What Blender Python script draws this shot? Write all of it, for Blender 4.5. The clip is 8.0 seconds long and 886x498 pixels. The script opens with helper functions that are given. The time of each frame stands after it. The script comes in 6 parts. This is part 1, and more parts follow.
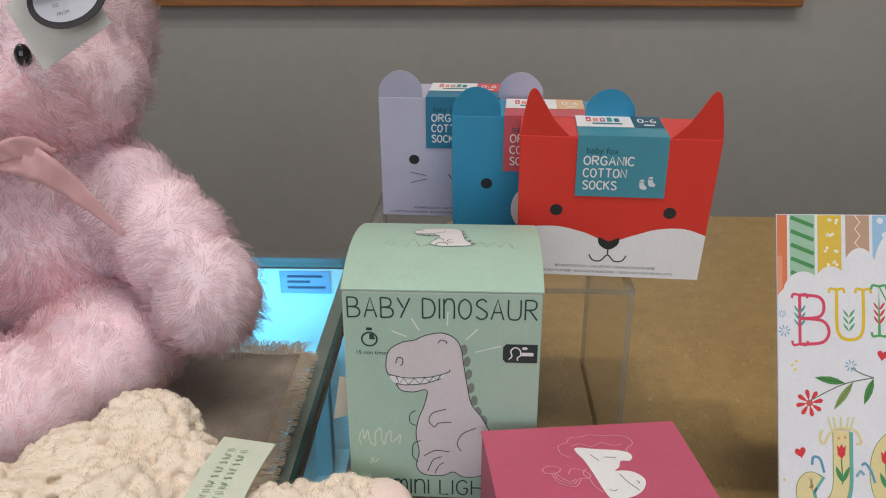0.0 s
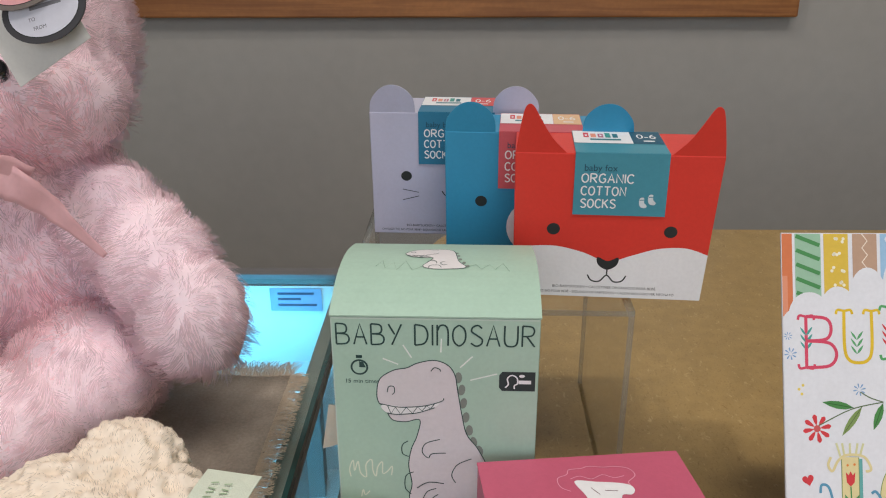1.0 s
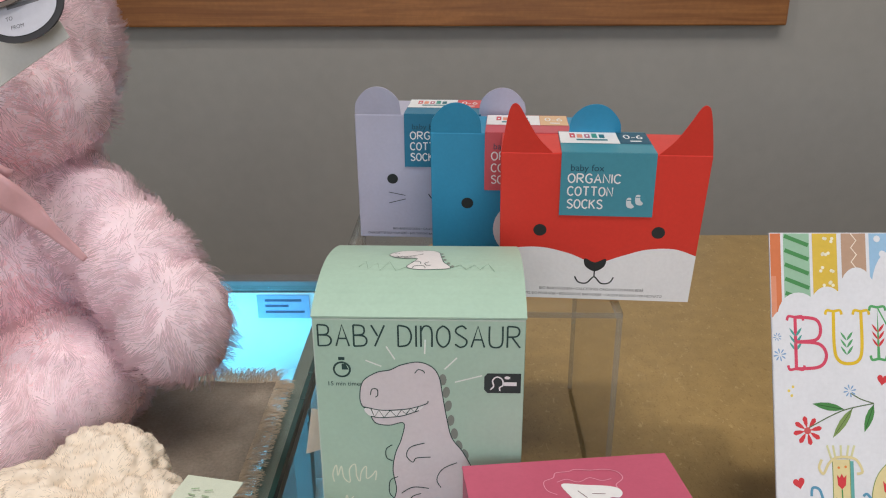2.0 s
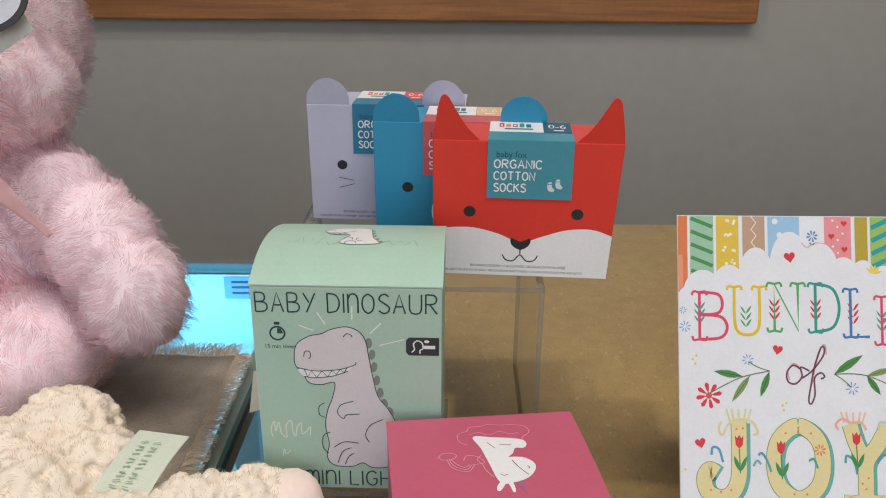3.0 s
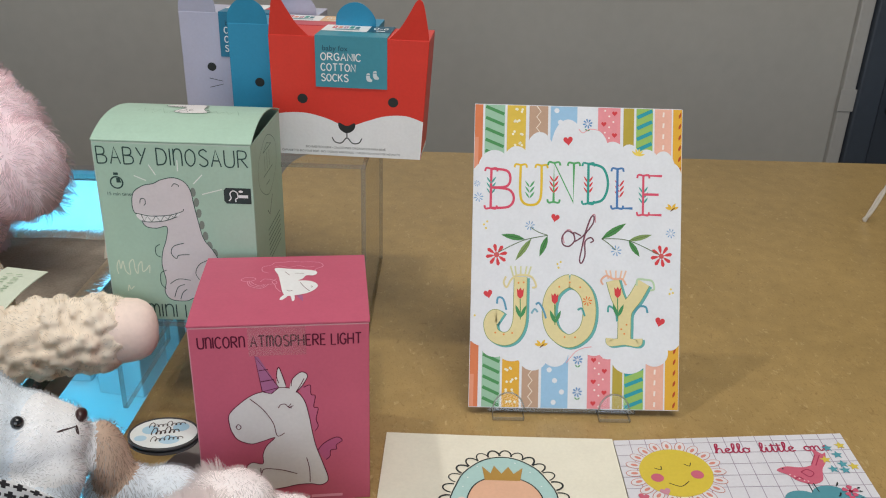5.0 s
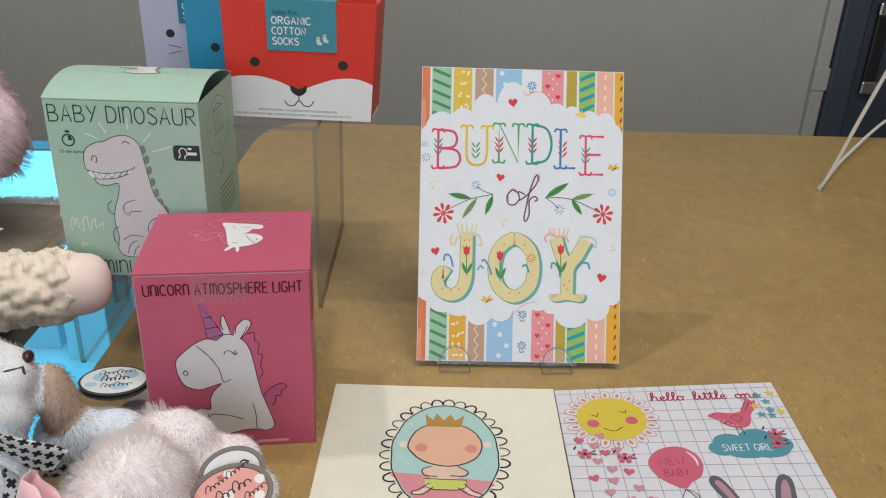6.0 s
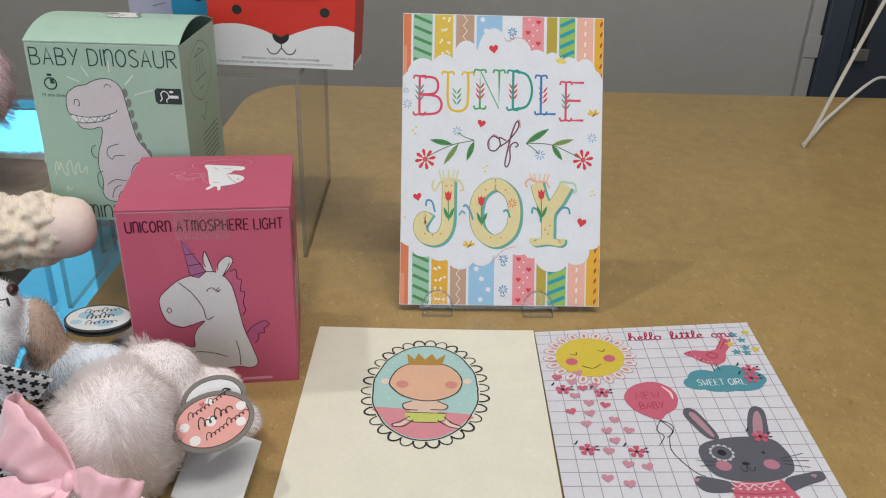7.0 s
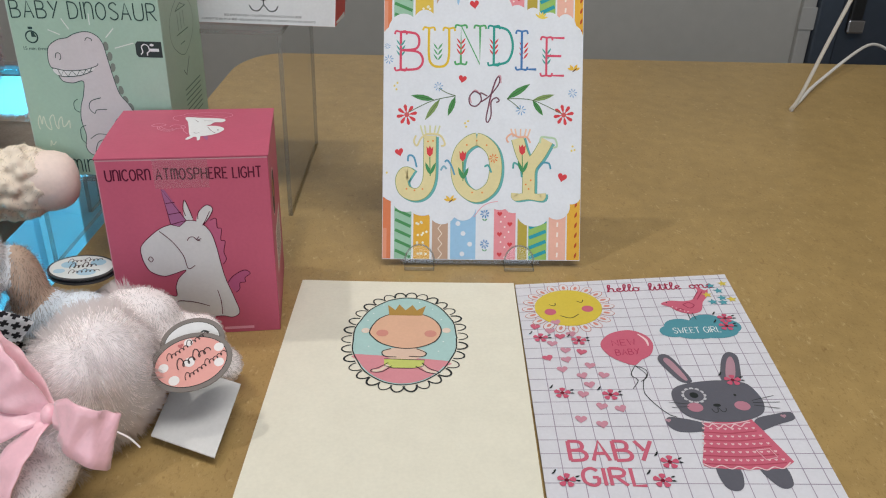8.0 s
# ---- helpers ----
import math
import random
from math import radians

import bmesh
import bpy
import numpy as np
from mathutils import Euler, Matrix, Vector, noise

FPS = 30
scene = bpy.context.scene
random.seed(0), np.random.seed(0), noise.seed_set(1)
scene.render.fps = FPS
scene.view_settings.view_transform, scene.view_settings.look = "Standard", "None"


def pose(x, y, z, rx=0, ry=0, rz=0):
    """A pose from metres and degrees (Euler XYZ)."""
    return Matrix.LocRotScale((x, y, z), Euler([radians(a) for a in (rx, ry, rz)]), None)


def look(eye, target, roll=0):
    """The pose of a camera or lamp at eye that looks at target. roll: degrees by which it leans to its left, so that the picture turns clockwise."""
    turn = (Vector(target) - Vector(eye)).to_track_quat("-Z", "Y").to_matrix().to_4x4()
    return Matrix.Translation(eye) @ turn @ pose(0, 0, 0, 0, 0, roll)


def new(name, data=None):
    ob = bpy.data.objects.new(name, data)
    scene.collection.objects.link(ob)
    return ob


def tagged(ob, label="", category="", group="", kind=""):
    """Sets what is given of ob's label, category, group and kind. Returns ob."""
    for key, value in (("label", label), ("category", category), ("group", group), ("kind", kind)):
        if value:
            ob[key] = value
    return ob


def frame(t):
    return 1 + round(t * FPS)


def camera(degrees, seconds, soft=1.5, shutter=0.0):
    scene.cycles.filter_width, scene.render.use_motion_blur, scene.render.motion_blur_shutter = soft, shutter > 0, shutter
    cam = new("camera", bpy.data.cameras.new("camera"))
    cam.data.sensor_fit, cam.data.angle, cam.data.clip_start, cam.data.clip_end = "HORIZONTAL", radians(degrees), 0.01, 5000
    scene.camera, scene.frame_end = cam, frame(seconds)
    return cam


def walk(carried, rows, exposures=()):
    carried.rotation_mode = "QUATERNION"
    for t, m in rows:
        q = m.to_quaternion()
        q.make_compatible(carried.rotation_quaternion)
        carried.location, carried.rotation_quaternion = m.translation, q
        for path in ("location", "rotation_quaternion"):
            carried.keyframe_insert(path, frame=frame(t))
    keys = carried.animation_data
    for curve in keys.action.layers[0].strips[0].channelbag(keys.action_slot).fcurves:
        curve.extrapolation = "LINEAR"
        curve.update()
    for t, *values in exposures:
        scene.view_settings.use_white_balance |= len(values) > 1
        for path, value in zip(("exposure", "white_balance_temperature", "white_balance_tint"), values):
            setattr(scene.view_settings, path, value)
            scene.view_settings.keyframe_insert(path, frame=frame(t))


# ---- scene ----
cam = camera(57.0, 8.0, soft=1.1)
PATH = [
    (0, (-0.1533, -0.3028, 0.3101), (-0.1787, 0.6197, -0.0752), -0.12),
    (0.5, (-0.1538, -0.2934, 0.3095), (-0.1762, 0.6313, -0.0706), -0.06),
    (1, (-0.1530, -0.2872, 0.3098), (-0.1720, 0.6397, -0.0650), -0.20),
    (1.2, (-0.1527, -0.2839, 0.3083), (-0.1702, 0.6454, -0.0607), -0.26),
    (2.3, (-0.1462, -0.2845, 0.3035), (-0.1523, 0.6476, -0.0587), -0.09),
    (2.5, (-0.1428, -0.2907, 0.3052), (-0.1452, 0.6401, -0.0604), 0.07),
    (3, (-0.1206, -0.3193, 0.3090), (-0.1201, 0.6103, -0.0596), 0.43),
    (3.5, (-0.0940, -0.3486, 0.3105), (-0.0894, 0.5787, -0.0638), 0.93),
    (4, (-0.0703, -0.3751, 0.3034), (-0.0589, 0.5482, -0.0806), 1.45),
    (4.5, (-0.0518, -0.3984, 0.2986), (-0.0358, 0.5210, -0.0945), 1.71),
    (5, (-0.0293, -0.4129, 0.2892), (-0.0054, 0.5026, -0.1124), 1.98),
    (5.2, (-0.0210, -0.4188, 0.2867), (0.0082, 0.4972, -0.1135), 2.03),
    (6.3, (-0.0012, -0.4388, 0.2765), (0.0371, 0.4652, -0.1492), 2.15),
    (6.5, (-0.0001, -0.4415, 0.2723), (0.0402, 0.4603, -0.1581), 2.12),
    (7, (0.0055, -0.4499, 0.2653), (0.0473, 0.4467, -0.1756), 2.01),
    (7.5, (0.0119, -0.4577, 0.2581), (0.0539, 0.4332, -0.1942), 1.87),
    (8, (0.0175, -0.4628, 0.2526), (0.0587, 0.4237, -0.2081), 1.80),
]
walk(cam, [(t, look(eye, target, roll)) for t, eye, target, roll in PATH], exposures=((0, -0.27, 6450, 14), (1.5, -0.12, 6450, 14), (3, -0.11, 6420, 13), (5, -0.12, 6350, 10), (8, -0.16, 6180, 10)))

# ---- light levels ----
WINDOW_W, SPOT_W, PANEL_W, TUBE_W = 26.5, 8.5, 24.5, 1.1

# ---- world, lamps ----
world = bpy.data.worlds.new("sky")
scene.world = world
world.use_nodes = True
wn = world.node_tree.nodes
wsky = wn.new("ShaderNodeTexSky")
wsky.sky_type, wsky.sun_disc = "NISHITA", False
wsky.sun_elevation, wsky.sun_rotation = radians(40), radians(200)
world.node_tree.links.new(wsky.outputs[0], wn["Background"].inputs[0])
wn["Background"].inputs[1].default_value = 0.1


def area_lamp(name, m, sx, sy, watts, colour, disk=False):
    d = bpy.data.lights.new(name, "AREA")
    d.shape = "DISK" if disk else "RECTANGLE"
    d.size, d.size_y, d.energy, d.color = sx, sy, watts, colour
    ob = new(name, d)
    ob.matrix_world = m
    return ob


# daylight in the shop window behind the camera, two ceiling lamps, tube in the showcase
area_lamp("window_daylight", look((-0.3, -2.9, 0.95), (0.1, 1.4, 0.1)), 3.0, 1.9, WINDOW_W, (0.93, 0.97, 1.0))
area_lamp("ceiling_spot", look((-0.75, 0.11, 1.84), (-0.1, 0.0, 0.0)), 0.09, 0.09, SPOT_W, (1.0, 0.93, 0.82), True)
area_lamp("ceiling_panel", look((0.3, -0.55, 1.86), (0.3, -0.54, 0)), 1.2, 0.6, PANEL_W, (1.0, 0.95, 0.88))
area_lamp("showcase_tube", look((-0.60, 0.285, 0.018), (-0.60, 0.33, -0.05)), 0.66, 0.02, TUBE_W, (0.10, 0.62, 1.0))
# second tube, unseen, added to brighten the near right side of the case
area_lamp("showcase_tube", look((-0.285, -0.06, 0.016), (-0.33, -0.06, -0.16)), 0.5, 0.02, 1.0 * TUBE_W, (0.10, 0.62, 1.0))


# ---- materials ----
def mat(name, colour, rough=0.6, var=0.08, scale=30.0, bump=0.0, bscale=300.0, metal=0.0, spec=0.5, sheen=0.0, coat=0.0):
    m = bpy.data.materials.new(name)
    m.use_nodes = True
    nt = m.node_tree
    p = nt.nodes["Principled BSDF"]
    p.inputs["Roughness"].default_value = rough
    p.inputs["Metallic"].default_value = metal
    p.inputs["Specular IOR Level"].default_value = spec
    p.inputs["Sheen Weight"].default_value = sheen
    p.inputs["Coat Weight"].default_value = coat
    tc = nt.nodes.new("ShaderNodeTexCoord")
    if var:
        n1, n2 = nt.nodes.new("ShaderNodeTexNoise"), nt.nodes.new("ShaderNodeTexNoise")
        n1.inputs["Scale"].default_value, n1.inputs["Detail"].default_value = scale, 5
        n2.inputs["Scale"].default_value, n2.inputs["Detail"].default_value = scale * 9, 3
        add = nt.nodes.new("ShaderNodeMath")
        add.operation = "ADD"
        ramp = nt.nodes.new("ShaderNodeMapRange")
        ramp.inputs["From Min"].default_value, ramp.inputs["From Max"].default_value = 0.6, 1.4
        ramp.inputs["To Min"].default_value, ramp.inputs["To Max"].default_value = 1 - var, 1 + var
        mul = nt.nodes.new("ShaderNodeVectorMath")
        mul.operation = "SCALE"
        mul.inputs[0].default_value = colour
        for n in (n1, n2):
            nt.links.new(tc.outputs["Object"], n.inputs["Vector"])
        nt.links.new(n1.outputs["Fac"], add.inputs[0])
        nt.links.new(n2.outputs["Fac"], add.inputs[1])
        nt.links.new(add.outputs[0], ramp.inputs["Value"])
        nt.links.new(ramp.outputs[0], mul.inputs["Scale"])
        nt.links.new(mul.outputs[0], p.inputs["Base Color"])
    else:
        p.inputs["Base Color"].default_value = (*colour, 1)
    if bump:
        nb = nt.nodes.new("ShaderNodeTexNoise")
        nb.inputs["Scale"].default_value, nb.inputs["Detail"].default_value = bscale, 4
        b = nt.nodes.new("ShaderNodeBump")
        b.inputs["Strength"].default_value, b.inputs["Distance"].default_value = bump, 0.001
        nt.links.new(tc.outputs["Object"], nb.inputs["Vector"])
        nt.links.new(nb.outputs["Fac"], b.inputs["Height"])
        nt.links.new(b.outputs[0], p.inputs["Normal"])
    return m


def clear_mat(name, tint, gloss, body=0.0, body_colour=(0.5, 0.5, 0.5), rough=0.03):
    """Clear sheet: see-through, with a gloss that grows at a slant; body is how milky it is."""
    m = bpy.data.materials.new(name)
    m.use_nodes = True
    nt = m.node_tree
    out = nt.nodes["Material Output"]
    nt.nodes.remove(nt.nodes["Principled BSDF"])
    tr, gl, df, fr, mx, mb = (nt.nodes.new(k) for k in ("ShaderNodeBsdfTransparent", "ShaderNodeBsdfGlossy", "ShaderNodeBsdfDiffuse", "ShaderNodeLayerWeight", "ShaderNodeMixShader", "ShaderNodeMixShader"))
    tr.inputs["Color"].default_value = (*tint, 1)
    gl.inputs["Roughness"].default_value = rough
    gl.inputs["Color"].default_value = (gloss, gloss, gloss, 1)
    df.inputs["Color"].default_value = (*body_colour, 1)
    pw, ad = nt.nodes.new("ShaderNodeMath"), nt.nodes.new("ShaderNodeMath")
    pw.operation, ad.operation = "POWER", "MULTIPLY_ADD"
    pw.inputs[1].default_value, ad.inputs[1].default_value, ad.inputs[2].default_value = 5.0, 0.22, 0.03
    nt.links.new(fr.outputs["Facing"], pw.inputs[0])
    nt.links.new(pw.outputs[0], ad.inputs[0])
    mb.inputs[0].default_value = body
    nt.links.new(tr.outputs[0], mb.inputs[1])
    nt.links.new(df.outputs[0], mb.inputs[2])
    nt.links.new(ad.outputs[0], mx.inputs[0])
    nt.links.new(mb.outputs[0], mx.inputs[1])
    nt.links.new(gl.outputs[0], mx.inputs[2])
    nt.links.new(mx.outputs[0], out.inputs["Surface"])
    return m


PAPER = {}


def paper(colour, rough=0.45, coat=0.0):
    """Printed card or paper of one ink colour."""
    key = (colour, rough, coat)
    if key not in PAPER:
        PAPER[key] = mat("printed_card", colour, rough, 0.05, 60, 0.04, 900, coat=coat, spec=0.22)
    return PAPER[key]


M_WALL = mat("grey_wall_paint", (0.425, 0.411, 0.38), 0.7, 0.05, 4, 0.15, 250)
M_CEIL = mat("ceiling_white", (0.75, 0.74, 0.72), 0.8, 0.03, 3)
M_FLOOR = mat("floor_vinyl", (0.2, 0.17, 0.14), 0.5, 0.15, 6)
def wood(name, colour, dark):
    """Stained plank: long grain and a few knots."""
    m = mat(name, colour, 0.42, 0.15, 12, 0.08, 200)
    nt = m.node_tree
    p = nt.nodes["Principled BSDF"]
    old = p.inputs["Base Color"].links[0].from_socket
    tc, mp, nz, mr, mx = (nt.nodes.new(k) for k in ("ShaderNodeTexCoord", "ShaderNodeMapping", "ShaderNodeTexNoise", "ShaderNodeMapRange", "ShaderNodeMix"))
    mp.inputs["Scale"].default_value = (1.5, 30, 30)
    nz.inputs["Scale"].default_value, nz.inputs["Detail"].default_value, nz.inputs["Distortion"].default_value = 3, 6, 0.8
    mr.inputs["From Min"].default_value, mr.inputs["From Max"].default_value, mr.inputs["To Max"].default_value = 0.4, 0.7, 0.8
    mx.data_type = "RGBA"
    mx.inputs[7].default_value = (*dark, 1)
    vo, mr2, mx2 = (nt.nodes.new(k) for k in ("ShaderNodeTexVoronoi", "ShaderNodeMapRange", "ShaderNodeMix"))
    vo.inputs["Scale"].default_value = 6
    mr2.inputs["From Min"].default_value, mr2.inputs["From Max"].default_value, mr2.inputs["To Min"].default_value, mr2.inputs["To Max"].default_value = 0.04, 0.09, 0.85, 0.0
    mx2.data_type = "RGBA"
    mx2.inputs[7].default_value = (0.02, 0.008, 0.004, 1)
    nt.links.new(tc.outputs["Object"], mp.inputs["Vector"])
    nt.links.new(mp.outputs[0], nz.inputs["Vector"])
    nt.links.new(nz.outputs["Fac"], mr.inputs["Value"])
    nt.links.new(mr.outputs[0], mx.inputs[0])
    nt.links.new(old, mx.inputs[6])
    nt.links.new(tc.outputs["Object"], vo.inputs["Vector"])
    nt.links.new(vo.outputs["Distance"], mr2.inputs["Value"])
    nt.links.new(mr2.outputs[0], mx2.inputs[0])
    nt.links.new(mx.outputs[2], mx2.inputs[6])
    nt.links.new(mx2.outputs[2], p.inputs["Base Color"])
    return m


M_FRAME = wood("stained_pine", (0.40, 0.165, 0.05), (0.22, 0.08, 0.025))
M_TRIM = mat("trim_grey", (0.42, 0.41, 0.39), 0.5, 0.04, 8)
M_SLATE = mat("slate_blue_paint", (0.045, 0.058, 0.08), 0.55, 0.1, 6)
M_BLACK = mat("black_plastic", (0.012, 0.012, 0.013), 0.4, 0.1, 50)
M_CHROME = mat("steel", (0.6, 0.6, 0.62), 0.25, 0.05, 50, metal=1.0)
M_ALU = mat("grey_metal", (0.16, 0.16, 0.16), 0.45, 0.08, 30, metal=0.3)
M_GLASS = clear_mat("clear_glass", (0.86, 0.95, 0.93), 0.8)
M_GLASSEDGE = mat("glass_edge_teal", (0.005, 0.05, 0.045), 0.1, 0.1, 40)
M_ACRYL = clear_mat("clear_acrylic", (0.985, 0.987, 0.985), 0.7, 0.006)
M_ACRYL_EDGE = clear_mat("acrylic_edge", (0.75, 0.76, 0.74), 0.9, 0.32, (0.34, 0.35, 0.33), 0.15)
M_TAPE = clear_mat("clear_tape", (0.97, 0.97, 0.97), 0.5, 0.04, (0.7, 0.6, 0.6), 0.2)
M_RAIL = mat("brushed_rail", (0.30, 0.28, 0.25), 0.42, 0.08, 30, metal=0.15)
M_DOOR = mat("slate_blue_inset", (0.034, 0.044, 0.062), 0.5, 0.1, 6)
M_WHITE = mat("white_laminate", (0.75, 0.78, 0.8), 0.5, 0.04, 10)
M_CABLE = mat("white_cable", (0.7, 0.68, 0.64), 0.4, 0.05, 80)


# ---- mesh helpers ----
def finish(bm, name, material, smooth=False):
    me = bpy.data.meshes.new(name)
    bmesh.ops.recalc_face_normals(bm, faces=bm.faces)
    bm.to_mesh(me)
    bm.free()
    for mm in material if isinstance(material, (list, tuple)) else [material]:
        me.materials.append(mm)
    if smooth:
        me.polygons.foreach_set("use_smooth", [True] * len(me.polygons))
    return me


def part(name, bm, material, parent, label="", smooth=False):
    ob = new(name, finish(bm, name, material, smooth))
    ob.parent = parent
    return tagged(ob, label)


def thing(name, m, label, category, group="", kind=""):
    ob = new(name)
    ob.empty_display_size = 0.02
    ob.matrix_world = m
    return tagged(ob, label, category, group, kind)


def solid(name, bm, material, label, category, group="", kind="", smooth=False):
    return tagged(new(name, finish(bm, name, material, smooth)), label, category, group, kind)


def box(bm, x0, x1, y0, y1, z0, z1, bevel=0.0, seg=2):
    r = bmesh.ops.create_cube(bm, size=1.0, matrix=Matrix.LocRotScale(((x0 + x1) / 2, (y0 + y1) / 2, (z0 + z1) / 2), None, (x1 - x0, y1 - y0, z1 - z0)))
    if bevel:
        edges = list({e for v in r["verts"] for e in v.link_edges})
        bmesh.ops.bevel(bm, geom=edges, offset=bevel, segments=seg, affect="EDGES", profile=0.5)
    return bm


def boxed(*a, **k):
    return box(bmesh.new(), *a, **k)


def extruded(pts, h0, h1, to3):
    """A prism over an outline of 2D points; to3 lays (u, v, h) into space."""
    bm = bmesh.new()
    lo = [bm.verts.new(to3(u, v, h0)) for u, v in pts]
    hi = [bm.verts.new(to3(u, v, h1)) for u, v in pts]
    bm.faces.new(lo)
    bm.faces.new(hi)
    for i in range(len(pts)):
        j = (i + 1) % len(pts)
        bm.faces.new((lo[i], lo[j], hi[j], hi[i]))
    return bm


def tube(path, r, n=10, closed=False):
    """A round bar along a list of points."""
    bm = bmesh.new()
    path = [Vector(p) for p in path]
    rings = []
    for i, p in enumerate(path):
        d = (path[min(i + 1, len(path) - 1)] - path[max(i - 1, 0)]).normalized()
        a = d.orthogonal().normalized() if not rings else (last - d * last.dot(d)).normalized()
        last = a
        b = d.cross(a)
        rr = r(i / (len(path) - 1)) if callable(r) else r
        rings.append([bm.verts.new(p + rr * (a * math.cos(2 * math.pi * k / n) + b * math.sin(2 * math.pi * k / n))) for k in range(n)])
    for q, w in zip(rings, rings[1:]):
        for k in range(n):
            bm.faces.new((q[k], q[(k + 1) % n], w[(k + 1) % n], w[k]))
    bm.faces.new(rings[0])
    bm.faces.new(rings[-1])
    return bm


def spline(pts, n=6, closed=False):
    """Catmull-Rom through the points."""
    pts = [Vector(p) for p in pts]
    out, m = [], len(pts)
    for i in range(m if closed else m - 1):
        g = (lambda k: pts[k % m]) if closed else (lambda k: pts[min(max(k, 0), m - 1)])
        a, b, c, d = g(i - 1), g(i), g(i + 1), g(i + 2)
        for s in range(n):
            t = s / n
            out.append(0.5 * (2 * b + (c - a) * t + (2 * a - 5 * b + 4 * c - d) * t * t + (3 * b - a - 3 * c + d) * t ** 3))
    if not closed:
        out.append(pts[-1])
    return out


# ---- the room ----
X0, X1, Y0, Y1, Z0, Z1 = -2.6, 3.0, -3.0, 1.395, -0.76, 1.9


def structure(name, bm, material, label, category):
    return solid(name, bm, material, label, category, kind="structure")


structure("floor", boxed(X0 - 0.1, X1 + 0.1, Y0 - 0.1, Y1 + 0.1, Z0 - 0.1, Z0), M_FLOOR, "brown vinyl shop floor", "floor")
structure("ceiling", boxed(X0 - 0.1, X1 + 0.1, Y0 - 0.1, Y1 + 0.1, Z1, Z1 + 0.1), M_CEIL, "plain white shop ceiling", "ceiling")
structure("wall_north", boxed(X0 - 0.1, X1 + 0.1, Y1, Y1 + 0.1, Z0, Z1), M_WALL, "plain grey painted shop wall", "wall")
structure("wall_west", boxed(X0 - 0.1, X0, Y0, Y1, Z0, Z1), M_WALL, "plain grey painted shop wall", "wall")
structure("wall_east", boxed(X1, X1 + 0.1, Y0, Y1, Z0, Z1), M_WALL, "plain grey painted shop wall", "wall")
wbm = bmesh.new()
box(wbm, X0 - 0.1, -1.9, Y0 - 0.1, Y0, Z0, Z1)
box(wbm, 1.3, X1 + 0.1, Y0 - 0.1, Y0, Z0, Z1)
box(wbm, -1.9, 1.3, Y0 - 0.1, Y0, Z0, -0.05)
box(wbm, -1.9, 1.3, Y0 - 0.1, Y0, 1.85, Z1)
structure("wall_south", wbm, M_WALL, "grey shop wall with a wide window opening", "wall")

# vertical trim and the dark panel beside it
structure("trim", boxed(0.892, 0.922, Y1 - 0.018, Y1, Z0, Z1, bevel=0.003), M_TRIM, "light grey vertical wall trim", "trim")
structure("trim", boxed(0.889, 0.925, Y1 - 0.021, Y1 - 0.0182, -0.135, -0.085, bevel=0.001), M_TRIM, "light grey trim joint cover", "trim")
panel = thing("door_1", pose(0, 0, 0), "dark slate blue door panel with black latch", "door", kind="structure")
part("panel", boxed(0.924, 1.75, Y1 - 0.03, Y1 - 0.002, Z0, Z1 - 0.3, bevel=0.004), M_SLATE, panel)

# wooden framed board on the wall
board = thing("wall_board", pose(0, 0, 0), "large board in a stained pine frame on the wall", "picture frame")
part("bottom_rail", boxed(-1.1, 0.503, Y1 - 0.035, Y1, 0.131, 0.205, bevel=0.004), M_FRAME, board)
part("top_rail", boxed(-1.1, 0.503, Y1 - 0.035, Y1, 0.93, 1.0, bevel=0.004), M_FRAME, board)
part("side_rail", boxed(-1.1, -1.03, Y1 - 0.034, Y1, 0.206, 0.929, bevel=0.004), M_FRAME, board)
part("side_rail", boxed(0.433, 0.503, Y1 - 0.034, Y1, 0.206, 0.929, bevel=0.004), M_FRAME, board)
part("panel", boxed(-1.03, 0.433, Y1 - 0.015, Y1 - 0.002, 0.205, 0.93), M_WHITE, board)


# ---- the table ----
def round_rect(x0, x1, y0, y1, rx, ry, n=10):
    out = []
    for cx, cy, a in ((x1 - rx, y1 - ry, 0), (x0 + rx, y1 - ry, 90), (x0 + rx, y0 + ry, 180), (x1 - rx, y0 + ry, 270)):
        for k in range(n + 1):
            t = radians(a + 90 * k / n)
            out.append((cx + rx * math.cos(t), cy + ry * math.sin(t)))
    return out


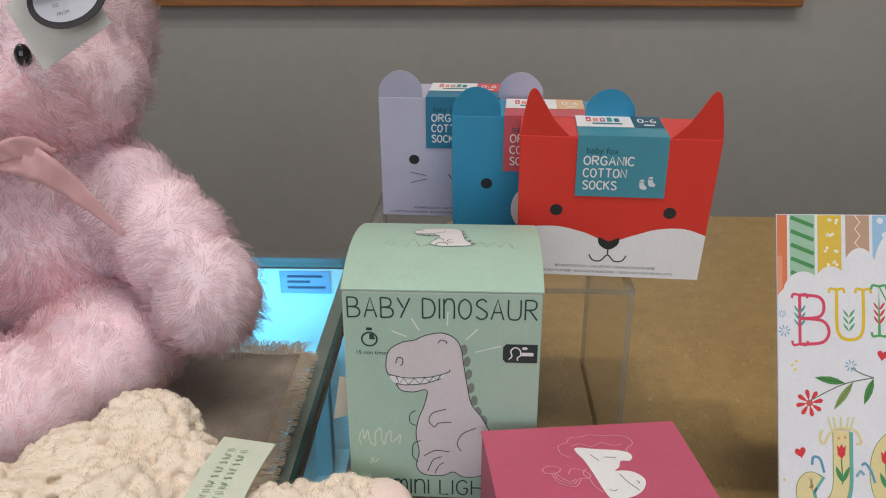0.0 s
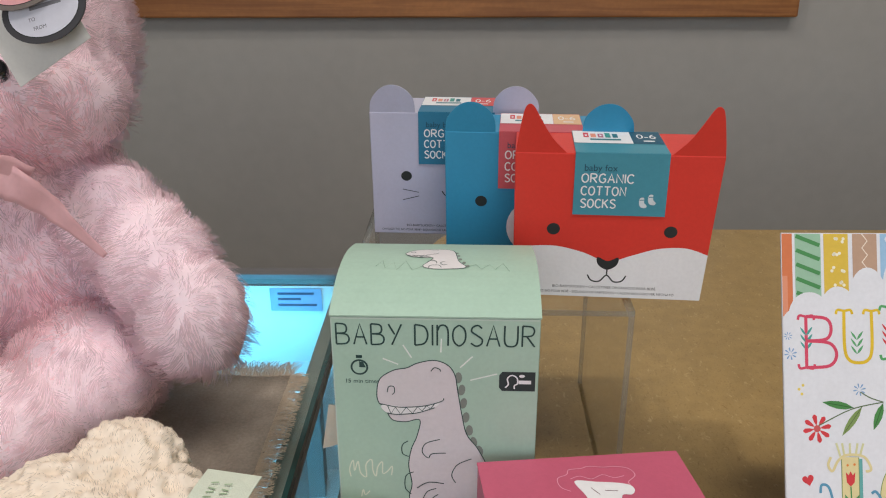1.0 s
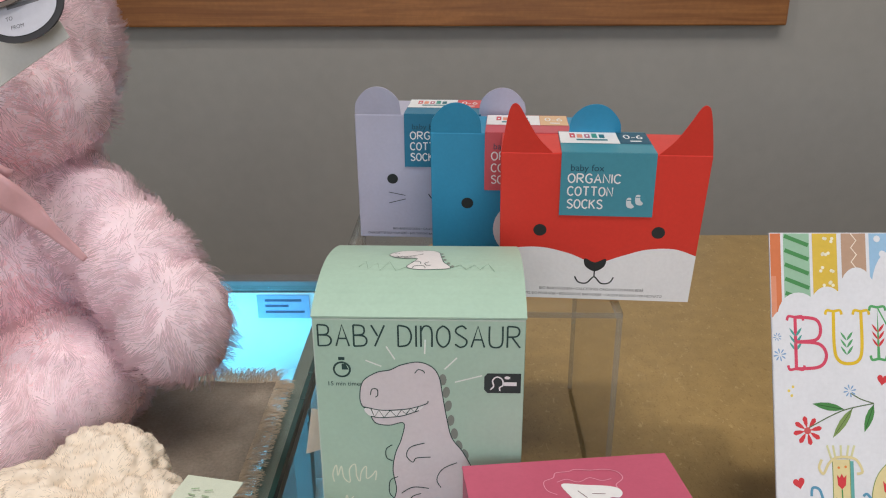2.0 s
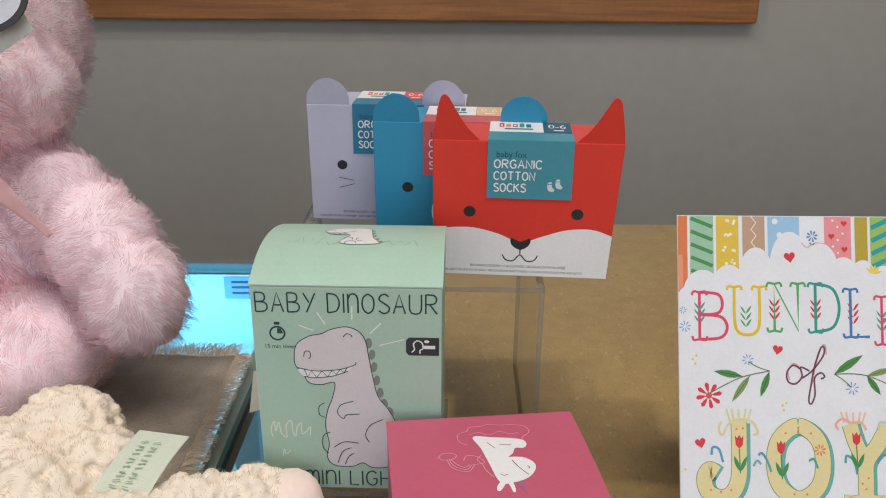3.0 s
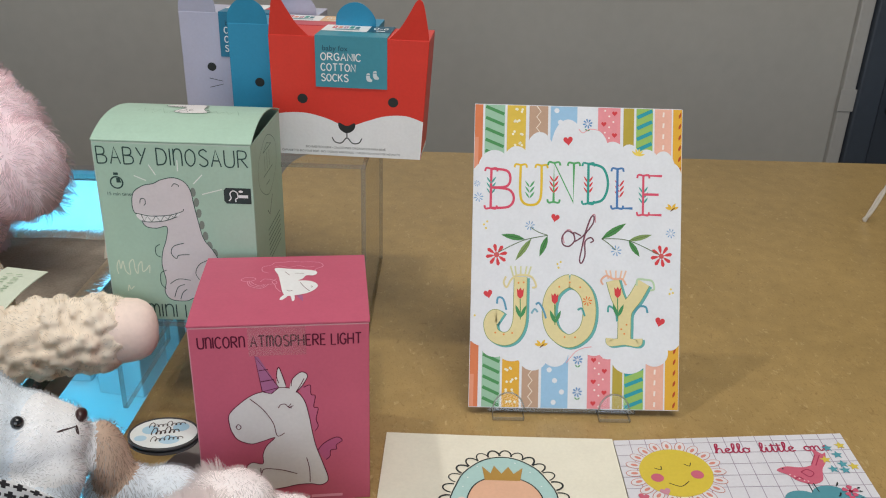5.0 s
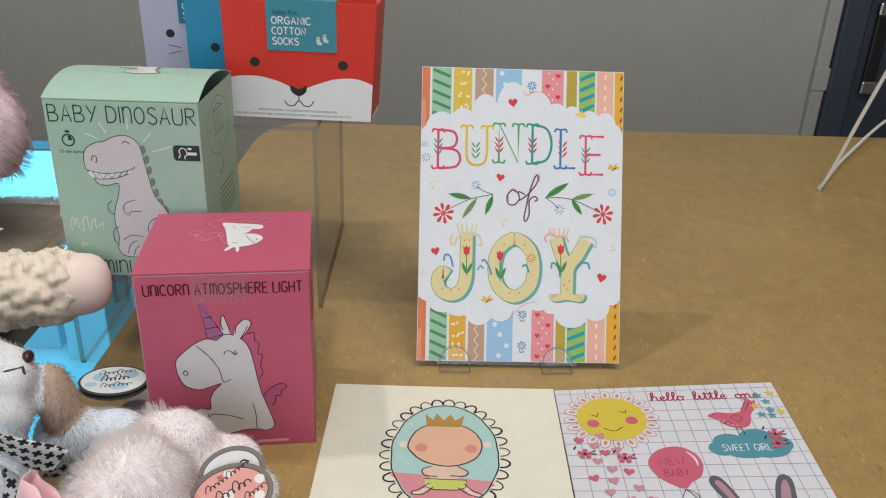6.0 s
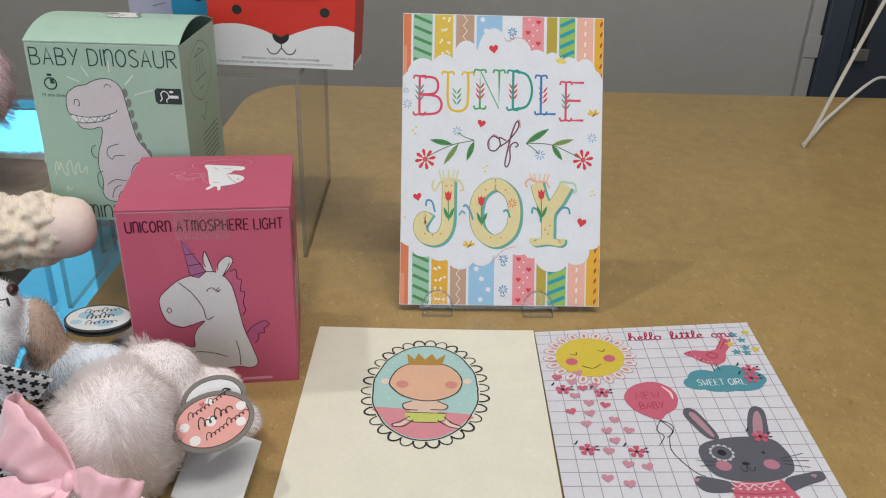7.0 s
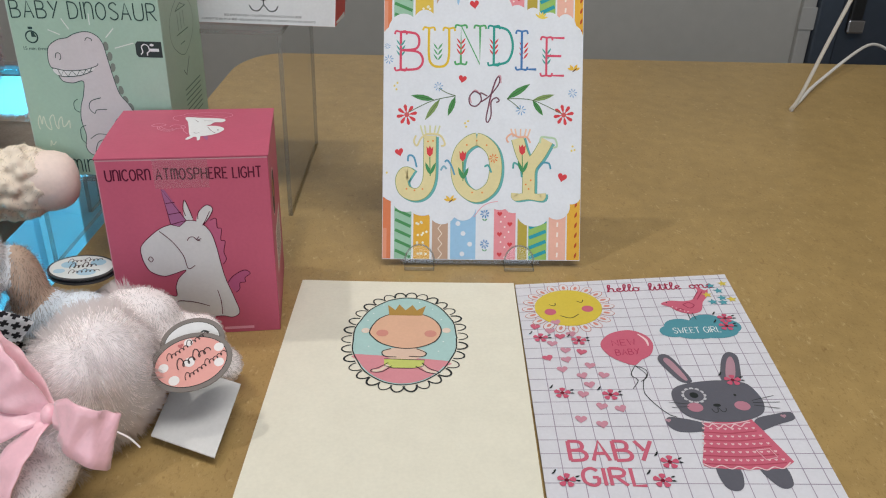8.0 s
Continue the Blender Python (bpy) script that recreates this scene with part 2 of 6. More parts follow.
def mdf():
    """Fibreboard: soft brown blotches, pale and dark fibre flecks, dull polish."""
    m = mat("mdf_board", (0.375, 0.255, 0.098), 0.36, 0.16, 7, 0.10, 700)
    nt = m.node_tree
    p = nt.nodes["Principled BSDF"]
    old = p.inputs["Base Color"].links[0].from_socket
    tc = nt.nodes.new("ShaderNodeTexCoord")
    for sc, lo, hi, fac, colour in ((300, 0.62, 0.72, 0.55, (0.58, 0.44, 0.23)), (230, 0.63, 0.74, 0.52, (0.20, 0.11, 0.035)), (700, 0.55, 0.70, 0.45, (0.20, 0.12, 0.04))):
        mp = nt.nodes.new("ShaderNodeMapping")
        mp.inputs["Rotation"].default_value = (0, 0, sc * 0.37)
        mp.inputs["Scale"].default_value = (1.0, 0.55, 1.0)
        mp.inputs["Location"].default_value = (sc, 2.0, 0)
        nz = nt.nodes.new("ShaderNodeTexNoise")
        nz.inputs["Scale"].default_value, nz.inputs["Detail"].default_value, nz.inputs["Distortion"].default_value = sc, 3, 1.2
        mr = nt.nodes.new("ShaderNodeMapRange")
        mr.inputs["From Min"].default_value, mr.inputs["From Max"].default_value, mr.inputs["To Max"].default_value = lo, hi, fac
        mx = nt.nodes.new("ShaderNodeMix")
        mx.data_type = "RGBA"
        mx.inputs[7].default_value = (*colour, 1)
        nt.links.new(tc.outputs["Object"], mp.inputs["Vector"])
        nt.links.new(mp.outputs[0], nz.inputs["Vector"])
        nt.links.new(nz.outputs["Fac"], mr.inputs["Value"])
        nt.links.new(mr.outputs[0], mx.inputs[0])
        nt.links.new(old, mx.inputs[6])
        nt.links.new(mx.outputs[2], p.inputs["Base Color"])
        old = mx.outputs[2]
    return m


M_MDF = mdf()
table = thing("table", pose(0, 0, 0), "brown fibreboard table top with rounded corners", "table")
part("tabletop", extruded([(u + (0.06 * v if u < 0.2 and v > 0 else 0.0), v) for u, v in round_rect(-0.213, 1.3, -0.75, 0.538, 0.045, 0.08)], -0.022, 0.0, lambda u, v, h: (u, v, h)), M_MDF, table)
for lx, ly in ((-0.12, -0.65), (1.2, -0.65), (-0.12, 0.43), (1.2, 0.43)):
    part("leg", boxed(lx - 0.025, lx + 0.025, ly - 0.025, ly + 0.025, Z0, -0.022, bevel=0.003), M_ALU, table)

# ---- the glass showcase beside the table ----
CT, CX, CY = 0.03, -0.245, 0.345
case = thing("showcase", pose(0, 0, 0), "glass display showcase with grey metal frame lit inside", "display case")
part("top_glass", boxed(-1.2, CX, -0.75, CY - 0.009, CT - 0.006, CT), M_GLASS, case).visible_shadow = False
part("glass_edge", boxed(CX, CX + 0.003, -0.75, CY - 0.009, CT - 0.006, CT), M_GLASSEDGE, case)
part("top_rail", boxed(CX - 0.012, CX - 0.001, -0.75, CY - 0.012, CT - 0.027, CT - 0.007, bevel=0.001), M_RAIL, case, "grey metal rail")
part("back_rail", boxed(-1.2, CX, CY - 0.008, CY + 0.006, CT - 0.006, CT + 0.004, bevel=0.001), M_ALU, case)
part("back_panel", boxed(-1.2, CX - 0.012, CY - 0.008, CY, Z0, CT - 0.007), M_WHITE, case)
part("side_glass", boxed(CX - 0.010, CX - 0.004, -0.75, CY - 0.012, Z0 + 0.1, CT - 0.028), M_GLASS, case).visible_shadow = False
part("shelf", boxed(-1.2, CX - 0.013, -0.2, CY - 0.013, -0.165, -0.16), M_WHITE, case)
part("base", boxed(-1.2, CX - 0.013, -0.75, CY - 0.013, Z0, Z0 + 0.1), M_WHITE, case)
part("front_panel", boxed(-1.2, CX - 0.013, -0.76, -0.751, Z0, CT - 0.007), M_WHITE, case)

# ---- printed art: inks laid on a face ----
from mathutils.geometry import tessellate_polygon


def pts2(text):
    return [tuple(float(c) for c in p.split(",")) for p in text.split()]


GLYPHS = {
    "A": "0,0 3,10 6,0|1.1,3.6 4.9,3.6", "B": "0,0 0,10|~0,10 4,9.6 5,7.6 4,5.6 0,5.2|~0,5.2 4.6,4.8 6,2.6 4.6,.4 0,0",
    "C": "~5.6,8.4 3.4,10 .8,8.4 0,5 .8,1.6 3.4,0 5.6,1.6", "D": "0,0 0,10|~0,10 4.4,9 6,5 4.4,1 0,0",
    "E": "4.8,10 0,10 0,0 4.8,0|0,5.2 4,5.2", "G": "~5.6,8.4 3.4,10 .8,8.4 0,5 .8,1.6 3.4,0 5.4,1.4 5.8,4.6|3.6,4.6 5.8,4.6",
    "H": "0,0 0,10|5.6,0 5.6,10|0,5 5.6,5", "I": "0,0 0,10", "J": "~5,10 5,2.6 4,.5 2,0 .2,1.4", "K": "0,0 0,10|5.4,10 0,4.6|1.8,6 5.6,0",
    "L": "0,10 0,0 4.6,0", "N": "0,0 0,10 5.6,0 5.6,10", "n": "0,0 0,10|~0,7 1.4,9.6 3.8,9.6 5,7 5,0",
    "m": "0,0 0,10|~0,7 1,9.6 2.4,9.4 3.2,7 3.2,0|~3.2,7 4.2,9.6 5.6,9.4 6.4,7 6.4,0",
    "O": "~3,10 .7,8.2 0,5 .7,1.8 3,0 5.3,1.8 6,5 5.3,8.2 3,10", "P": "0,0 0,10|~0,10 4.2,9.6 5.4,7.4 4.2,5 0,4.6",
    "R": "0,0 0,10|~0,10 4.2,9.6 5.4,7.6 4.2,5.4 0,5|2,5 5.8,0", "S": "~5.3,8.6 3.4,10 1,9 .6,7 3,5.2 5.4,3.3 5,1 2.6,0 .2,1.4",
    "T": "0,10 6,10|3,10 3,0", "U": "~0,10 0,3 .9,.6 3,0 5.1,.6 6,3 6,10", "W": "0,10 1.8,0 3.4,7 5,0 6.8,10", "Y": "0,10 2.8,5|6,10 1.4,0",
}


class Face:
    """A face to print on: u to the right and v up, 0 to 1; a bend may lay it on a curve. step lifts each layer of ink."""

    def __init__(self, parent, m, w, h, bend=None, step=0.00006):
        self.parent, self.m, self.w, self.h, self.bend, self.step = parent, m, w, h, bend, step
        self.count = 0

    def sheet(self):
        """A hair's breadth, so that no two inks lie in one plane."""
        self.count += 1
        return 0.02 * (self.count % 40)

    def place(self, x, y, k):
        z = k * self.step
        p = Vector((x, y, z)) if self.bend is None else self.bend(x, y, z)
        return self.m @ p

    def fill_m(self, name, pts, colour, k=1, label=""):
        bm = bmesh.new()
        k += self.sheet()
        vs = [bm.verts.new((x, y, 0)) for x, y in pts]
        for t in tessellate_polygon([[Vector((x, y, 0)) for x, y in pts]]):
            if len(set(t)) == 3:
                try:
                    bm.faces.new([vs[i] for i in t])
                except ValueError:
                    pass
        if self.bend is not None:
            for _ in range(3):
                long = [e for e in bm.edges if e.calc_length() > 0.004]
                if long:
                    bmesh.ops.subdivide_edges(bm, edges=long, cuts=1)
                    bmesh.ops.triangulate(bm, faces=[q for q in bm.faces if len(q.verts) > 3])
        for vt in bm.verts:
            vt.co = self.place(vt.co.x, vt.co.y, k)
        return part(name, bm, paper(colour), self.parent, label)

    def fill(self, name, text, colour, k=1, smooth=True, n=5, label=""):
        pts = pts2(text) if isinstance(text, str) else text
        pts = [(u * self.w, v * self.h) for u, v in pts]
        if smooth:
            pts = [(p.x, p.y) for p in spline([(x, y, 0) for x, y in pts], n, True)]
        return self.fill_m(name, pts, colour, k, label)

    def rect(self, name, u0, v0, u1, v1, colour, k=1, label=""):
        return self.fill_m(name, [(u0 * self.w, v0 * self.h), (u1 * self.w, v0 * self.h), (u1 * self.w, v1 * self.h), (u0 * self.w, v1 * self.h)], colour, k, label)

    def ellipse(self, name, u, v, rx, ry, colour, k=1, turn=0, n=24, label=""):
        """An ellipse with half axes in metres."""
        c, s = math.cos(radians(turn)), math.sin(radians(turn))
        pts = []
        for i in range(n):
            a, b = rx * math.cos(2 * math.pi * i / n), ry * math.sin(2 * math.pi * i / n)
            pts.append((u * self.w + a * c - b * s, v * self.h + a * s + b * c))
        return self.fill_m(name, pts, colour, k, label)

    def ribbon(self, bm, pts, width, k, taper=False):
        pts = [Vector((x, y, 0)) for x, y in pts]
        k += self.sheet()
        prev = None
        for i, p in enumerate(pts):
            d = pts[min(i + 1, len(pts) - 1)] - pts[max(i - 1, 0)]
            d = d.normalized() if d.length else Vector((1, 0, 0))
            s = width / 2 * (math.sin(math.pi * (0.12 + 0.76 * i / max(1, len(pts) - 1))) if taper else 1)
            a, b = p + Vector((-d.y, d.x, 0)) * s, p - Vector((-d.y, d.x, 0)) * s
            pair = (bm.verts.new(self.place(a.x, a.y, k)), bm.verts.new(self.place(b.x, b.y, k)))
            if prev:
                bm.faces.new((prev[0], prev[1], pair[1], pair[0]))
            prev = pair

    def stroke(self, name, text, width, colour, k=2, smooth=True, taper=False, n=6, closed=False, label=""):
        """One or several brush strokes (parted by |), width in metres."""
        for piece in text.split("|"):
            bm = bmesh.new()
            pts = [(u * self.w, v * self.h) for u, v in pts2(piece)]
            if smooth and len(pts) > 2:
                pts = [(p.x, p.y) for p in spline([(x, y, 0) for x, y in pts], n, closed)]
                if closed:
                    pts += pts[:1]
            self.ribbon(bm, pts, width, k, taper)
            ob = part(name, bm, paper(colour), self.parent, label)
        return ob

    def letters(self, name, text, u0, v0, u1, size, width, colour, k=2, slope=0.0, label="", glyphs=GLYPHS, gap=2.2):
        """Hand-drawn letters from u0 to u1 on the base line v0, size metres high; each word is one part."""
        adv, total = [], 0.0
        for ch in text:
            wide = 0 if ch == "I" else (4.0 if ch == " " else max(float(p.split(",")[0]) for p in glyphs[ch].replace("|", " ").replace("~", "").split()))
            adv.append((total, wide))
            total += wide + (gap if ch != " " else 0)
        total -= gap
        sx, span = (u1 - u0) * self.w / total, total
        bm = None
        for i, ch in enumerate(text + " "):
            if ch == " ":
                if bm:
                    part(name, bm, paper(colour), self.parent, label)
                bm = None
                continue
            bm = bm or bmesh.new()
            for piece in glyphs[ch].split("|"):
                pts = [(u0 * self.w + (adv[i][0] + x) * sx, v0 * self.h + y * size / 10 + slope * (adv[i][0] + x) * sx) for x, y in pts2(piece.strip("~"))]
                if piece[0] == "~":
                    pts = [(p.x, p.y) for p in spline([(x, y, 0) for x, y in pts], 6)]
                self.ribbon(bm, pts, width, k)

    def type(self, name, text, u, v, size, colour, k=2, align="LEFT", stretch=1.0, turn=0.0, label=""):
        """Type in the built-in font; size is the height of a capital in metres."""
        cu = bpy.data.curves.new("type", "FONT")
        cu.body, cu.align_x, cu.size, cu.resolution_u = text, align, size / 0.7, 3
        tmp = bpy.data.objects.new("type", cu)
        scene.collection.objects.link(tmp)
        dg = bpy.context.evaluated_depsgraph_get()
        me = bpy.data.meshes.new_from_object(tmp.evaluated_get(dg))
        bpy.data.objects.remove(tmp)
        c, s = math.cos(radians(turn)), math.sin(radians(turn))
        for vt in me.vertices:
            x, y = vt.co.x * stretch, vt.co.y
            vt.co = self.place(u * self.w + x * c - y * s, v * self.h + x * s + y * c, k)
        me.materials.clear()
        me.materials.append(paper(colour))
        me.name = name
        ob = new(name, me)
        ob.parent = self.parent
        return tagged(ob, label)

    def heart(self, name, u, v, r, colour, k=2, turn=0):
        c, s = math.cos(radians(turn)), math.sin(radians(turn))
        pts = []
        for i in range(24):
            t = 2 * math.pi * i / 24
            x, y = r * math.sin(t) ** 3, r * (13 * math.cos(t) - 5 * math.cos(2 * t) - 2 * math.cos(3 * t) - math.cos(4 * t)) / 15
            pts.append((u * self.w + x * c - y * s, v * self.h + x * s + y * c))
        return self.fill_m(name, pts, colour, k)

    def flower(self, name, u, v, r, colour, n=8, k=2, centre=None, wide=0.22):
        bm = bmesh.new()
        for i in range(n):
            a = 2 * math.pi * i / n + 0.2
            d, q = Vector((math.cos(a), math.sin(a))), Vector((-math.sin(a), math.cos(a)))
            ring = []
            for f, wd in ((0.18, 0.0), (0.5, 0.7), (0.85, 1.0), (1.0, 0.3), (1.0, -0.3), (0.85, -1.0), (0.5, -0.7)):
                p = Vector((u * self.w, v * self.h)) + d * r * f + q * r * wide * wd
                ring.append(bm.verts.new(self.place(p.x, p.y, k)))
            bm.faces.new(ring)
        ob = part(name, bm, paper(colour), self.parent)
        if centre:
            self.ellipse("flower_centre", u, v, r * 0.25, r * 0.25, centre, k + 1, n=10)
        return ob

    def leaf(self, name, u, v, length, wide, turn, colour, k=2):
        c, s = math.cos(radians(turn)), math.sin(radians(turn))
        pts = []
        for f, q in ((0, 0), (0.25, 0.8), (0.5, 1), (0.75, 0.7), (1, 0), (0.75, -0.7), (0.5, -1), (0.25, -0.8)):
            x, y = f * length, q * wide / 2
            pts.append((u * self.w + x * c - y * s, v * self.h + x * s + y * c))
        return self.fill_m(name, pts, colour, k)

    def dots(self, name, spots, r, colour, k=2, rx=1.0):
        for u, v in spots:
            bm = bmesh.new()
            bm.faces.new([bm.verts.new(self.place(u * self.w + rx * r * math.cos(2 * math.pi * i / 8), v * self.h + r * math.sin(2 * math.pi * i / 8), k)) for i in range(8)])
            part(name, bm, paper(colour), self.parent)


WHITE, INK = (0.78, 0.79, 0.80), (0.025, 0.03, 0.03)


# ---- lamp boxes: dinosaur and unicorn ----
def carton(name, m, w, d, h, arch, colour, label):
    """A folding carton; arch lifts the middle of its lid. Panels are sheets 0.6 mm thick."""
    ob = thing(name, m, label, "box", "lamp boxes")
    t = 0.0006
    fp = part("front_panel", boxed(0, w, 0, t, 0, h, bevel=0.0003, seg=1), paper(colour), ob)
    part("back_panel", boxed(0, w, d - t, d, 0, h), paper(colour), ob)
    part("side_panel", boxed(0, t, t, d - t, 0, h - 0.0004), paper(colour), ob)
    sp = part("side_panel", boxed(w - t, w, t, d - t, 0, h - 0.0004), paper(colour), ob)
    part("bottom", boxed(t, w - t, t, d - t, 0, t), paper(colour), ob)
    bm, rows, n = bmesh.new(), [], 14
    for i in range(n + 1):
        f = i / n
        y, z = f * d, h + arch * 4 * f * (1 - f) * (1.25 - 0.5 * f) + 0.0002
        rows.append([bm.verts.new((x, y, zz)) for x, zz in ((-0.0004, z), (w + 0.0004, z), (w + 0.0004, z + t), (-0.0004, z + t))])
    for a, b in zip(rows, rows[1:]):
        for k in range(4):
            bm.faces.new((a[k], a[(k + 1) % 4], b[(k + 1) % 4], b[k]))
    bm.faces.new(rows[0])
    bm.faces.new(rows[-1])
    lid = part("lid", bm, paper(colour), ob)
    front = Face(fp, pose(0, 0, 0, 90), w, h)
    top = Face(lid, pose(0, 0, h + t), w, d, lambda x, y, z: Vector((x, y, z + 0.0003 + arch * 4 * (y / d) * (1 - y / d) * (1.25 - 0.5 * y / d))))
    side = Face(sp, pose(w, 0, 0, 90, 0, 90), d, h)
    pale = tuple(0.7 * c + 0.2 for c in colour)
    front.rect("worn_edge", 0.002, 0.9925, 0.998, 0.999, pale, 0.5, "pale worn fold")
    front.rect("worn_edge", 0.0, 0.0, 0.006, 0.99, pale, 0.5, "pale worn fold")
    side.rect("worn_edge", 0.0, 0.0, 0.006, 0.99, pale, 0.5, "pale worn fold")
    return ob, front, top, side


MINT, ROSE = (0.395, 0.565, 0.46), (0.52, 0.108, 0.178)
SHADE_WHITE = (0.66, 0.62, 0.64)
dino, f, top, side = carton("lamp_box", pose(-0.2036, 0, 0.0602, 0, 0, -1.2), 0.083, 0.0765, 0.1045, 0.008, MINT, "mint green card box printed with a dinosaur, on acrylic riser")
DARK = (0.03, 0.07, 0.065)
f.letters("lettering", "BABY DInOSAUR", 0.025, 0.885, 0.975, 0.0092, 0.0007, DARK)
f.letters("lettering", "mInI LIGHT", 0.24, 0.02, 0.80, 0.0080, 0.0007, DARK)
f.fill("drawing", ".21,.665 .227,.733 .294,.773 .36,.785 .414,.807 .495,.82 .56,.80 .595,.756 .61,.68 .63,.577 .655,.486 .71,.42 .76,.33 .77,.22 .72,.13 .62,.115 .56,.14 .50,.12 .40,.125 .36,.17 .375,.24 .36,.33 .375,.41 .405,.475 .42,.55 .348,.54 .28,.551 .247,.608 .22,.625", SHADE_WHITE, 1, label="pale grey dinosaur shape")
f.stroke("outline", ".21,.665 .227,.733 .294,.773 .36,.785 .414,.807 .495,.82 .56,.80 .595,.756 .61,.68 .63,.577 .655,.486 .71,.42 .76,.33 .77,.22 .72,.13 .62,.115 .56,.14 .50,.12 .40,.125 .36,.17 .375,.24 .36,.33 .375,.41 .405,.475 .42,.55 .348,.54 .28,.551 .247,.608 .22,.625", 0.0004, DARK, 2, closed=True)
f.fill("teeth_band", ".234,.617 .36,.608 .45,.616 .52,.636 .495,.608 .42,.585 .36,.577 .26,.58", (0.78, 0.78, 0.78), 2.5)
f.stroke("drawn_line", ".225,.622 .30,.609 .36,.608 .45,.616 .53,.638 .54,.652|.26,.58 .30,.574 .36,.577 .42,.585 .495,.608|.262,.675 .27,.70 .295,.70 .297,.675 .285,.665|.478,.772 .495,.788 .52,.782 .525,.772|.36,.45 .33,.43 .33,.39 .36,.375|.52,.46 .45,.44 .43,.40 .46,.37 .48,.39 .55,.395|.68,.37 .61,.34 .58,.29 .60,.25|.40,.22 .46,.25 .54,.245|.42,.14 .45,.20 .50,.22|.46,.13 .48,.17 .51,.19|.385,.30 .345,.28 .34,.22 .37,.19", 0.0004, DARK, 3)
f.stroke("teeth", ".262,.613 .278,.577 .30,.609 .325,.575 .355,.608 .385,.58 .41,.611 .432,.592 .455,.617 .475,.602 .495,.628", 0.0004, DARK, 4, smooth=False)
for u, v, q in ((0.612, 0.745, 20), (0.628, 0.69, 12), (0.637, 0.63, 10), (0.65, 0.565, 14), (0.668, 0.505, 22), (0.69, 0.45, 30), (0.72, 0.41, 36)):
    f.ellipse("back_plate", u, v, 0.0015, 0.0026, (0.22, 0.25, 0.22), 0.5, q - 20, 12)
f.stroke("rays", ".245,.825 .32,.80|.345,.885 .385,.83|.53,.915 .527,.855|.68,.84 .62,.79|.80,.765 .67,.735", 0.0006, (0.72, 0.78, 0.72), 1, smooth=False)
f.stroke("grass", ".06,.27 .055,.31 .075,.35 .08,.30 .10,.345 .11,.29 .14,.27 .14,.33 .17,.355 .175,.30 .19,.275 .20,.32 .225,.345 .225,.29 .25,.30 .275,.325 .27,.28|.11,.17 .12,.205 .13,.18 .155,.20", 0.00055, (0.68, 0.74, 0.60), 1)
f.ellipse("stopwatch", 0.13, 0.785, 0.0036, 0.0036, DARK, 1)
f.ellipse("stopwatch_dial", 0.13, 0.785, 0.0028, 0.0028, MINT, 2)
f.fill("stopwatch_sector", ".13,.785 .13,.811 .15,.808 .162,.785", DARK, 3, smooth=False)
f.rect("stopwatch_knob", 0.115, 0.825, 0.145, 0.838, DARK, 1)
f.type("lettering", "15 min timer", 0.055, 0.715, 0.0019, DARK)
f.fill("badge", ".81,.76 .825,.775 .985,.775 .985,.69 .825,.69 .81,.705", (0.035, 0.05, 0.05), 1, smooth=False, label="black square maker badge")
f.stroke("badge_mark", ".84,.705 .855,.72 .85,.745 .87,.76 .895,.75 .90,.725 .885,.715 .885,.70", 0.0006, WHITE, 2)
f.rect("badge_mark", 0.905, 0.722, 0.965, 0.738, WHITE, 2)
f.ellipse("badge_mark", 0.92, 0.757, 0.0012, 0.0007, WHITE, 2, n=12)
top.fill("drawing", ".32,0.610 .37,0.690 .45,0.720 .53,0.720 .575,0.670 .59,0.570 .605,0.470 .64,0.390 .55,0.370 .47,0.370 .42,0.400 .45,0.470 .465,0.530 .40,0.530 .34,0.560", (0.74, 0.72, 0.72), 1, label="pale dinosaur shape")
top.stroke("outline", ".32,0.610 .37,0.690 .45,0.720 .53,0.720 .575,0.670 .59,0.570 .605,0.470 .64,0.390 .55,0.370 .47,0.370 .42,0.400 .45,0.470 .465,0.530 .40,0.530 .34,0.560", 0.0003, DARK, 2, closed=True)
top.stroke("drawn_line", ".335,0.575 .38,0.565 .43,0.575 .485,0.610 .492,0.630|.34,0.545 .40,0.535 .455,0.560|.36,0.575 .375,0.545 .39,0.572 .405,0.545 .42,0.574 .435,0.555|.345,0.625 .36,0.640 .37,0.625|.455,0.690 .475,0.700 .49,0.690|.44,0.460 .46,0.480 .485,0.470 .49,0.440|.53,0.470 .51,0.450 .52,0.420 .545,0.425|.45,0.380 .46,0.410 .50,0.415 .515,0.385", 0.0003, DARK, 3)
for u, v in ((0.59, 0.63), (0.60, 0.57), (0.61, 0.51), (0.63, 0.455), (0.65, 0.41)):
    top.ellipse("back_plate", u, v, 0.0008, 0.0012, (0.22, 0.25, 0.22), 0.5, n=10)
top.stroke("grass", ".18,0.390 .21,0.470 .23,0.370 .27,0.450 .29,0.350 .33,0.470 .37,0.350 .42,0.400|.64,0.390 .69,0.430 .72,0.370 .76,0.430 .79,0.370 .83,0.450 .86,0.350", 0.0003, (0.2, 0.33, 0.24), 2, smooth=False)
side.stroke("oval_mark", ".5,.62 .24,.70 .18,.79 .24,.88 .5,.95 .76,.88 .82,.79 .76,.70", 0.0004, (0.1, 0.2, 0.15), 1, closed=True)
side.stroke("house_mark", ".36,.88 .5,.91 .64,.88 .36,.88|.40,.86 .40,.77|.48,.86 .48,.77|.56,.86 .56,.77|.34,.75 .66,.75|.42,.69 .54,.69", 0.0006, (0.1, 0.2, 0.15), 1, smooth=False)
side.stroke("tick", ".42,.54 .48,.50 .60,.59", 0.0008, DARK, 1, smooth=False)
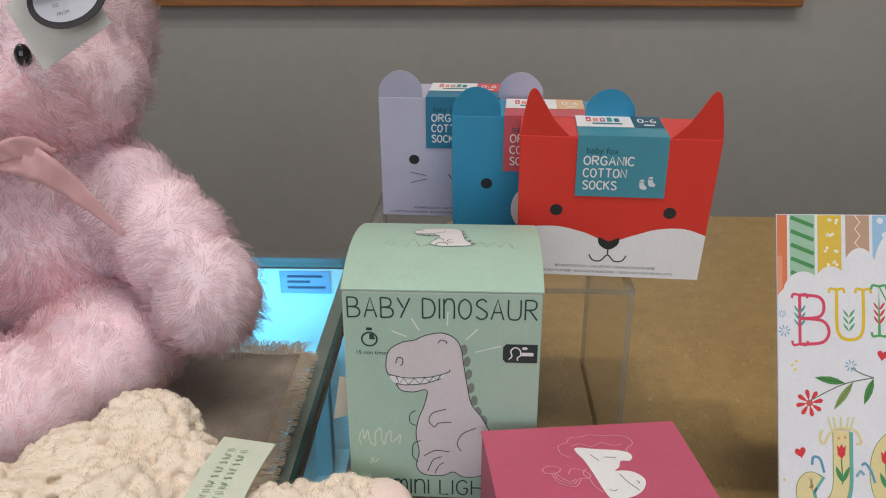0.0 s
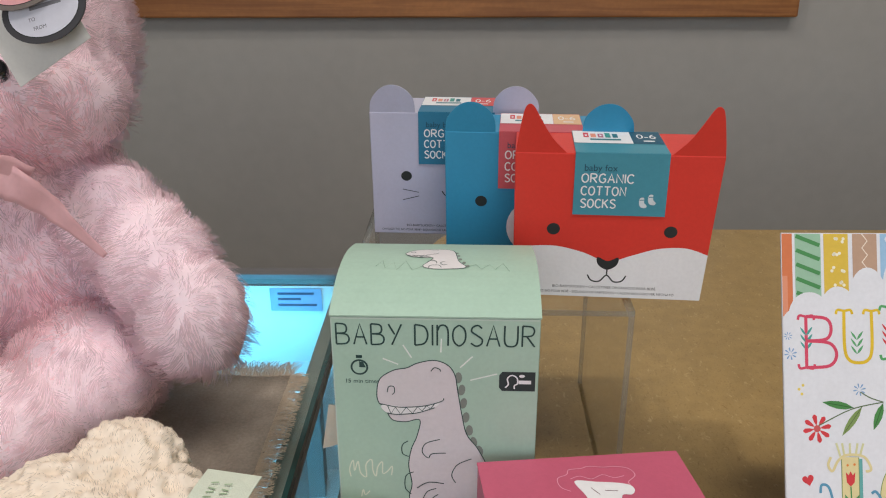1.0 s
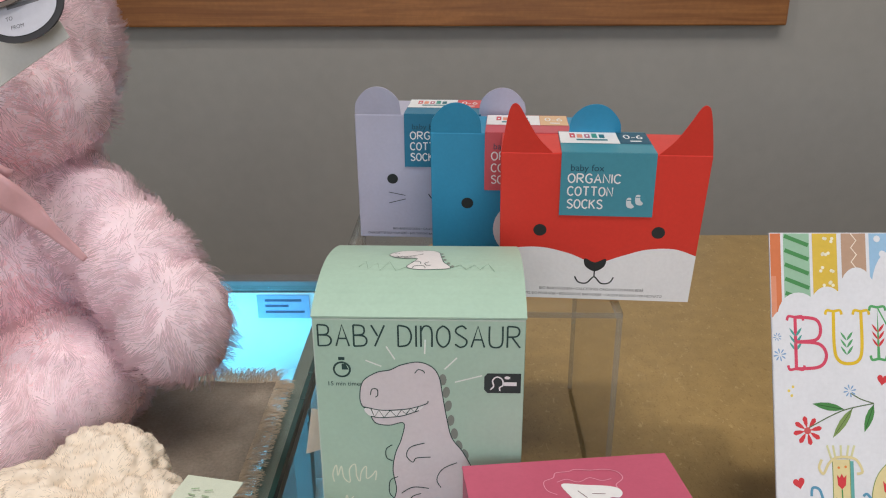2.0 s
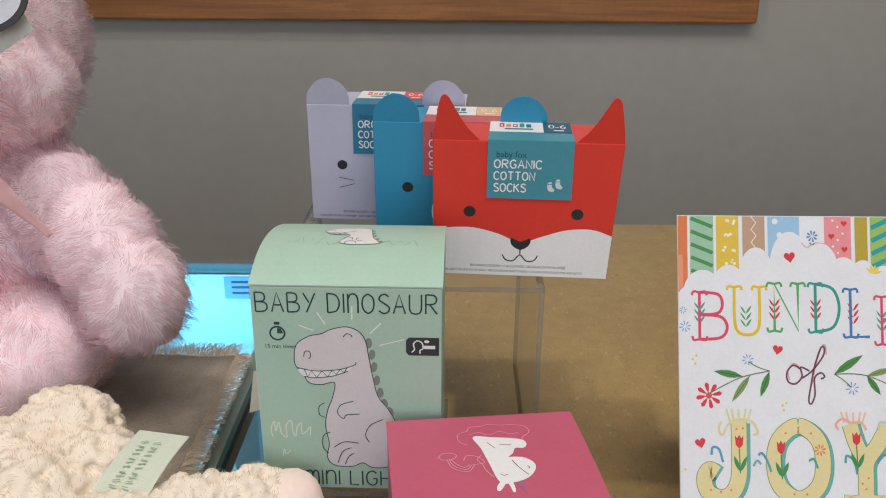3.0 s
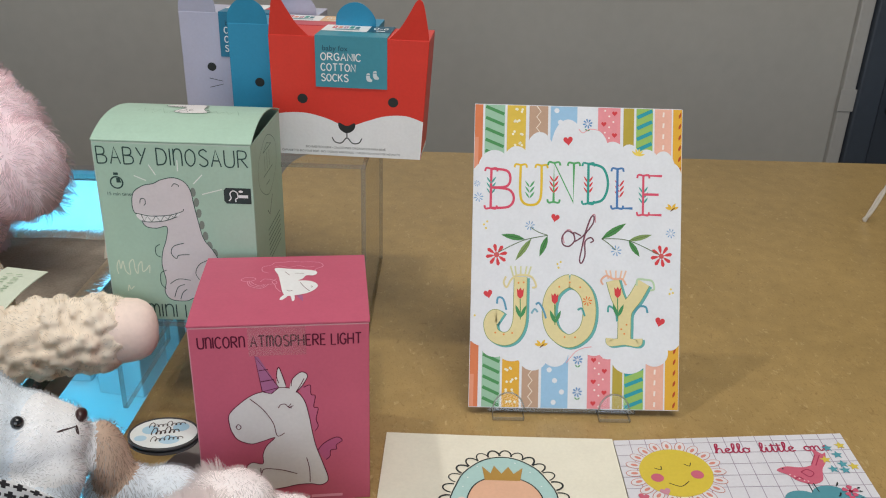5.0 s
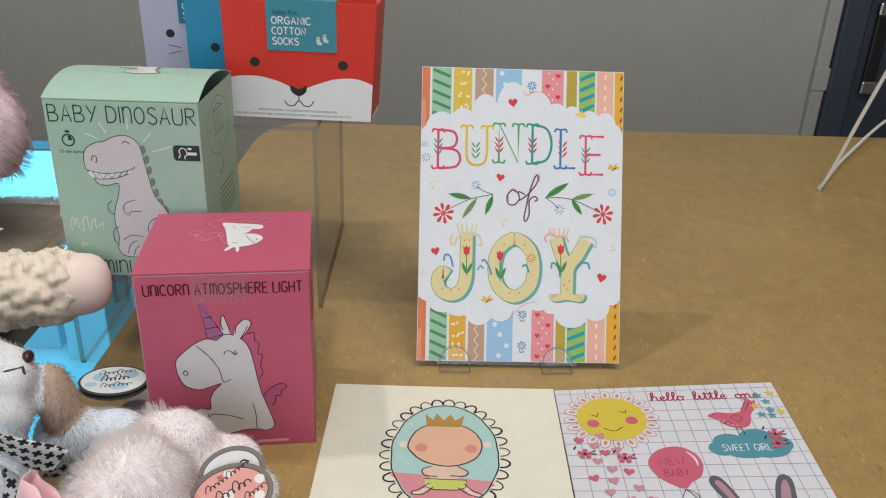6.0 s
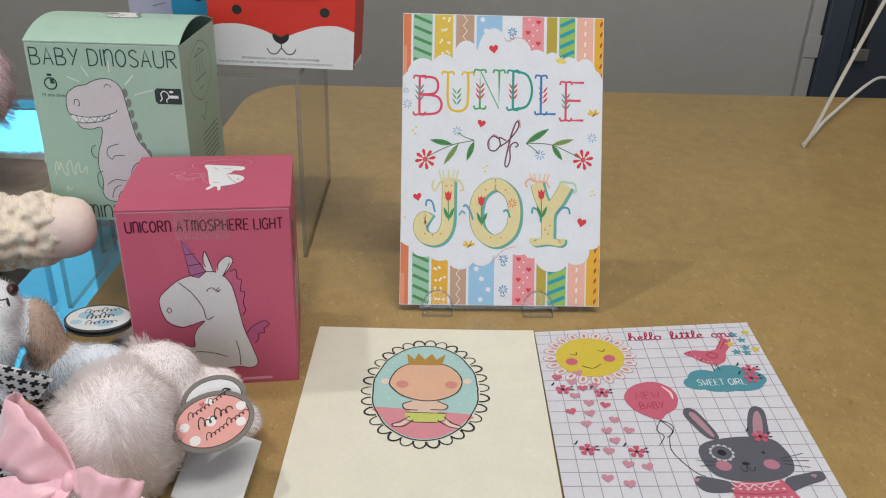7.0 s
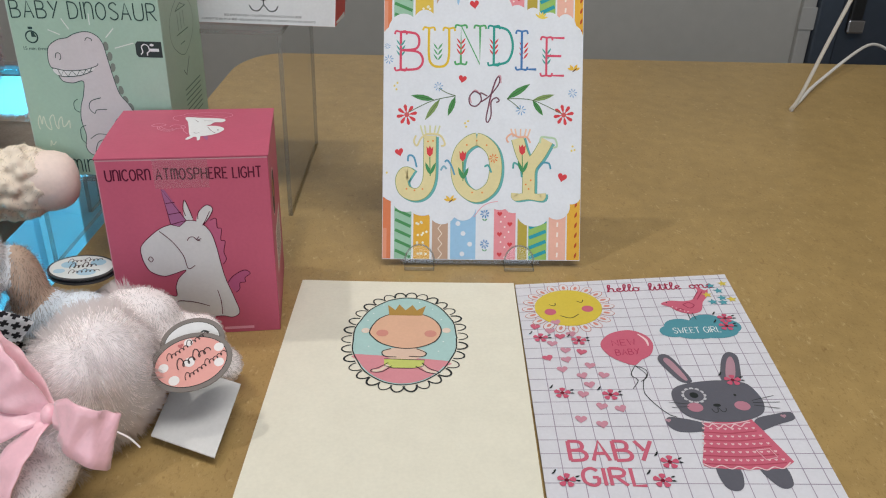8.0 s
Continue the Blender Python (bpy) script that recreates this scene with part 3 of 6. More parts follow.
for i in range(7):
    side.rect("print_line", 0.40, 0.42 - 0.03 * i, 0.85, 0.428 - 0.03 * i, (0.12, 0.22, 0.17), 1)

uni, f, top, side = carton("lamp_box", pose(-0.1364, -0.0857, 0, 0, 0, 6.4), 0.083, 0.0755, 0.1032, 0.001, ROSE, "pink card box printed with a unicorn, taped shut")
PLUM, LILAC, OFFWHITE = (0.10, 0.008, 0.03), (0.36, 0.13, 0.27), (0.66, 0.645, 0.65)
f.letters("lettering", "UnICORn ATmOSPHERE LIGHT", 0.05, 0.893, 0.955, 0.0058, 0.00075, PLUM)
f.fill("mane", ".600,.658 .658,.678 .661,.628 .685,.618 .674,.558 .699,.548 .685,.488 .696,.448 .674,.418 .658,.458 .640,.558", (0.50, 0.12, 0.22), 1)
f.fill("wing", ".69,.308 .73,.348 .80,.378 .835,.358 .80,.333 .80,.308 .765,.303 .76,.268 .735,.248", (0.44, 0.10, 0.21), 1)
f.stroke("wing_line", ".69,.308 .73,.348 .80,.378 .835,.358 .80,.333 .80,.308 .765,.303 .76,.268 .735,.248", 0.0004, PLUM, 2)
f.stroke("mane_line", ".620,.668 .658,.678 .661,.628 .685,.618 .674,.558 .699,.548 .685,.488 .696,.448 .674,.418", 0.0004, PLUM, 2)
f.fill("horn", ".355,.845 .375,.840 .48,.673 .435,.643 .385,.653", LILAC, 3, smooth=False)
f.stroke("horn_line", ".385,.653 .355,.845 .48,.673|.372,.768 .425,.773|.38,.708 .455,.718|.385,.653 .435,.640 .48,.673", 0.0004, PLUM, 4, smooth=False)
f.fill("ear", ".475,.668 .47,.738 .485,.783 .51,.718 .52,.678", OFFWHITE, 1)
f.fill("ear", ".54,.658 .56,.718 .61,.753 .645,.733 .62,.688 .575,.643", OFFWHITE, 4)
f.stroke("ear_line", ".48,.698 .47,.738 .485,.783 .51,.718 .52,.683|.55,.678 .56,.718 .61,.753 .645,.733 .62,.688 .575,.643 .60,.678 .625,.718", 0.0004, PLUM, 5)
BODY = ".185,.478 .19,.538 .26,.598 .33,.638 .41,.658 .50,.673 .57,.653 .62,.598 .645,.508 .66,.418 .68,.328 .72,.218 .745,.128 .70,.098 .64,.108 .56,.106 .48,.093 .41,.088 .355,.108 .33,.148 .275,.183 .265,.228 .30,.253 .36,.243 .365,.298 .39,.348 .44,.393 .36,.373 .30,.363 .23,.388 .20,.428"
f.fill("drawing", BODY, OFFWHITE, 2, label="white unicorn shape")
f.stroke("outline", BODY, 0.0004, PLUM, 3, closed=True)
f.stroke("drawn_line", ".31,.618 .38,.558 .435,.478 .455,.403 .50,.418|.22,.463 .235,.478 .25,.463 .235,.448 .22,.463|.47,.560 .485,.578 .51,.580 .53,.562 .548,.558|.528,.566 .545,.582|.534,.562 .556,.570|.345,.143 .36,.208 .43,.208 .50,.193 .56,.173|.62,.268 .635,.198 .635,.118|.345,.218 .345,.158", 0.0004, PLUM, 4)
f.rect("print_line", 0.64, 0.022, 0.83, 0.038, (0.75, 0.35, 0.45), 1)
part("tape", boxed(0.027, 0.0535, -0.0009, -0.00075, 0.0877, 0.1031), M_TAPE, uni, "strip of clear tape").visible_shadow = False
top.fill("drawing", ".436,.782 .54,.765 .64,.745 .69,.72 .70,.68 .677,.646 .635,.648 .615,.60 .588,.570 .625,.568 .668,.553 .700,.515 .707,.469 .68,.41 .637,.371 .58,.350 .525,.344 .50,.40 .483,.523 .462,.66", WHITE, 1, label="white unicorn shape")
top.fill("ear", ".515,.36 .495,.33 .488,.295 .505,.292 .535,.345", WHITE, 1)
top.fill("ear", ".55,.355 .556,.31 .562,.272 .575,.285 .572,.35", WHITE, 1)
top.fill("horn", ".585,.345 .625,.262 .62,.35", LILAC, 1, smooth=False)
top.stroke("drawn_line", ".60,.54 .625,.47 .66,.405|.525,.425 .54,.41 .56,.42|.50,.72 .53,.66|.56,.69 .62,.68|.665,.48 .675,.468 .668,.455", 0.0003, PLUM, 2)
top.stroke("mane_line", ".40,.70 .36,.74 .36,.81 .41,.84 .43,.88 .49,.885 .53,.90 .60,.885 .66,.885 .72,.86 .735,.80 .69,.75 .69,.72|.42,.80 .47,.82 .52,.79 .58,.82 .63,.79 .68,.80|.455,.60 .43,.56 .45,.51 .46,.46 .49,.40", 0.00035, (0.75, 0.35, 0.45), 2)
top.stroke("rainbow", ".24,.60 .26,.63 .30,.635 .33,.61 .31,.58 .26,.575 .24,.60|.36,.56 .38,.60 .42,.595 .455,.56 .455,.525 .40,.52|.28,.575 .30,.50 .37,.46 .41,.515|.29,.575 .31,.515 .365,.48 .395,.515|.30,.575 .325,.53 .36,.50 .385,.52", 0.00035, (0.75, 0.35, 0.45), 2)
side.ellipse("round_mark", 0.30, 0.72, 0.0105, 0.0135, (0.72, 0.62, 0.58), 1)
side.ellipse("round_mark", 0.30, 0.72, 0.0097, 0.0127, (0.03, 0.015, 0.02), 2)
side.ellipse("round_mark", 0.27, 0.75, 0.004, 0.005, (0.45, 0.22, 0.06), 3)
side.ellipse("round_mark", 0.36, 0.67, 0.003, 0.004, (0.25, 0.10, 0.05), 3)
side.rect("side_print", 0.25, 0.24, 0.80, 0.50, (0.72, 0.62, 0.58), 1, label="pale printed panel")
for i in range(6):
    side.rect("print_line", 0.30, 0.27 + 0.035 * i, 0.72, 0.282 + 0.035 * i, (0.1, 0.03, 0.05), 2)


# ---- sock boxes ----
def sock_box(m, colour, band, ears, tag, name_on, label):
    ob = thing("sock_box", m, label, "box", "sock boxes")
    w, d, h = 0.098, 0.042, 0.0745
    bb = boxed(0, w, 0, d, 0, h, bevel=0.0006)
    for q in bb.verts:
        q.co.x -= (0.0042 if q.co.x > w / 2 else -0.0008) * (1 - q.co.z / h)
    body = part("body", bb, paper(colour, 0.38), ob)
    t = 0.0006
    lean = pose(0, 0.0004, h - 0.001, 8)

    def ear(outline):
        pts = [(p.x, p.y) for p in spline([(x * w, y, 0) for x, y in outline], 5)]
        part("ear", extruded(pts, 0, t, lambda u, v, q: lean @ Vector((u, q, v))), paper(colour, 0.38), ob)

    if ears == "round":
        e = [(0.004, 0), (0.012, 0.008), (0.07, 0.0150), (0.14, 0.0172), (0.21, 0.0150), (0.262, 0.009), (0.272, 0)]
    else:
        e = [(0.002, 0), (0.012, 0.008), (0.036, 0.0210), (0.056, 0.0246), (0.083, 0.0238), (0.12, 0.0175), (0.18, 0.008), (0.26, 0.0)]
    ear(e)
    ear([(1 - x, y) for x, y in reversed(e)])
    f = Face(ob, pose(0, 0, 0, 90), w, h)
    lid = Face(ob, pose(0, 0, h), w, d)
    bb = bmesh.new()
    box(bb, 0.291 * w, 0.740 * w, -0.0007, -0.0001, 0.592 * h, h + 0.0006)
    box(bb, 0.291 * w, 0.740 * w, -0.0001, d, h + 0.0001, h + 0.0007)
    wrap = part("band", bb, paper(band, 0.4), ob, "printed card band")
    f.parent = lid.parent = wrap
    f.m, lid.m = f.m @ pose(0, 0, 0.0008), lid.m @ pose(0, 0, 0.0008)
    lid.rect("band_strip", 0.293, 0.40, 0.585, 0.97, WHITE, 1, "white strip with coloured maker mark")
    lid.rect("band_strip", 0.587, 0.40, 0.738, 0.97, tag, 1)
    for i, c in enumerate(((0.6, 0.06, 0.08), (0.75, 0.30, 0.2), (0.45, 0.12, 0.2), (0.05, 0.3, 0.25), (0.03, 0.16, 0.2))):
        lid.rect("maker_mark", 0.345 + 0.037 * i, 0.66, 0.372 + 0.037 * i, 0.88 if i in (0, 3) else 0.84, c, 2)
        if i in (0, 2):
            lid.rect("maker_mark", 0.353 + 0.037 * i, 0.71, 0.364 + 0.037 * i, 0.79, WHITE, 3)
    lid.rect("maker_mark", 0.375, 0.53, 0.53, 0.60, (0.05, 0.20, 0.24), 2)
    lid.type("lettering", "0-6", 0.662, 0.64, 0.0085, WHITE, 2, "CENTER", 0.62)
    lid.rect("print_line", 0.64, 0.50, 0.695, 0.55, WHITE, 2)
    f.type("lettering", name_on, 0.335, 0.890, 0.0032, (0.02, 0.08, 0.12), 1)
    for i, wd in enumerate(("ORGANIC", "COTTON", "SOCKS")):
        f.letters("lettering", wd, 0.3275, 0.813 - 0.085 * i, (0.575, 0.541, 0.495)[i], 0.0043, 0.00068, WHITE, 1)
    for dx in (0.0, 0.042):
        f.fill("sock_mark", [(u + dx, v + dx * 0.5) for u, v in pts2(".613,.715 .632,.718 .634,.685 .648,.665 .640,.650 .618,.655 .610,.680")], (0.62, 0.69, 0.72), 1, n=3)
        f.stroke("sock_stripe", f"{0.612 + dx:.3f},{0.702 + dx * 0.5:.3f} {0.634 + dx:.3f},{0.704 + dx * 0.5:.3f}", 0.0004, band, 2, smooth=False)
    f.m = f.m @ pose(0, 0, -0.0008)
    f.parent = body
    return ob, f


RED, TEAL, SEA, LAV = (0.66, 0.045, 0.03), (0.035, 0.20, 0.28), (0.035, 0.275, 0.47), (0.46, 0.46, 0.58)
fox, f = sock_box(pose(-0.1262, 0.0905, 0.1326, 0, 0, -4.5), RED, (0.06, 0.27, 0.35), "pointed", (0.02, 0.10, 0.16), "baby fox", "red sock box with pointed ears, white chin and teal band")
f.fill("chin", [(0.009, 0.003), (0.956, 0.003), (0.970, 0.33)] + [(p.x, p.y) for p in spline([(u, v, 0) for u, v in pts2(".970,.33 .86,.375 .725,.365 .605,.315 .4816,.265 .355,.325 .22,.365 .09,.36 .007,.335")], 5)][1:], WHITE, 1, smooth=False)
f.fill("nose", ".43,.295 .4816,.268 .533,.295 .528,.24 .4816,.205 .435,.24", INK, 2)
f.stroke("mouth", ".4816,.21 .4816,.17|.385,.165 .405,.125 .446,.12 .4816,.165 .517,.12 .558,.125 .578,.165", 0.0007, INK, 2)
for u in (0.202, 0.778):
    f.ellipse("eye", u, 0.485, 0.0032, 0.0030, INK, 1)
f.type("lettering", "BIO-BABYSOCKEN • CALCETINES ORGÁNICOS PARA BEBÉ", 0.21, 0.066, 0.0014, INK, 2, stretch=0.98)
f.type("lettering", "CHAUSSETTES BIO POUR BÉBÉ • BIOLOGISCHE BABYSOKJES • CALZINI BIOLOGICI PER NEONATO", 0.055, 0.028, 0.0013, INK, 2, stretch=0.93)
sf = Face(fox, pose(0.0939, 0, 0, 90, 3.2, 90), 0.042, 0.0745)
sf.rect("side_label", 0.1, 0.02, 0.9, 0.35, WHITE, 1, "white side label with bar lines")
for i in range(7):
    sf.rect("bar_line", 0.2 + 0.08 * i, 0.1, 0.24 + 0.08 * i, 0.28, INK, 2)

blue, f = sock_box(pose(-0.1605, 0.1325, 0.1322, 0, 0, -4.0), SEA, (0.55, 0.10, 0.12), "round", (0.72, 0.48, 0.28), "ba", "blue sock box with round ears and a coral band")
f.ellipse("eye", 0.20, 0.49, 0.0032, 0.0030, INK, 1)
f.ellipse("eye", 0.80, 0.49, 0.0032, 0.0030, INK, 1)
f.ellipse("muzzle", 0.5, 0.30, 0.0155, 0.0155, WHITE, 1, n=32)
f.rect("base_strip", 0.010, 0.003, 0.955, 0.10, WHITE, 1)
mouse, f = sock_box(pose(-0.2050, 0.1785, 0.1322, 0, 0, -3.5), LAV, (0.025, 0.18, 0.30), "round", (0.62, 0.09, 0.09), "baby b", "lavender sock box with round ears and a blue band")
f.ellipse("eye", 0.215, 0.49, 0.0032, 0.0030, INK, 1)
f.ellipse("eye", 0.785, 0.49, 0.0032, 0.0030, INK, 1)
f.stroke("whisker", ".19,.38 .29,.355|.19,.29 .29,.325|.81,.38 .71,.355|.81,.29 .71,.325", 0.0004, INK, 1, smooth=False)
f.stroke("mouth", ".43,.37 .45,.335 .48,.335 .50,.36 .52,.335 .55,.335 .57,.37", 0.0006, INK, 1)
f.type("lettering", "BIO-BABYSOCKEN • CALCETINES ORGÁNICOS PARA BEBÉ", 0.21, 0.066, 0.0014, INK, 2, stretch=0.98)
f.type("lettering", "CHAUSSETTES BIO POUR BÉBÉ • BIOLOGISCHE BABYSOKJES • CALZINI BIOLOGICI PER NEONATO", 0.055, 0.028, 0.0013, INK, 2, stretch=0.93)


# ---- acrylic risers ----
def acrylic(name, bm, parent):
    """Clear faces, and paler cut edges where a face is narrow."""
    bm.faces.ensure_lookup_table()
    for q in bm.faces:
        short = min(e.calc_length() for e in q.edges)
        q.material_index = 1 if short < 0.0045 else 0
    return part(name, bm, [M_ACRYL, M_ACRYL_EDGE], parent)


def riser(m, w, d, h, t, label):
    ob = thing("acrylic_riser", m, label, "display riser", "risers")
    for n, bb in (("shelf", (0, w, 0, d, h - t, h)), ("leg", (0, t, 0, d, 0, h - t)), ("leg", (w - t, w, 0, d, 0, h - t))):
        acrylic(n, boxed(*bb), ob)
    return ob


riser(pose(-0.212, 0.075, 0, 0, 0, -1), 0.1455, 0.150, 0.132, 0.003, "tall clear acrylic riser holding the sock boxes")
riser(pose(-0.2065, -0.002, 0, 0, 0, -1), 0.088, 0.082, 0.06, 0.003, "low clear acrylic riser under the mint box")

# ---- greeting cards ----
def card_sheet(name, m, w, h, colour, label, lift=None, t=0.0011):
    """A folded card of two leaves; lift raises a corner of the front leaf."""
    ob = thing(name, m, label, "greeting card", "greeting cards")
    lift = lift or (lambda x, y: 0.0)
    for nm, z0, z1, amount in (("back_leaf", 0, t * 0.42, 0.35), ("front_leaf", t * 0.58, t, 1.0)):
        bm, n, g = bmesh.new(), 10, {}
        for s, zz in ((0, z0), (1, z1)):
            for i in range(n + 1):
                for j in range(n + 1):
                    x, y = w * i / n, h * j / n
                    g[s, i, j] = bm.verts.new((x, y, zz + amount * lift(x, y)))
        for i in range(n):
            for j in range(n):
                bm.faces.new([g[1, a, b] for a, b in ((i, j), (i + 1, j), (i + 1, j + 1), (i, j + 1))])
                bm.faces.new([g[0, a, b] for a, b in ((i, j), (i, j + 1), (i + 1, j + 1), (i + 1, j))])
        for i in range(n):
            for a, b in (((i, 0), (i + 1, 0)), ((i, n), (i + 1, n)), ((0, i), (0, i + 1)), ((n, i), (n, i + 1))):
                bm.faces.new((g[0, *a], g[0, *b], g[1, *b], g[1, *a]))
        leaf = part(nm, bm, paper(colour, 0.5), ob)
    return ob, Face(leaf, pose(0, 0, t), w, h, lambda x, y, z: Vector((x, y, z + lift(x, y))))


# the card that stands on the easel
CARDWHITE = (0.69, 0.715, 0.76)
bundle, f = card_sheet("greeting_card", pose(0, 0, 0.0045, 64.6), 0.1275, 0.184, CARDWHITE, "white card with colourful stripes and lettering on acrylic easel")
ORANGE, GREEN, YELL, TAN, SKY, PINK, OLIVE, PEACH, MUST = (0.62, 0.19, 0.08), (0.07, 0.26, 0.09), (0.66, 0.47, 0.07), (0.46, 0.31, 0.22), (0.30, 0.50, 0.70), (0.72, 0.27, 0.30), (0.42, 0.33, 0.05), (0.75, 0.42, 0.33), (0.68, 0.38, 0.04)
CRIM, BLUE, CLOUD = (0.60, 0.05, 0.06), (0.08, 0.24, 0.50), CARDWHITE


def stripes(v0, v1, us, yell):
    ks = (("orange", ORANGE), ("green", (0.30, 0.50, 0.36)), ("yellow", yell), ("tan", TAN), ("blue", SKY), ("flower", CARDWHITE), ("pink", PINK), ("olive", OLIVE), ("teal", (0.28, 0.47, 0.12)), ("peach", PEACH), ("mustard", MUST))
    for (kind, colour), (a, b) in zip(ks, us):
        if kind != "flower":
            f.rect("stripe", a, v0, b, v1, colour, 1)
        m, q = (a + b) / 2, b - a
        n = 6
        ys = [v0 + (v1 - v0) * (i + 0.5) / n for i in range(n)]
        if kind == "green" or kind == "teal":
            sgn = -1 if kind == "green" else 1
            f.stroke("brush_band", "|".join(f"{a + 0.004:.4f},{y - sgn * 0.012:.4f} {b - 0.004:.4f},{y + sgn * 0.012:.4f}" for y in ys), 0.0019 if sgn < 0 else 0.0022, GREEN if kind == "green" else (0.03, 0.30, 0.36), 2, smooth=False)
        if kind == "yellow" or kind == "blue":
            r = random.Random(len(us) + int(100 * v0))
            f.dots("dot", [(a + q * (0.18 + 0.64 * r.random()), y + 0.012 * (r.random() - 0.5)) for y in ys for _ in range(4 if kind == "yellow" else 1)], 0.0008 if kind == "yellow" else 0.0016, (0.82, 0.80, 0.62) if kind == "yellow" else CARDWHITE, 2)
        if kind == "tan":
            f.stroke("zigzag", " ".join(f"{m + (0.010 if i % 2 else -0.010):.4f},{v0 + (v1 - v0) * i / 12:.4f}" for i in range(13)), 0.0005, (0.8, 0.72, 0.62), 2, smooth=False)
        if kind == "pink":
            for i, y in enumerate(ys):
                f.heart("heart", m + (0.026 if i % 2 else -0.026), y, 0.0016, CRIM, 2)
                f.dots("dot", [(m - (0.02 if i % 2 else -0.02), y + 0.008), (m, y - 0.01)], 0.0006, (0.85, 0.7, 0.68), 2)
        if kind == "flower":
            for i in (1, 4):
                f.flower("small_flower", m, ys[i], 0.0030, BLUE, 8, 2, wide=0.16)
                f.leaf("leaf", m, ys[i] - 0.025, 0.0022, 0.0008, 40, (0.07, 0.3, 0.1), 2)
                f.leaf("leaf", m, ys[i] - 0.025, 0.0022, 0.0008, 140, (0.07, 0.3, 0.1), 2)
        if kind == "peach":
            f.stroke("dashes", "|".join(f"{m:.4f},{y - 0.008:.4f} {m + 0.002:.4f},{y + 0.008:.4f}" for y in ys), 0.0011, (0.82, 0.72, 0.66), 2, smooth=False)
        if kind == "mustard":
            for y in ys:
                f.leaf("leaf", m + 0.006, y - 0.012, 0.0042, 0.0014, 70, (0.42, 0.07, 0.02), 2)
        if kind == "orange":
            f.rect("wash", a, v0, a + q * 0.5, (v0 + v1) / 2, (0.68, 0.28, 0.17), 2)


stripes(0.78, 0.998, ((0.002, 0.04), (0.05, 0.145), (0.156, 0.246), (0.262, 0.352), (0.364, 0.492), (0.5, 0.585), (0.592, 0.70), (0.715, 0.766), (0.777, 0.857), (0.866, 0.948), (0.955, 0.998)), YELL)
stripes(0.002, 0.215, ((0.002, 0.042), (0.06, 0.146), (0.156, 0.238), (0.25, 0.33), (0.342, 0.47), (0.476, 0.555), (0.562, 0.672), (0.682, 0.73), (0.737, 0.83), (0.84, 0.926), (0.933, 0.998)), MUST)
# the cloud in the middle with its scalloped rims
f.rect("cloud", 0.002, 0.215, 0.998, 0.785, CLOUD, 3)
for u, v, rx, ry in ((0.03, 0.775, 0.009, 0.0062), (0.10, 0.785, 0.010, 0.0115), (0.205, 0.80, 0.0085, 0.0115), (0.315, 0.83, 0.009, 0.015), (0.45, 0.85, 0.0105, 0.0195), (0.575, 0.835, 0.0095, 0.0165), (0.665, 0.815, 0.009, 0.013), (0.745, 0.81, 0.0075, 0.0125), (0.83, 0.80, 0.0085, 0.0115), (0.91, 0.79, 0.0075, 0.0125), (0.985, 0.775, 0.007, 0.0085), (0.26, 0.80, 0.02, 0.006), (0.62, 0.80, 0.03, 0.006)):
    f.ellipse("cloud_lobe", min(max(u, rx / f.w + 0.002), 0.998 - rx / f.w), v, rx, ry, CLOUD, 3, n=28)
for u, v, rx, ry in ((0.045, 0.225, 0.0105, 0.005), (0.12, 0.20, 0.0085, 0.0065), (0.20, 0.19, 0.009, 0.007), (0.30, 0.18, 0.0095, 0.0105), (0.405, 0.18, 0.008, 0.008), (0.50, 0.20, 0.0095, 0.005), (0.59, 0.205, 0.0075, 0.0055), (0.66, 0.20, 0.0065, 0.0065), (0.76, 0.17, 0.011, 0.0095), (0.88, 0.19, 0.0085, 0.0085), (0.955, 0.225, 0.0055, 0.005)):
    f.ellipse("cloud_lobe", min(max(u, rx / f.w + 0.002), 0.998 - rx / f.w), v, rx, ry, CLOUD, 3, n=28)
f.stroke("rim_line", ".50,.925 .52,.912 .555,.925 .61,.92|.46,.15 .50,.185 .54,.20 .58,.205", 0.0004, (0.75, 0.3, 0.32), 4)


def curly(name, ch, u0, u1, v0, v1, colour, width, k=4, feet=()):
    """A painted capital with curled ends."""
    bm = bmesh.new()
    wide = max(float(p.split(",")[0]) for p in GLYPHS[ch].replace("|", " ").replace("~", "").split())
    for piece in GLYPHS[ch].split("|"):
        pts = [((u0 + (u1 - u0) * x / wide) * f.w, (v0 + (v1 - v0) * y / 10) * f.h) for x, y in pts2(piece.strip("~"))]
        if piece[0] == "~":
            pts = [(p.x, p.y) for p in spline([(x, y, 0) for x, y in pts], 6)]
        f.ribbon(bm, pts, width, k)
    for x, y in feet:
        cx, cy = (u0 + (u1 - u0) * x / wide) * f.w, (v0 + (v1 - v0) * y / 10) * f.h
        s = 1 if y < 5 else -1
        f.ribbon(bm, [(p.x, p.y) for p in spline([(cx - 0.0038, cy + 0.0016 * s, 0), (cx - 0.0030, cy - 0.0004 * s, 0), (cx, cy, 0), (cx + 0.0030, cy - 0.0004 * s, 0), (cx + 0.0038, cy + 0.0016 * s, 0)], 5)], width * 0.8, k)
    return part(name, bm, paper(colour), f.parent, "painted letter")


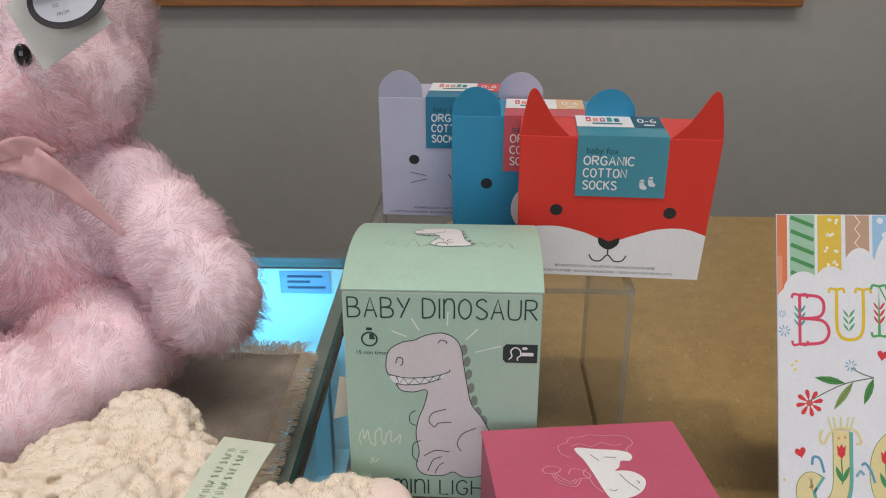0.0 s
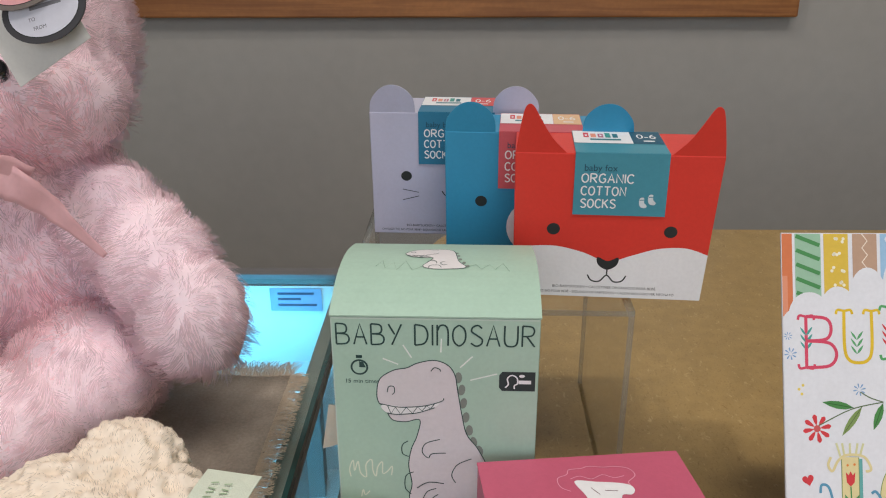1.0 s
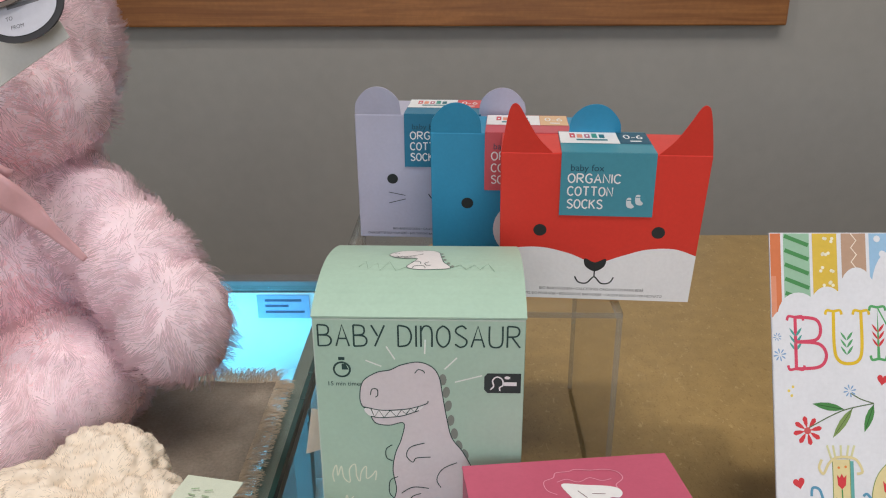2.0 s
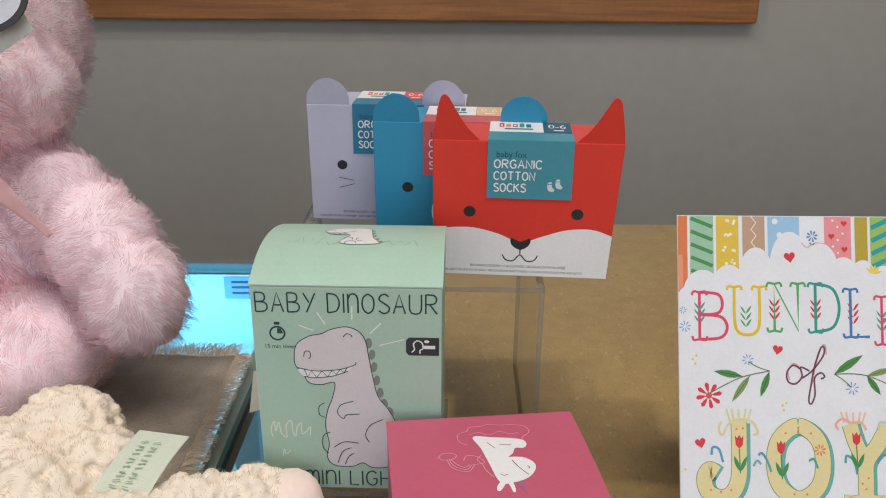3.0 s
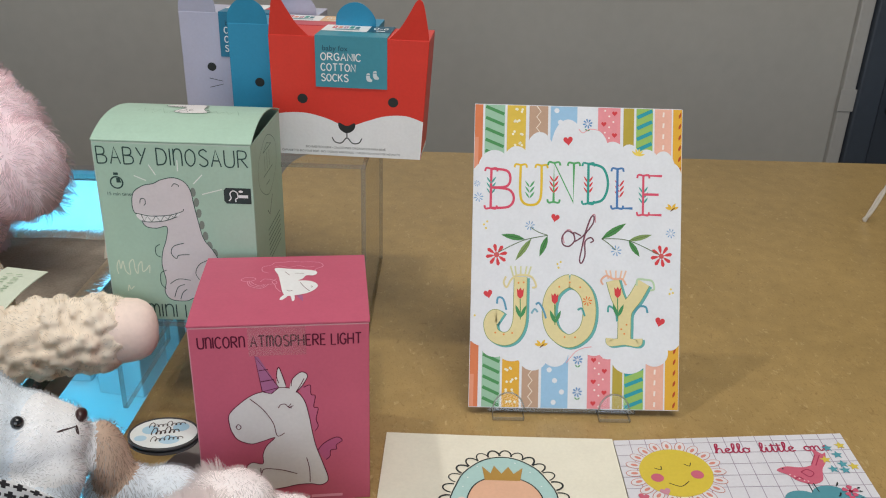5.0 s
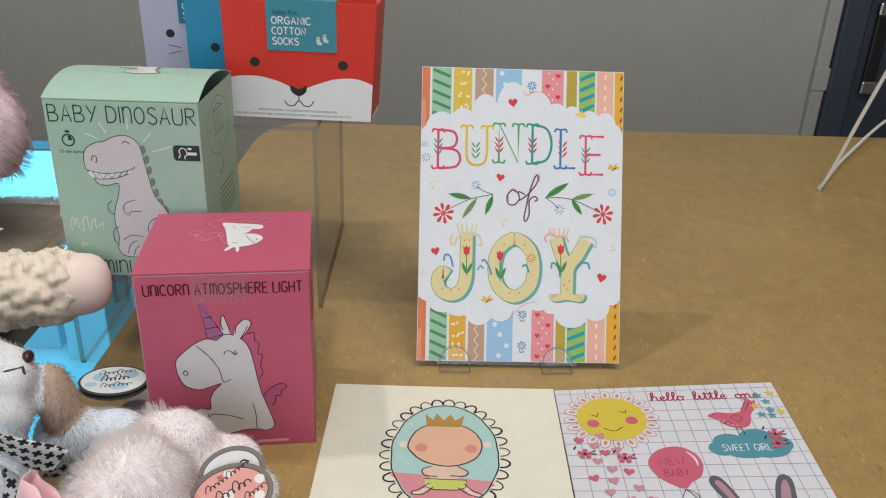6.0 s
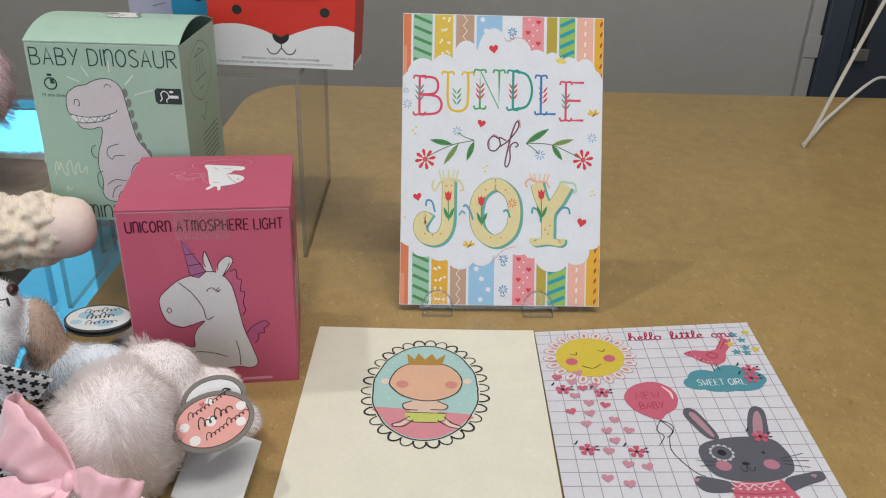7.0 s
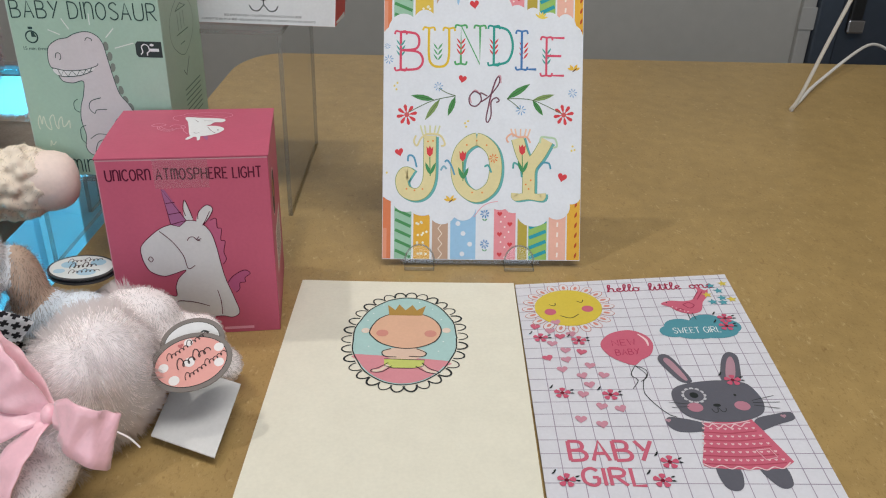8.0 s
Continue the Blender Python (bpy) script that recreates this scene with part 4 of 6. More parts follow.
curly("letter", "B", 0.085, 0.195, 0.655, 0.785, (0.62, 0.07, 0.13), 0.0015, feet=((0, 0), (0, 10)))
curly("letter", "U", 0.225, 0.325, 0.668, 0.80, (0.68, 0.47, 0.03), 0.0015, feet=((0, 10), (6, 10)))
curly("letter", "N", 0.385, 0.48, 0.68, 0.81, (0.09, 0.36, 0.13), 0.0015, feet=((0, 0), (0, 10), (5.6, 10)))
curly("letter", "D", 0.55, 0.645, 0.678, 0.81, (0.03, 0.30, 0.25), 0.0015, feet=((0, 0), (0, 10)))
curly("letter", "L", 0.69, 0.765, 0.665, 0.795, (0.06, 0.18, 0.42), 0.0015, feet=((0, 0), (0, 10)))
curly("letter", "E", 0.815, 0.905, 0.645, 0.775, (0.62, 0.08, 0.14), 0.0015, feet=((0, 0), (0, 10)))
for u, v, c in ((0.085, 0.70, (0.07, 0.33, 0.3)), (0.27, 0.69, (0.1, 0.35, 0.15)), (0.385, 0.71, CRIM), (0.55, 0.71, CRIM), (0.70, 0.70, CRIM), (0.815, 0.68, (0.07, 0.33, 0.3))):
    for i in range(3):
        f.leaf("leaf", u, v + 0.018 * i, 0.0050, 0.0010, 125, c, 3.5)
        f.leaf("leaf", u, v + 0.018 * i, 0.0052, 0.0012, 55, c, 3.5)
f.stroke("script", ".485,.575 .455,.585 .43,.565 .435,.54 .465,.535 .49,.555 .485,.58 .52,.57|.49,.55 .53,.57 .575,.61 .58,.635 .565,.63 .54,.58 .525,.53 .515,.49 .525,.48 .54,.505 .54,.55 .565,.565 .58,.555 .565,.548", 0.0009, (0.16, 0.06, 0.09), 4, label="of in brush script")
f.stroke("script", ".49,.572 .46,.59 .435,.57 .44,.545|.588,.615 .585,.64 .57,.635 .545,.585 .53,.535", 0.0007, (0.55, 0.28, 0.33), 3.5)
YEL2, SHADOW = (0.68, 0.60, 0.32), (0.12, 0.38, 0.37)
for dx, dy, c, wd, k in ((0.010, -0.004, SHADOW, 0.0088, 4), (0.0, 0.0, (0.20, 0.30, 0.10), 0.0083, 4.5), (0.0, 0.0, YEL2, 0.0076, 5)):
    q = lambda t: " ".join(f"{u + dx:.4f},{v + dy:.4f}" for u, v in pts2(t))
    f.stroke("letter", q(".235,.43 .235,.36 .232,.28 .205,.238 .16,.225 .11,.24 .095,.275 .115,.30 .145,.29"), wd, c, k, label="painted letter J")
    f.stroke("letter", q(".47,.42 .395,.385 .372,.32 .395,.255 .47,.222 .545,.255 .567,.32 .545,.385"), wd, c, k, closed=True, label="painted letter O")
    f.stroke("letter", q(".675,.425 .70,.37 .735,.325") + "|" + q(".825,.42 .785,.37 .74,.325 .735,.27 .735,.225"), wd, c, k, label="painted letter Y")
    f.stroke("letter_foot", q(".665,.235 .67,.22 .735,.225 .80,.22 .805,.235"), wd * 0.55, c, k)
for t, c in ((".165,.43 .155,.41 .17,.395 .19,.42 .22,.435 .27,.435 .295,.425 .31,.40 .29,.395", YEL2), (".63,.41 .62,.425 .645,.44 .68,.43 .72,.43 .74,.41", (0.75, 0.42, 0.30)), (".79,.41 .795,.43 .83,.43 .865,.425 .875,.40 .855,.395", (0.45, 0.60, 0.40)), (".125,.34 .13,.36 .155,.355 .17,.32", (0.1, 0.3, 0.45)), (".31,.34 .325,.345 .345,.325 .36,.295", (0.1, 0.3, 0.45)), (".51,.325 .53,.33 .545,.305", (0.08, 0.35, 0.33)), (".78,.32 .80,.34 .835,.34 .845,.32", (0.08, 0.3, 0.4)), (".655,.32 .66,.34 .69,.325 .70,.29", (0.08, 0.35, 0.33)), (".29,.31 .305,.325 .32,.315", (0.2, 0.4, 0.5))):
    f.stroke("curl", t, 0.0012, c, 6)
for u in (0.20, 0.215, 0.235, 0.255, 0.27):
    f.stroke("plume", f"{u},.432 {u + (u - 0.235) * 0.4:.4f},.465", 0.0010, (0.62, 0.62, 0.35), 5, smooth=False)
    f.stroke("plume", f"{u + 0.455:.4f},.43 {u + 0.455 + (u - 0.235) * 0.4:.4f},.458", 0.0010, (0.76, 0.5, 0.35), 5, smooth=False)
for u, v in ((0.235, 0.375), (0.40, 0.36), (0.70, 0.385)):
    f.fill("tulip", [(u + a, v + b) for a, b in pts2("-.017,.018 -.008,.010 0,.02 .008,.010 .017,.018 .014,-.008 0,-.018 -.014,-.008")], CRIM, 7, smooth=False)
    f.stroke("stem", f"{u},{v - 0.018:.4f} {u + 0.003:.4f},{v - 0.085:.4f}", 0.0006, GREEN, 7, smooth=False)
    f.leaf("leaf", u + 0.003, v - 0.08, 0.0085, 0.0022, 112, (0.06, 0.26, 0.1), 7)
    f.leaf("leaf", u + 0.003, v - 0.08, 0.0085, 0.0022, 66, (0.06, 0.26, 0.1), 7)
f.flower("small_flower", 0.555, 0.355, 0.0030, (0.72, 0.2, 0.05), 8, 7, wide=0.14)
f.dots("dot", [(0.225, 0.41), (0.25, 0.412), (0.12, 0.245), (0.16, 0.24), (0.20, 0.245), (0.42, 0.40), (0.47, 0.415), (0.52, 0.40), (0.45, 0.235), (0.50, 0.235), (0.735, 0.25), (0.745, 0.28), (0.72, 0.265)], 0.0006, (0.72, 0.25, 0.06), 7)
def leaf_from(u0, v0, u1, v1, wide, colour, k=4):
    """A painted leaf from its base to its tip, with a darker rib."""
    x, y = (u1 - u0) * f.w, (v1 - v0) * f.h
    f.leaf("leaf", u0, v0, math.hypot(x, y), wide, math.degrees(math.atan2(y, x)), colour, k)
    f.stroke("leaf_rib", f"{u0:.4f},{v0:.4f} {u0 + 0.85 * (u1 - u0):.4f},{v0 + 0.85 * (v1 - v0):.4f}", 0.0003, tuple(c * 0.5 for c in colour), k + 1, smooth=False)


LEAF, MOSS = (0.07, 0.24, 0.07), (0.20, 0.30, 0.10)
f.stroke("twig", "0.117,0.506 0.243,0.550 0.361,0.569|0.361,0.569 0.316,0.579 0.278,0.594|0.907,0.510 0.749,0.558 0.619,0.562|0.619,0.562 0.652,0.547 0.687,0.526", 0.0005, (0.1, 0.16, 0.07), 4)
leaf_from(0.253, 0.554, 0.138, 0.568, 0.0036, LEAF)
leaf_from(0.283, 0.557, 0.208, 0.483, 0.0034, MOSS)
leaf_from(0.360, 0.567, 0.323, 0.498, 0.0036, LEAF)
leaf_from(0.749, 0.558, 0.860, 0.579, 0.0032, MOSS)
leaf_from(0.749, 0.558, 0.803, 0.505, 0.0034, LEAF)
leaf_from(0.619, 0.562, 0.736, 0.615, 0.004, LEAF)
f.flower("red_flower", 0.118, 0.501, 0.0066, CRIM, 8, 4, (0.55, 0.10, 0.10), 0.17)
f.flower("red_flower", 0.907, 0.509, 0.0066, CRIM, 8, 4, (0.55, 0.10, 0.10), 0.17)
for u, v, r in ((0.275, 0.600, 0.0030), (0.690, 0.523, 0.0034), (0.025, 0.69, 0.0030), (0.95, 0.585, 0.0030), (0.01, 0.735, 0.002)):
    f.flower("small_flower", max(u, r / f.w + 0.003), v, r, (0.20, 0.36, 0.58), 8, 4, wide=0.12)
for u, v, r, q in ((0.45, 0.885, 0.0029, 8), (0.395, 0.628, 0.0026, -10), (0.082, 0.372, 0.0027, 14), (0.905, 0.292, 0.0030, -14)):
    f.heart("heart", u, v, r, CRIM, 4, q)
for u, v in ((0.34, 0.205), (0.955, 0.665)):
    for a in (20, 60, 130, 165):
        f.leaf("butterfly_wing", u, v, 0.0044, 0.0017, a, (0.72, 0.45, 0.05), 4)
    f.leaf("butterfly_body", u - 0.01, v - 0.008, 0.0045, 0.0008, 40, (0.12, 0.05, 0.02), 5)
for a in (15, 45, 75, 105, 140):
    f.leaf("bloom", 0.785, 0.84, 0.0048, 0.0013, a, (0.75, 0.58, 0.1), 4)
f.dots("dot", [(0.055, 0.60), (0.07, 0.61), (0.065, 0.588), (0.41, 0.475), (0.425, 0.482), (0.415, 0.463), (0.955, 0.40), (0.965, 0.388), (0.95, 0.385), (0.02, 0.30)], 0.0007, (0.75, 0.6, 0.12), 4)

# easel of clear acrylic: plate behind the card, foot and two hooks
easel = thing("card_easel", pose(0, 0, 0), "clear acrylic easel with two front hooks", "card stand")
lean = pose(0, 0, 0.0045, 64.6)
bm = boxed(0.012, 0.102, -0.003, 0.13, -0.0035, -0.0015, bevel=0.0003, seg=1)
bm.transform(lean)
acrylic("back_plate", bm, easel)
for x in (0.024, 0.088):
    w = 0.0095
    rows = []
    for i in range(13):
        a = math.pi * i / 12
        rows.append((x - w * math.cos(a), 0.011 * math.sin(a)))
    pts = rows
    b2 = extruded(pts, 0.0016, 0.0036, lambda u, v, q: lean @ Vector((u, v - 0.0015, q)))
    part("hook", b2, M_ACRYL, easel).visible_shadow = False
    part("hook_rim", tube([lean @ Vector((u, v - 0.0015, 0.0034)) for u, v in pts], 0.0005, 6), M_ACRYL_EDGE, easel).visible_shadow = False
    acrylic("hook_foot", boxed(x - w, x + w, -0.0075, 0.004, 0.0, 0.0025, bevel=0.0004, seg=1), easel)
acrylic("foot", boxed(0.03, 0.085, 0.02, 0.075, 0.0, 0.0025, bevel=0.0004, seg=1), easel)

# cream card lying on the table
CREAM = (0.77, 0.745, 0.625)
cream, f = card_sheet("greeting_card", pose(-0.048, -0.023, 0.0006, 0, 0, -2.2) @ pose(0, -0.186, 0), 0.13, 0.186, CREAM, "cream card with a crowned figure in a scalloped oval", lambda x, y: 0.0018 * (x / 0.13) ** 2)
cu, cv, rx, ry = 0.508, 0.667, 0.0285, 0.0425
f.ellipse("oval", cu, cv, rx, ry, (0.40, 0.60, 0.58), 1, n=40)
f.fill("oval_ground", [(cu + rx / f.w * 0.97 * math.cos(radians(a)), cv + ry / f.h * 0.97 * math.sin(radians(a))) for a in range(203, 338, 9)], (0.66, 0.27, 0.31), 2, n=2)
f.dots("dot", [(0.36, 0.80), (0.40, 0.85), (0.33, 0.70), (0.36, 0.62), (0.62, 0.83), (0.66, 0.77), (0.67, 0.65), (0.34, 0.76), (0.65, 0.60), (0.56, 0.87)], 0.0005, (0.7, 0.78, 0.76), 3)
bm = bmesh.new()
f.ribbon(bm, [(cu * f.w + rx * math.cos(2 * math.pi * i / 60) * (1 + 0.012 * math.sin(5 * i)), cv * f.h + ry * math.sin(2 * math.pi * i / 60)) for i in range(61)], 0.0007, 4)
part("oval_outline", bm, paper(INK), f.parent)
for i in range(30):
    a = 2 * math.pi * i / 30 + 0.05
    px, py = cu * f.w + (rx + 0.0008) * math.cos(a), cv * f.h + (ry + 0.0008) * math.sin(a)
    q = math.atan2(math.sin(a) / ry, math.cos(a) / rx)
    bm = bmesh.new()
    f.ribbon(bm, [(px + 0.0052 * math.sin(t) * math.cos(q) - 0.0034 * math.cos(t) * math.sin(q), py + 0.0052 * math.sin(t) * math.sin(q) + 0.0034 * math.cos(t) * math.cos(q)) for t in [math.pi * k / 10 for k in range(11)]], 0.0007 + 0.0004 * ((i * 7) % 3) / 2, 3)
    part("scallop", bm, paper(INK), f.parent)
SKIN = (0.72, 0.44, 0.30)
f.ellipse("ear", 0.337, 0.703, 0.0024, 0.0026, (0.75, 0.62, 0.52), 2)
f.ellipse("ear", 0.683, 0.71, 0.0024, 0.0026, (0.75, 0.62, 0.52), 2)
f.fill("head", ".355,.70 .385,.765 .45,.80 .54,.805 .62,.775 .66,.715 .64,.655 .575,.62 .50,.612 .42,.632 .375,.665", SKIN, 3, label="plain round head shape")
f.stroke("head_outline", ".355,.70 .385,.765 .45,.80 .54,.805 .62,.775 .66,.715 .64,.655 .575,.62 .50,.612 .42,.632 .375,.665", 0.0007, INK, 4, closed=True)
f.ellipse("cheek", 0.41, 0.69, 0.0034, 0.0034, (0.62, 0.27, 0.22), 4)
f.ellipse("cheek", 0.615, 0.69, 0.0034, 0.0034, (0.62, 0.27, 0.22), 4)
f.fill("crown", ".43,.79 .42,.85 .455,.82 .47,.855 .50,.82 .53,.852 .55,.82 .59,.848 .575,.79", (0.42, 0.25, 0.06), 5, smooth=False)
f.fill("torso", ".455,.612 .565,.612 .60,.585 .56,.56 .555,.555 .46,.555 .455,.56 .42,.59", (0.72, 0.53, 0.42), 3)
f.stroke("arm_line", ".455,.61 .42,.595 .43,.572 .48,.568|.56,.61 .60,.59 .585,.572 .53,.572", 0.0006, INK, 5)
f.fill("shorts", ".43,.558 .595,.555 .59,.525 .555,.515 .47,.515 .435,.525", (0.55, 0.60, 0.16), 4, smooth=False)
f.stroke("shorts_line", ".43,.558 .595,.555 .59,.525 .555,.515 .47,.515 .435,.525", 0.0005, INK, 5, smooth=False, closed=False)
f.stroke("leg", ".45,.53 .42,.505 .39,.50|.585,.53 .61,.505 .645,.495", 0.0022, (0.75, 0.60, 0.50), 4)
f.stroke("leg_line", ".45,.54 .41,.515 .385,.505 .39,.495 .43,.498 .465,.525|.585,.54 .615,.515 .65,.50 .645,.49 .60,.50 .56,.525", 0.0005, INK, 5)

# squared card with bunny girl print
girl, f = card_sheet("greeting_card", pose(0.0830, -0.0270, 0.0006, 0, 0, -2.0) @ pose(0, -0.190, 0), 0.1280, 0.190, (0.66, 0.66, 0.71), "white squared-paper card with pink and grey nursery prints", lambda x, y: 0.012 * (max(0, x) / 0.137) * (0.2 + 0.8 * (max(0, y) / 0.19)) )
GRID, PK, DK = (0.33, 0.28, 0.36), (0.55, 0.125, 0.19), (0.38, 0.035, 0.09)
for i in range(1, 15):
    f.stroke("ruled_line", " ".join(f"{i / 14.5:.4f},{k / 8:.4f}" for k in range(9)), 0.0004, GRID, 1, smooth=False)
for i in range(1, 21):
    f.stroke("ruled_line", " ".join(f"{k / 8:.4f},{i / 20.5:.4f}" for k in range(9)), 0.0004, GRID, 1, smooth=False)
su, sv, sr = 0.225, 0.845, 0.0195
for i in range(20):
    a = 2 * math.pi * i / 20
    u, v = su + (sr + 0.0028) * math.cos(a) / f.w, sv + (sr + 0.0028) * math.sin(a) / f.h
    f.ellipse("sun_petal", u, v, 0.0047, 0.0029, (0.50, 0.18, 0.15), 2, math.degrees(a), 14)
    f.ellipse("sun_petal", u, v, 0.0043, 0.0025, (0.68, 0.67, 0.70), 3, math.degrees(a), 14)
    f.ellipse("sun_petal", u, v, 0.0020, 0.0010, (0.62, 0.25, 0.2), 4, math.degrees(a), 10)
f.ellipse("sun_disc", su, sv, sr, sr, (0.64, 0.50, 0.06), 5, n=40)
f.ellipse("cheek", su - 0.085, sv - 0.022, 0.0034, 0.0034, PK, 6)
f.ellipse("cheek", su + 0.085, sv - 0.012, 0.0034, 0.0034, PK, 6)
f.stroke("drawn_line", f"{su - 0.045},{sv - 0.045} {su},{sv - 0.06} {su + 0.04},{sv - 0.04}|{su - 0.085},{sv + 0.02} {su - 0.06},{sv + 0.012} {su - 0.055},{sv + 0.028}|{su + 0.045},{sv + 0.035} {su + 0.065},{sv + 0.025} {su + 0.075},{sv + 0.04}", 0.0005, INK, 6)
SCRIPT = {"h": "~0,0 1.2,5 2,9.5 1.2,10 .8,7 .8,0|~.8,2.5 2,5 3,4.6 3.2,2 3.4,.2 4.4,.6", "e": "~0,2 1.5,2.6 2.4,4 1.6,5 .6,4 .4,1.6 1.4,.1 3,1", "l": "~0,1 1.4,5 2,9 1.3,10 .8,7 .8,1.5 1.4,0 2.4,1", "o": "~1.6,5 .4,4 .2,1.6 1.4,0 2.8,1.4 2.6,4 1.6,5 2.4,4.2 3.6,4.4", "i": "~0,1.5 .8,5 .8,1.2 1.4,0 2.2,1|.8,7 1,7.6", "t": "~.2,1 1,5 1.2,9 1.2,1.4 1.8,0 2.6,1|0,6.6 2.6,7", "n": "~0,4 .6,5 .8,0|~.8,3 2,5 2.8,4.4 3,1.4 3.6,0 4.4,1"}
f.letters("lettering", "hello little one", 0.424, 0.925, 0.915, 0.0078, 0.0009, DK, 3, glyphs=SCRIPT, gap=0.1)
f.fill("bird", ".645,.845 .69,.86 .75,.855 .80,.865 .835,.91 .83,.935 .85,.925 .87,.91 .885,.915 .865,.875 .835,.845 .81,.80 .76,.785 .71,.80 .68,.825", PK, 4)
f.ellipse("eye", 0.672, 0.850, 0.0005, 0.0005, INK, 6, n=8)
f.stroke("bird_wing", ".74,.835 .77,.845 .79,.83 .765,.815 .74,.835|.70,.805 .72,.815 .735,.805|.80,.865 .835,.905|.815,.86 .855,.905", 0.0005, (0.32, 0.03, 0.08), 6)
f.dots("dot", [(0.69, 0.825), (0.705, 0.818), (0.72, 0.808), (0.735, 0.80), (0.75, 0.797)], 0.0005, (0.75, 0.5, 0.53), 6)
f.stroke("bird_leg", ".745,.79 .745,.755|.765,.79 .77,.755", 0.0005, INK, 4, smooth=False)
for u, v, rx, ry in ((0.62, 0.70, 0.0075, 0.0058), (0.66, 0.725, 0.009, 0.007), (0.73, 0.705, 0.012, 0.009), (0.78, 0.735, 0.010, 0.0085), (0.84, 0.715, 0.010, 0.0075), (0.70, 0.69, 0.010, 0.006), (0.80, 0.69, 0.012, 0.006)):
    f.ellipse("cloud", u + 0.03, v, rx, ry, (0.09, 0.28, 0.34), 3)
f.letters("lettering", "SWEET GIRL", 0.650, 0.688, 0.852, 0.0052, 0.0005, (0.7, 0.76, 0.78), 4)
f.fill("balloon", "0.460,0.711 0.374,0.695 0.322,0.645 0.343,0.590 0.394,0.556 0.438,0.542 0.471,0.565 0.518,0.590 0.542,0.639 0.523,0.684", PK, 4)
f.stroke("balloon_shine", "0.492,0.690 0.518,0.660 0.520,0.630", 0.0014, (0.82, 0.6, 0.62), 5, taper=True)
f.letters("lettering", "NEW", 0.372, 0.634, 0.470, 0.0052, 0.0005, DK, 5, slope=0.06)
f.letters("lettering", "BABY", 0.375, 0.588, 0.475, 0.0052, 0.0005, DK, 5, slope=0.06)
f.stroke("string", ".437,.54 .47,.50 .45,.47 .44,.42 .47,.37 .505,.335 .53,.325|.437,.54 .41,.50 .43,.475 .40,.44|.437,.54 .475,.52 .47,.49 .44,.47", 0.0004, INK, 4)
GREY, INEAR = (0.115, 0.115, 0.14), (0.42, 0.25, 0.30)
f.fill("ear", "0.595,0.467 0.554,0.525 0.538,0.565 0.554,0.588 0.584,0.585 0.610,0.550 0.641,0.469", GREY, 4)
f.fill("ear", "0.759,0.467 0.779,0.530 0.810,0.578 0.841,0.592 0.865,0.575 0.857,0.530 0.826,0.464", GREY, 4)
f.fill("inner_ear", "0.610,0.474 0.577,0.525 0.559,0.561 0.575,0.572 0.598,0.545 0.625,0.479", INEAR, 5)
f.fill("inner_ear", "0.779,0.474 0.800,0.530 0.824,0.565 0.841,0.568 0.838,0.530 0.810,0.474", INEAR, 5)
f.fill("arm", "0.614,0.274 0.522,0.270 0.485,0.294 0.488,0.320 0.518,0.325 0.614,0.304", GREY, 3)
f.fill("arm", "0.801,0.270 0.887,0.294 0.954,0.311 0.967,0.328 0.954,0.341 0.898,0.334 0.817,0.315", GREY, 3)
f.fill("head", "0.538,0.406 0.564,0.442 0.637,0.461 0.746,0.469 0.840,0.457 0.872,0.414 0.876,0.372 0.851,0.334 0.774,0.309 0.684,0.305 0.600,0.316 0.554,0.344", GREY, 5, label="plain grey rabbit head shape")
for i in range(12):
    a = 2 * math.pi * i / 12
    f.ellipse("eye_petal", 0.624 + 0.0050 * math.cos(a) / f.w, 0.408 + 0.0050 * math.sin(a) / f.h, 0.0012, 0.0012, (0.50, 0.50, 0.53), 6, n=10)
f.ellipse("eye_ring", 0.624, 0.408, 0.0048, 0.0048, GREY, 7)
f.ellipse("eye", 0.624, 0.408, 0.0022, 0.0022, INK, 8, n=12)
f.ellipse("eye", 0.781, 0.407, 0.0007, 0.0009, INK, 8, n=10)
f.ellipse("cheek", 0.611, 0.361, 0.0038, 0.0034, (0.45, 0.2, 0.26), 6)
f.ellipse("cheek", 0.791, 0.365, 0.0038, 0.0034, (0.45, 0.2, 0.26), 6)
f.ellipse("nose", 0.696, 0.368, 0.0019, 0.0012, INK, 6, n=12)
f.stroke("mouth", "0.670,0.355 0.677,0.341 0.690,0.343 0.696,0.359 0.707,0.343 0.721,0.346 0.725,0.357", 0.0004, INK, 6)
f.stroke("whisker", "0.589,0.374 0.518,0.382|0.589,0.364 0.523,0.361|0.836,0.385 0.928,0.404|0.836,0.377 0.939,0.378|0.836,0.367 0.928,0.354", 0.0003, INK, 6, smooth=False)
f.heart("paw_mark", 0.492, 0.312, 0.0014, INEAR, 6)
f.heart("paw_mark", 0.925, 0.325, 0.0014, INEAR, 6)
f.fill("foot", "0.602,0.154 0.677,0.149 0.672,0.095 0.641,0.075 0.605,0.090", GREY, 3)
f.fill("foot", "0.749,0.149 0.836,0.154 0.841,0.100 0.810,0.083 0.779,0.095", GREY, 3)
f.fill("dress", "0.621,0.303 0.713,0.309 0.801,0.314 0.826,0.270 0.879,0.167 0.833,0.145 0.702,0.141 0.579,0.147 0.560,0.154 0.559,0.165 0.595,0.239", PK, 4, smooth=False)
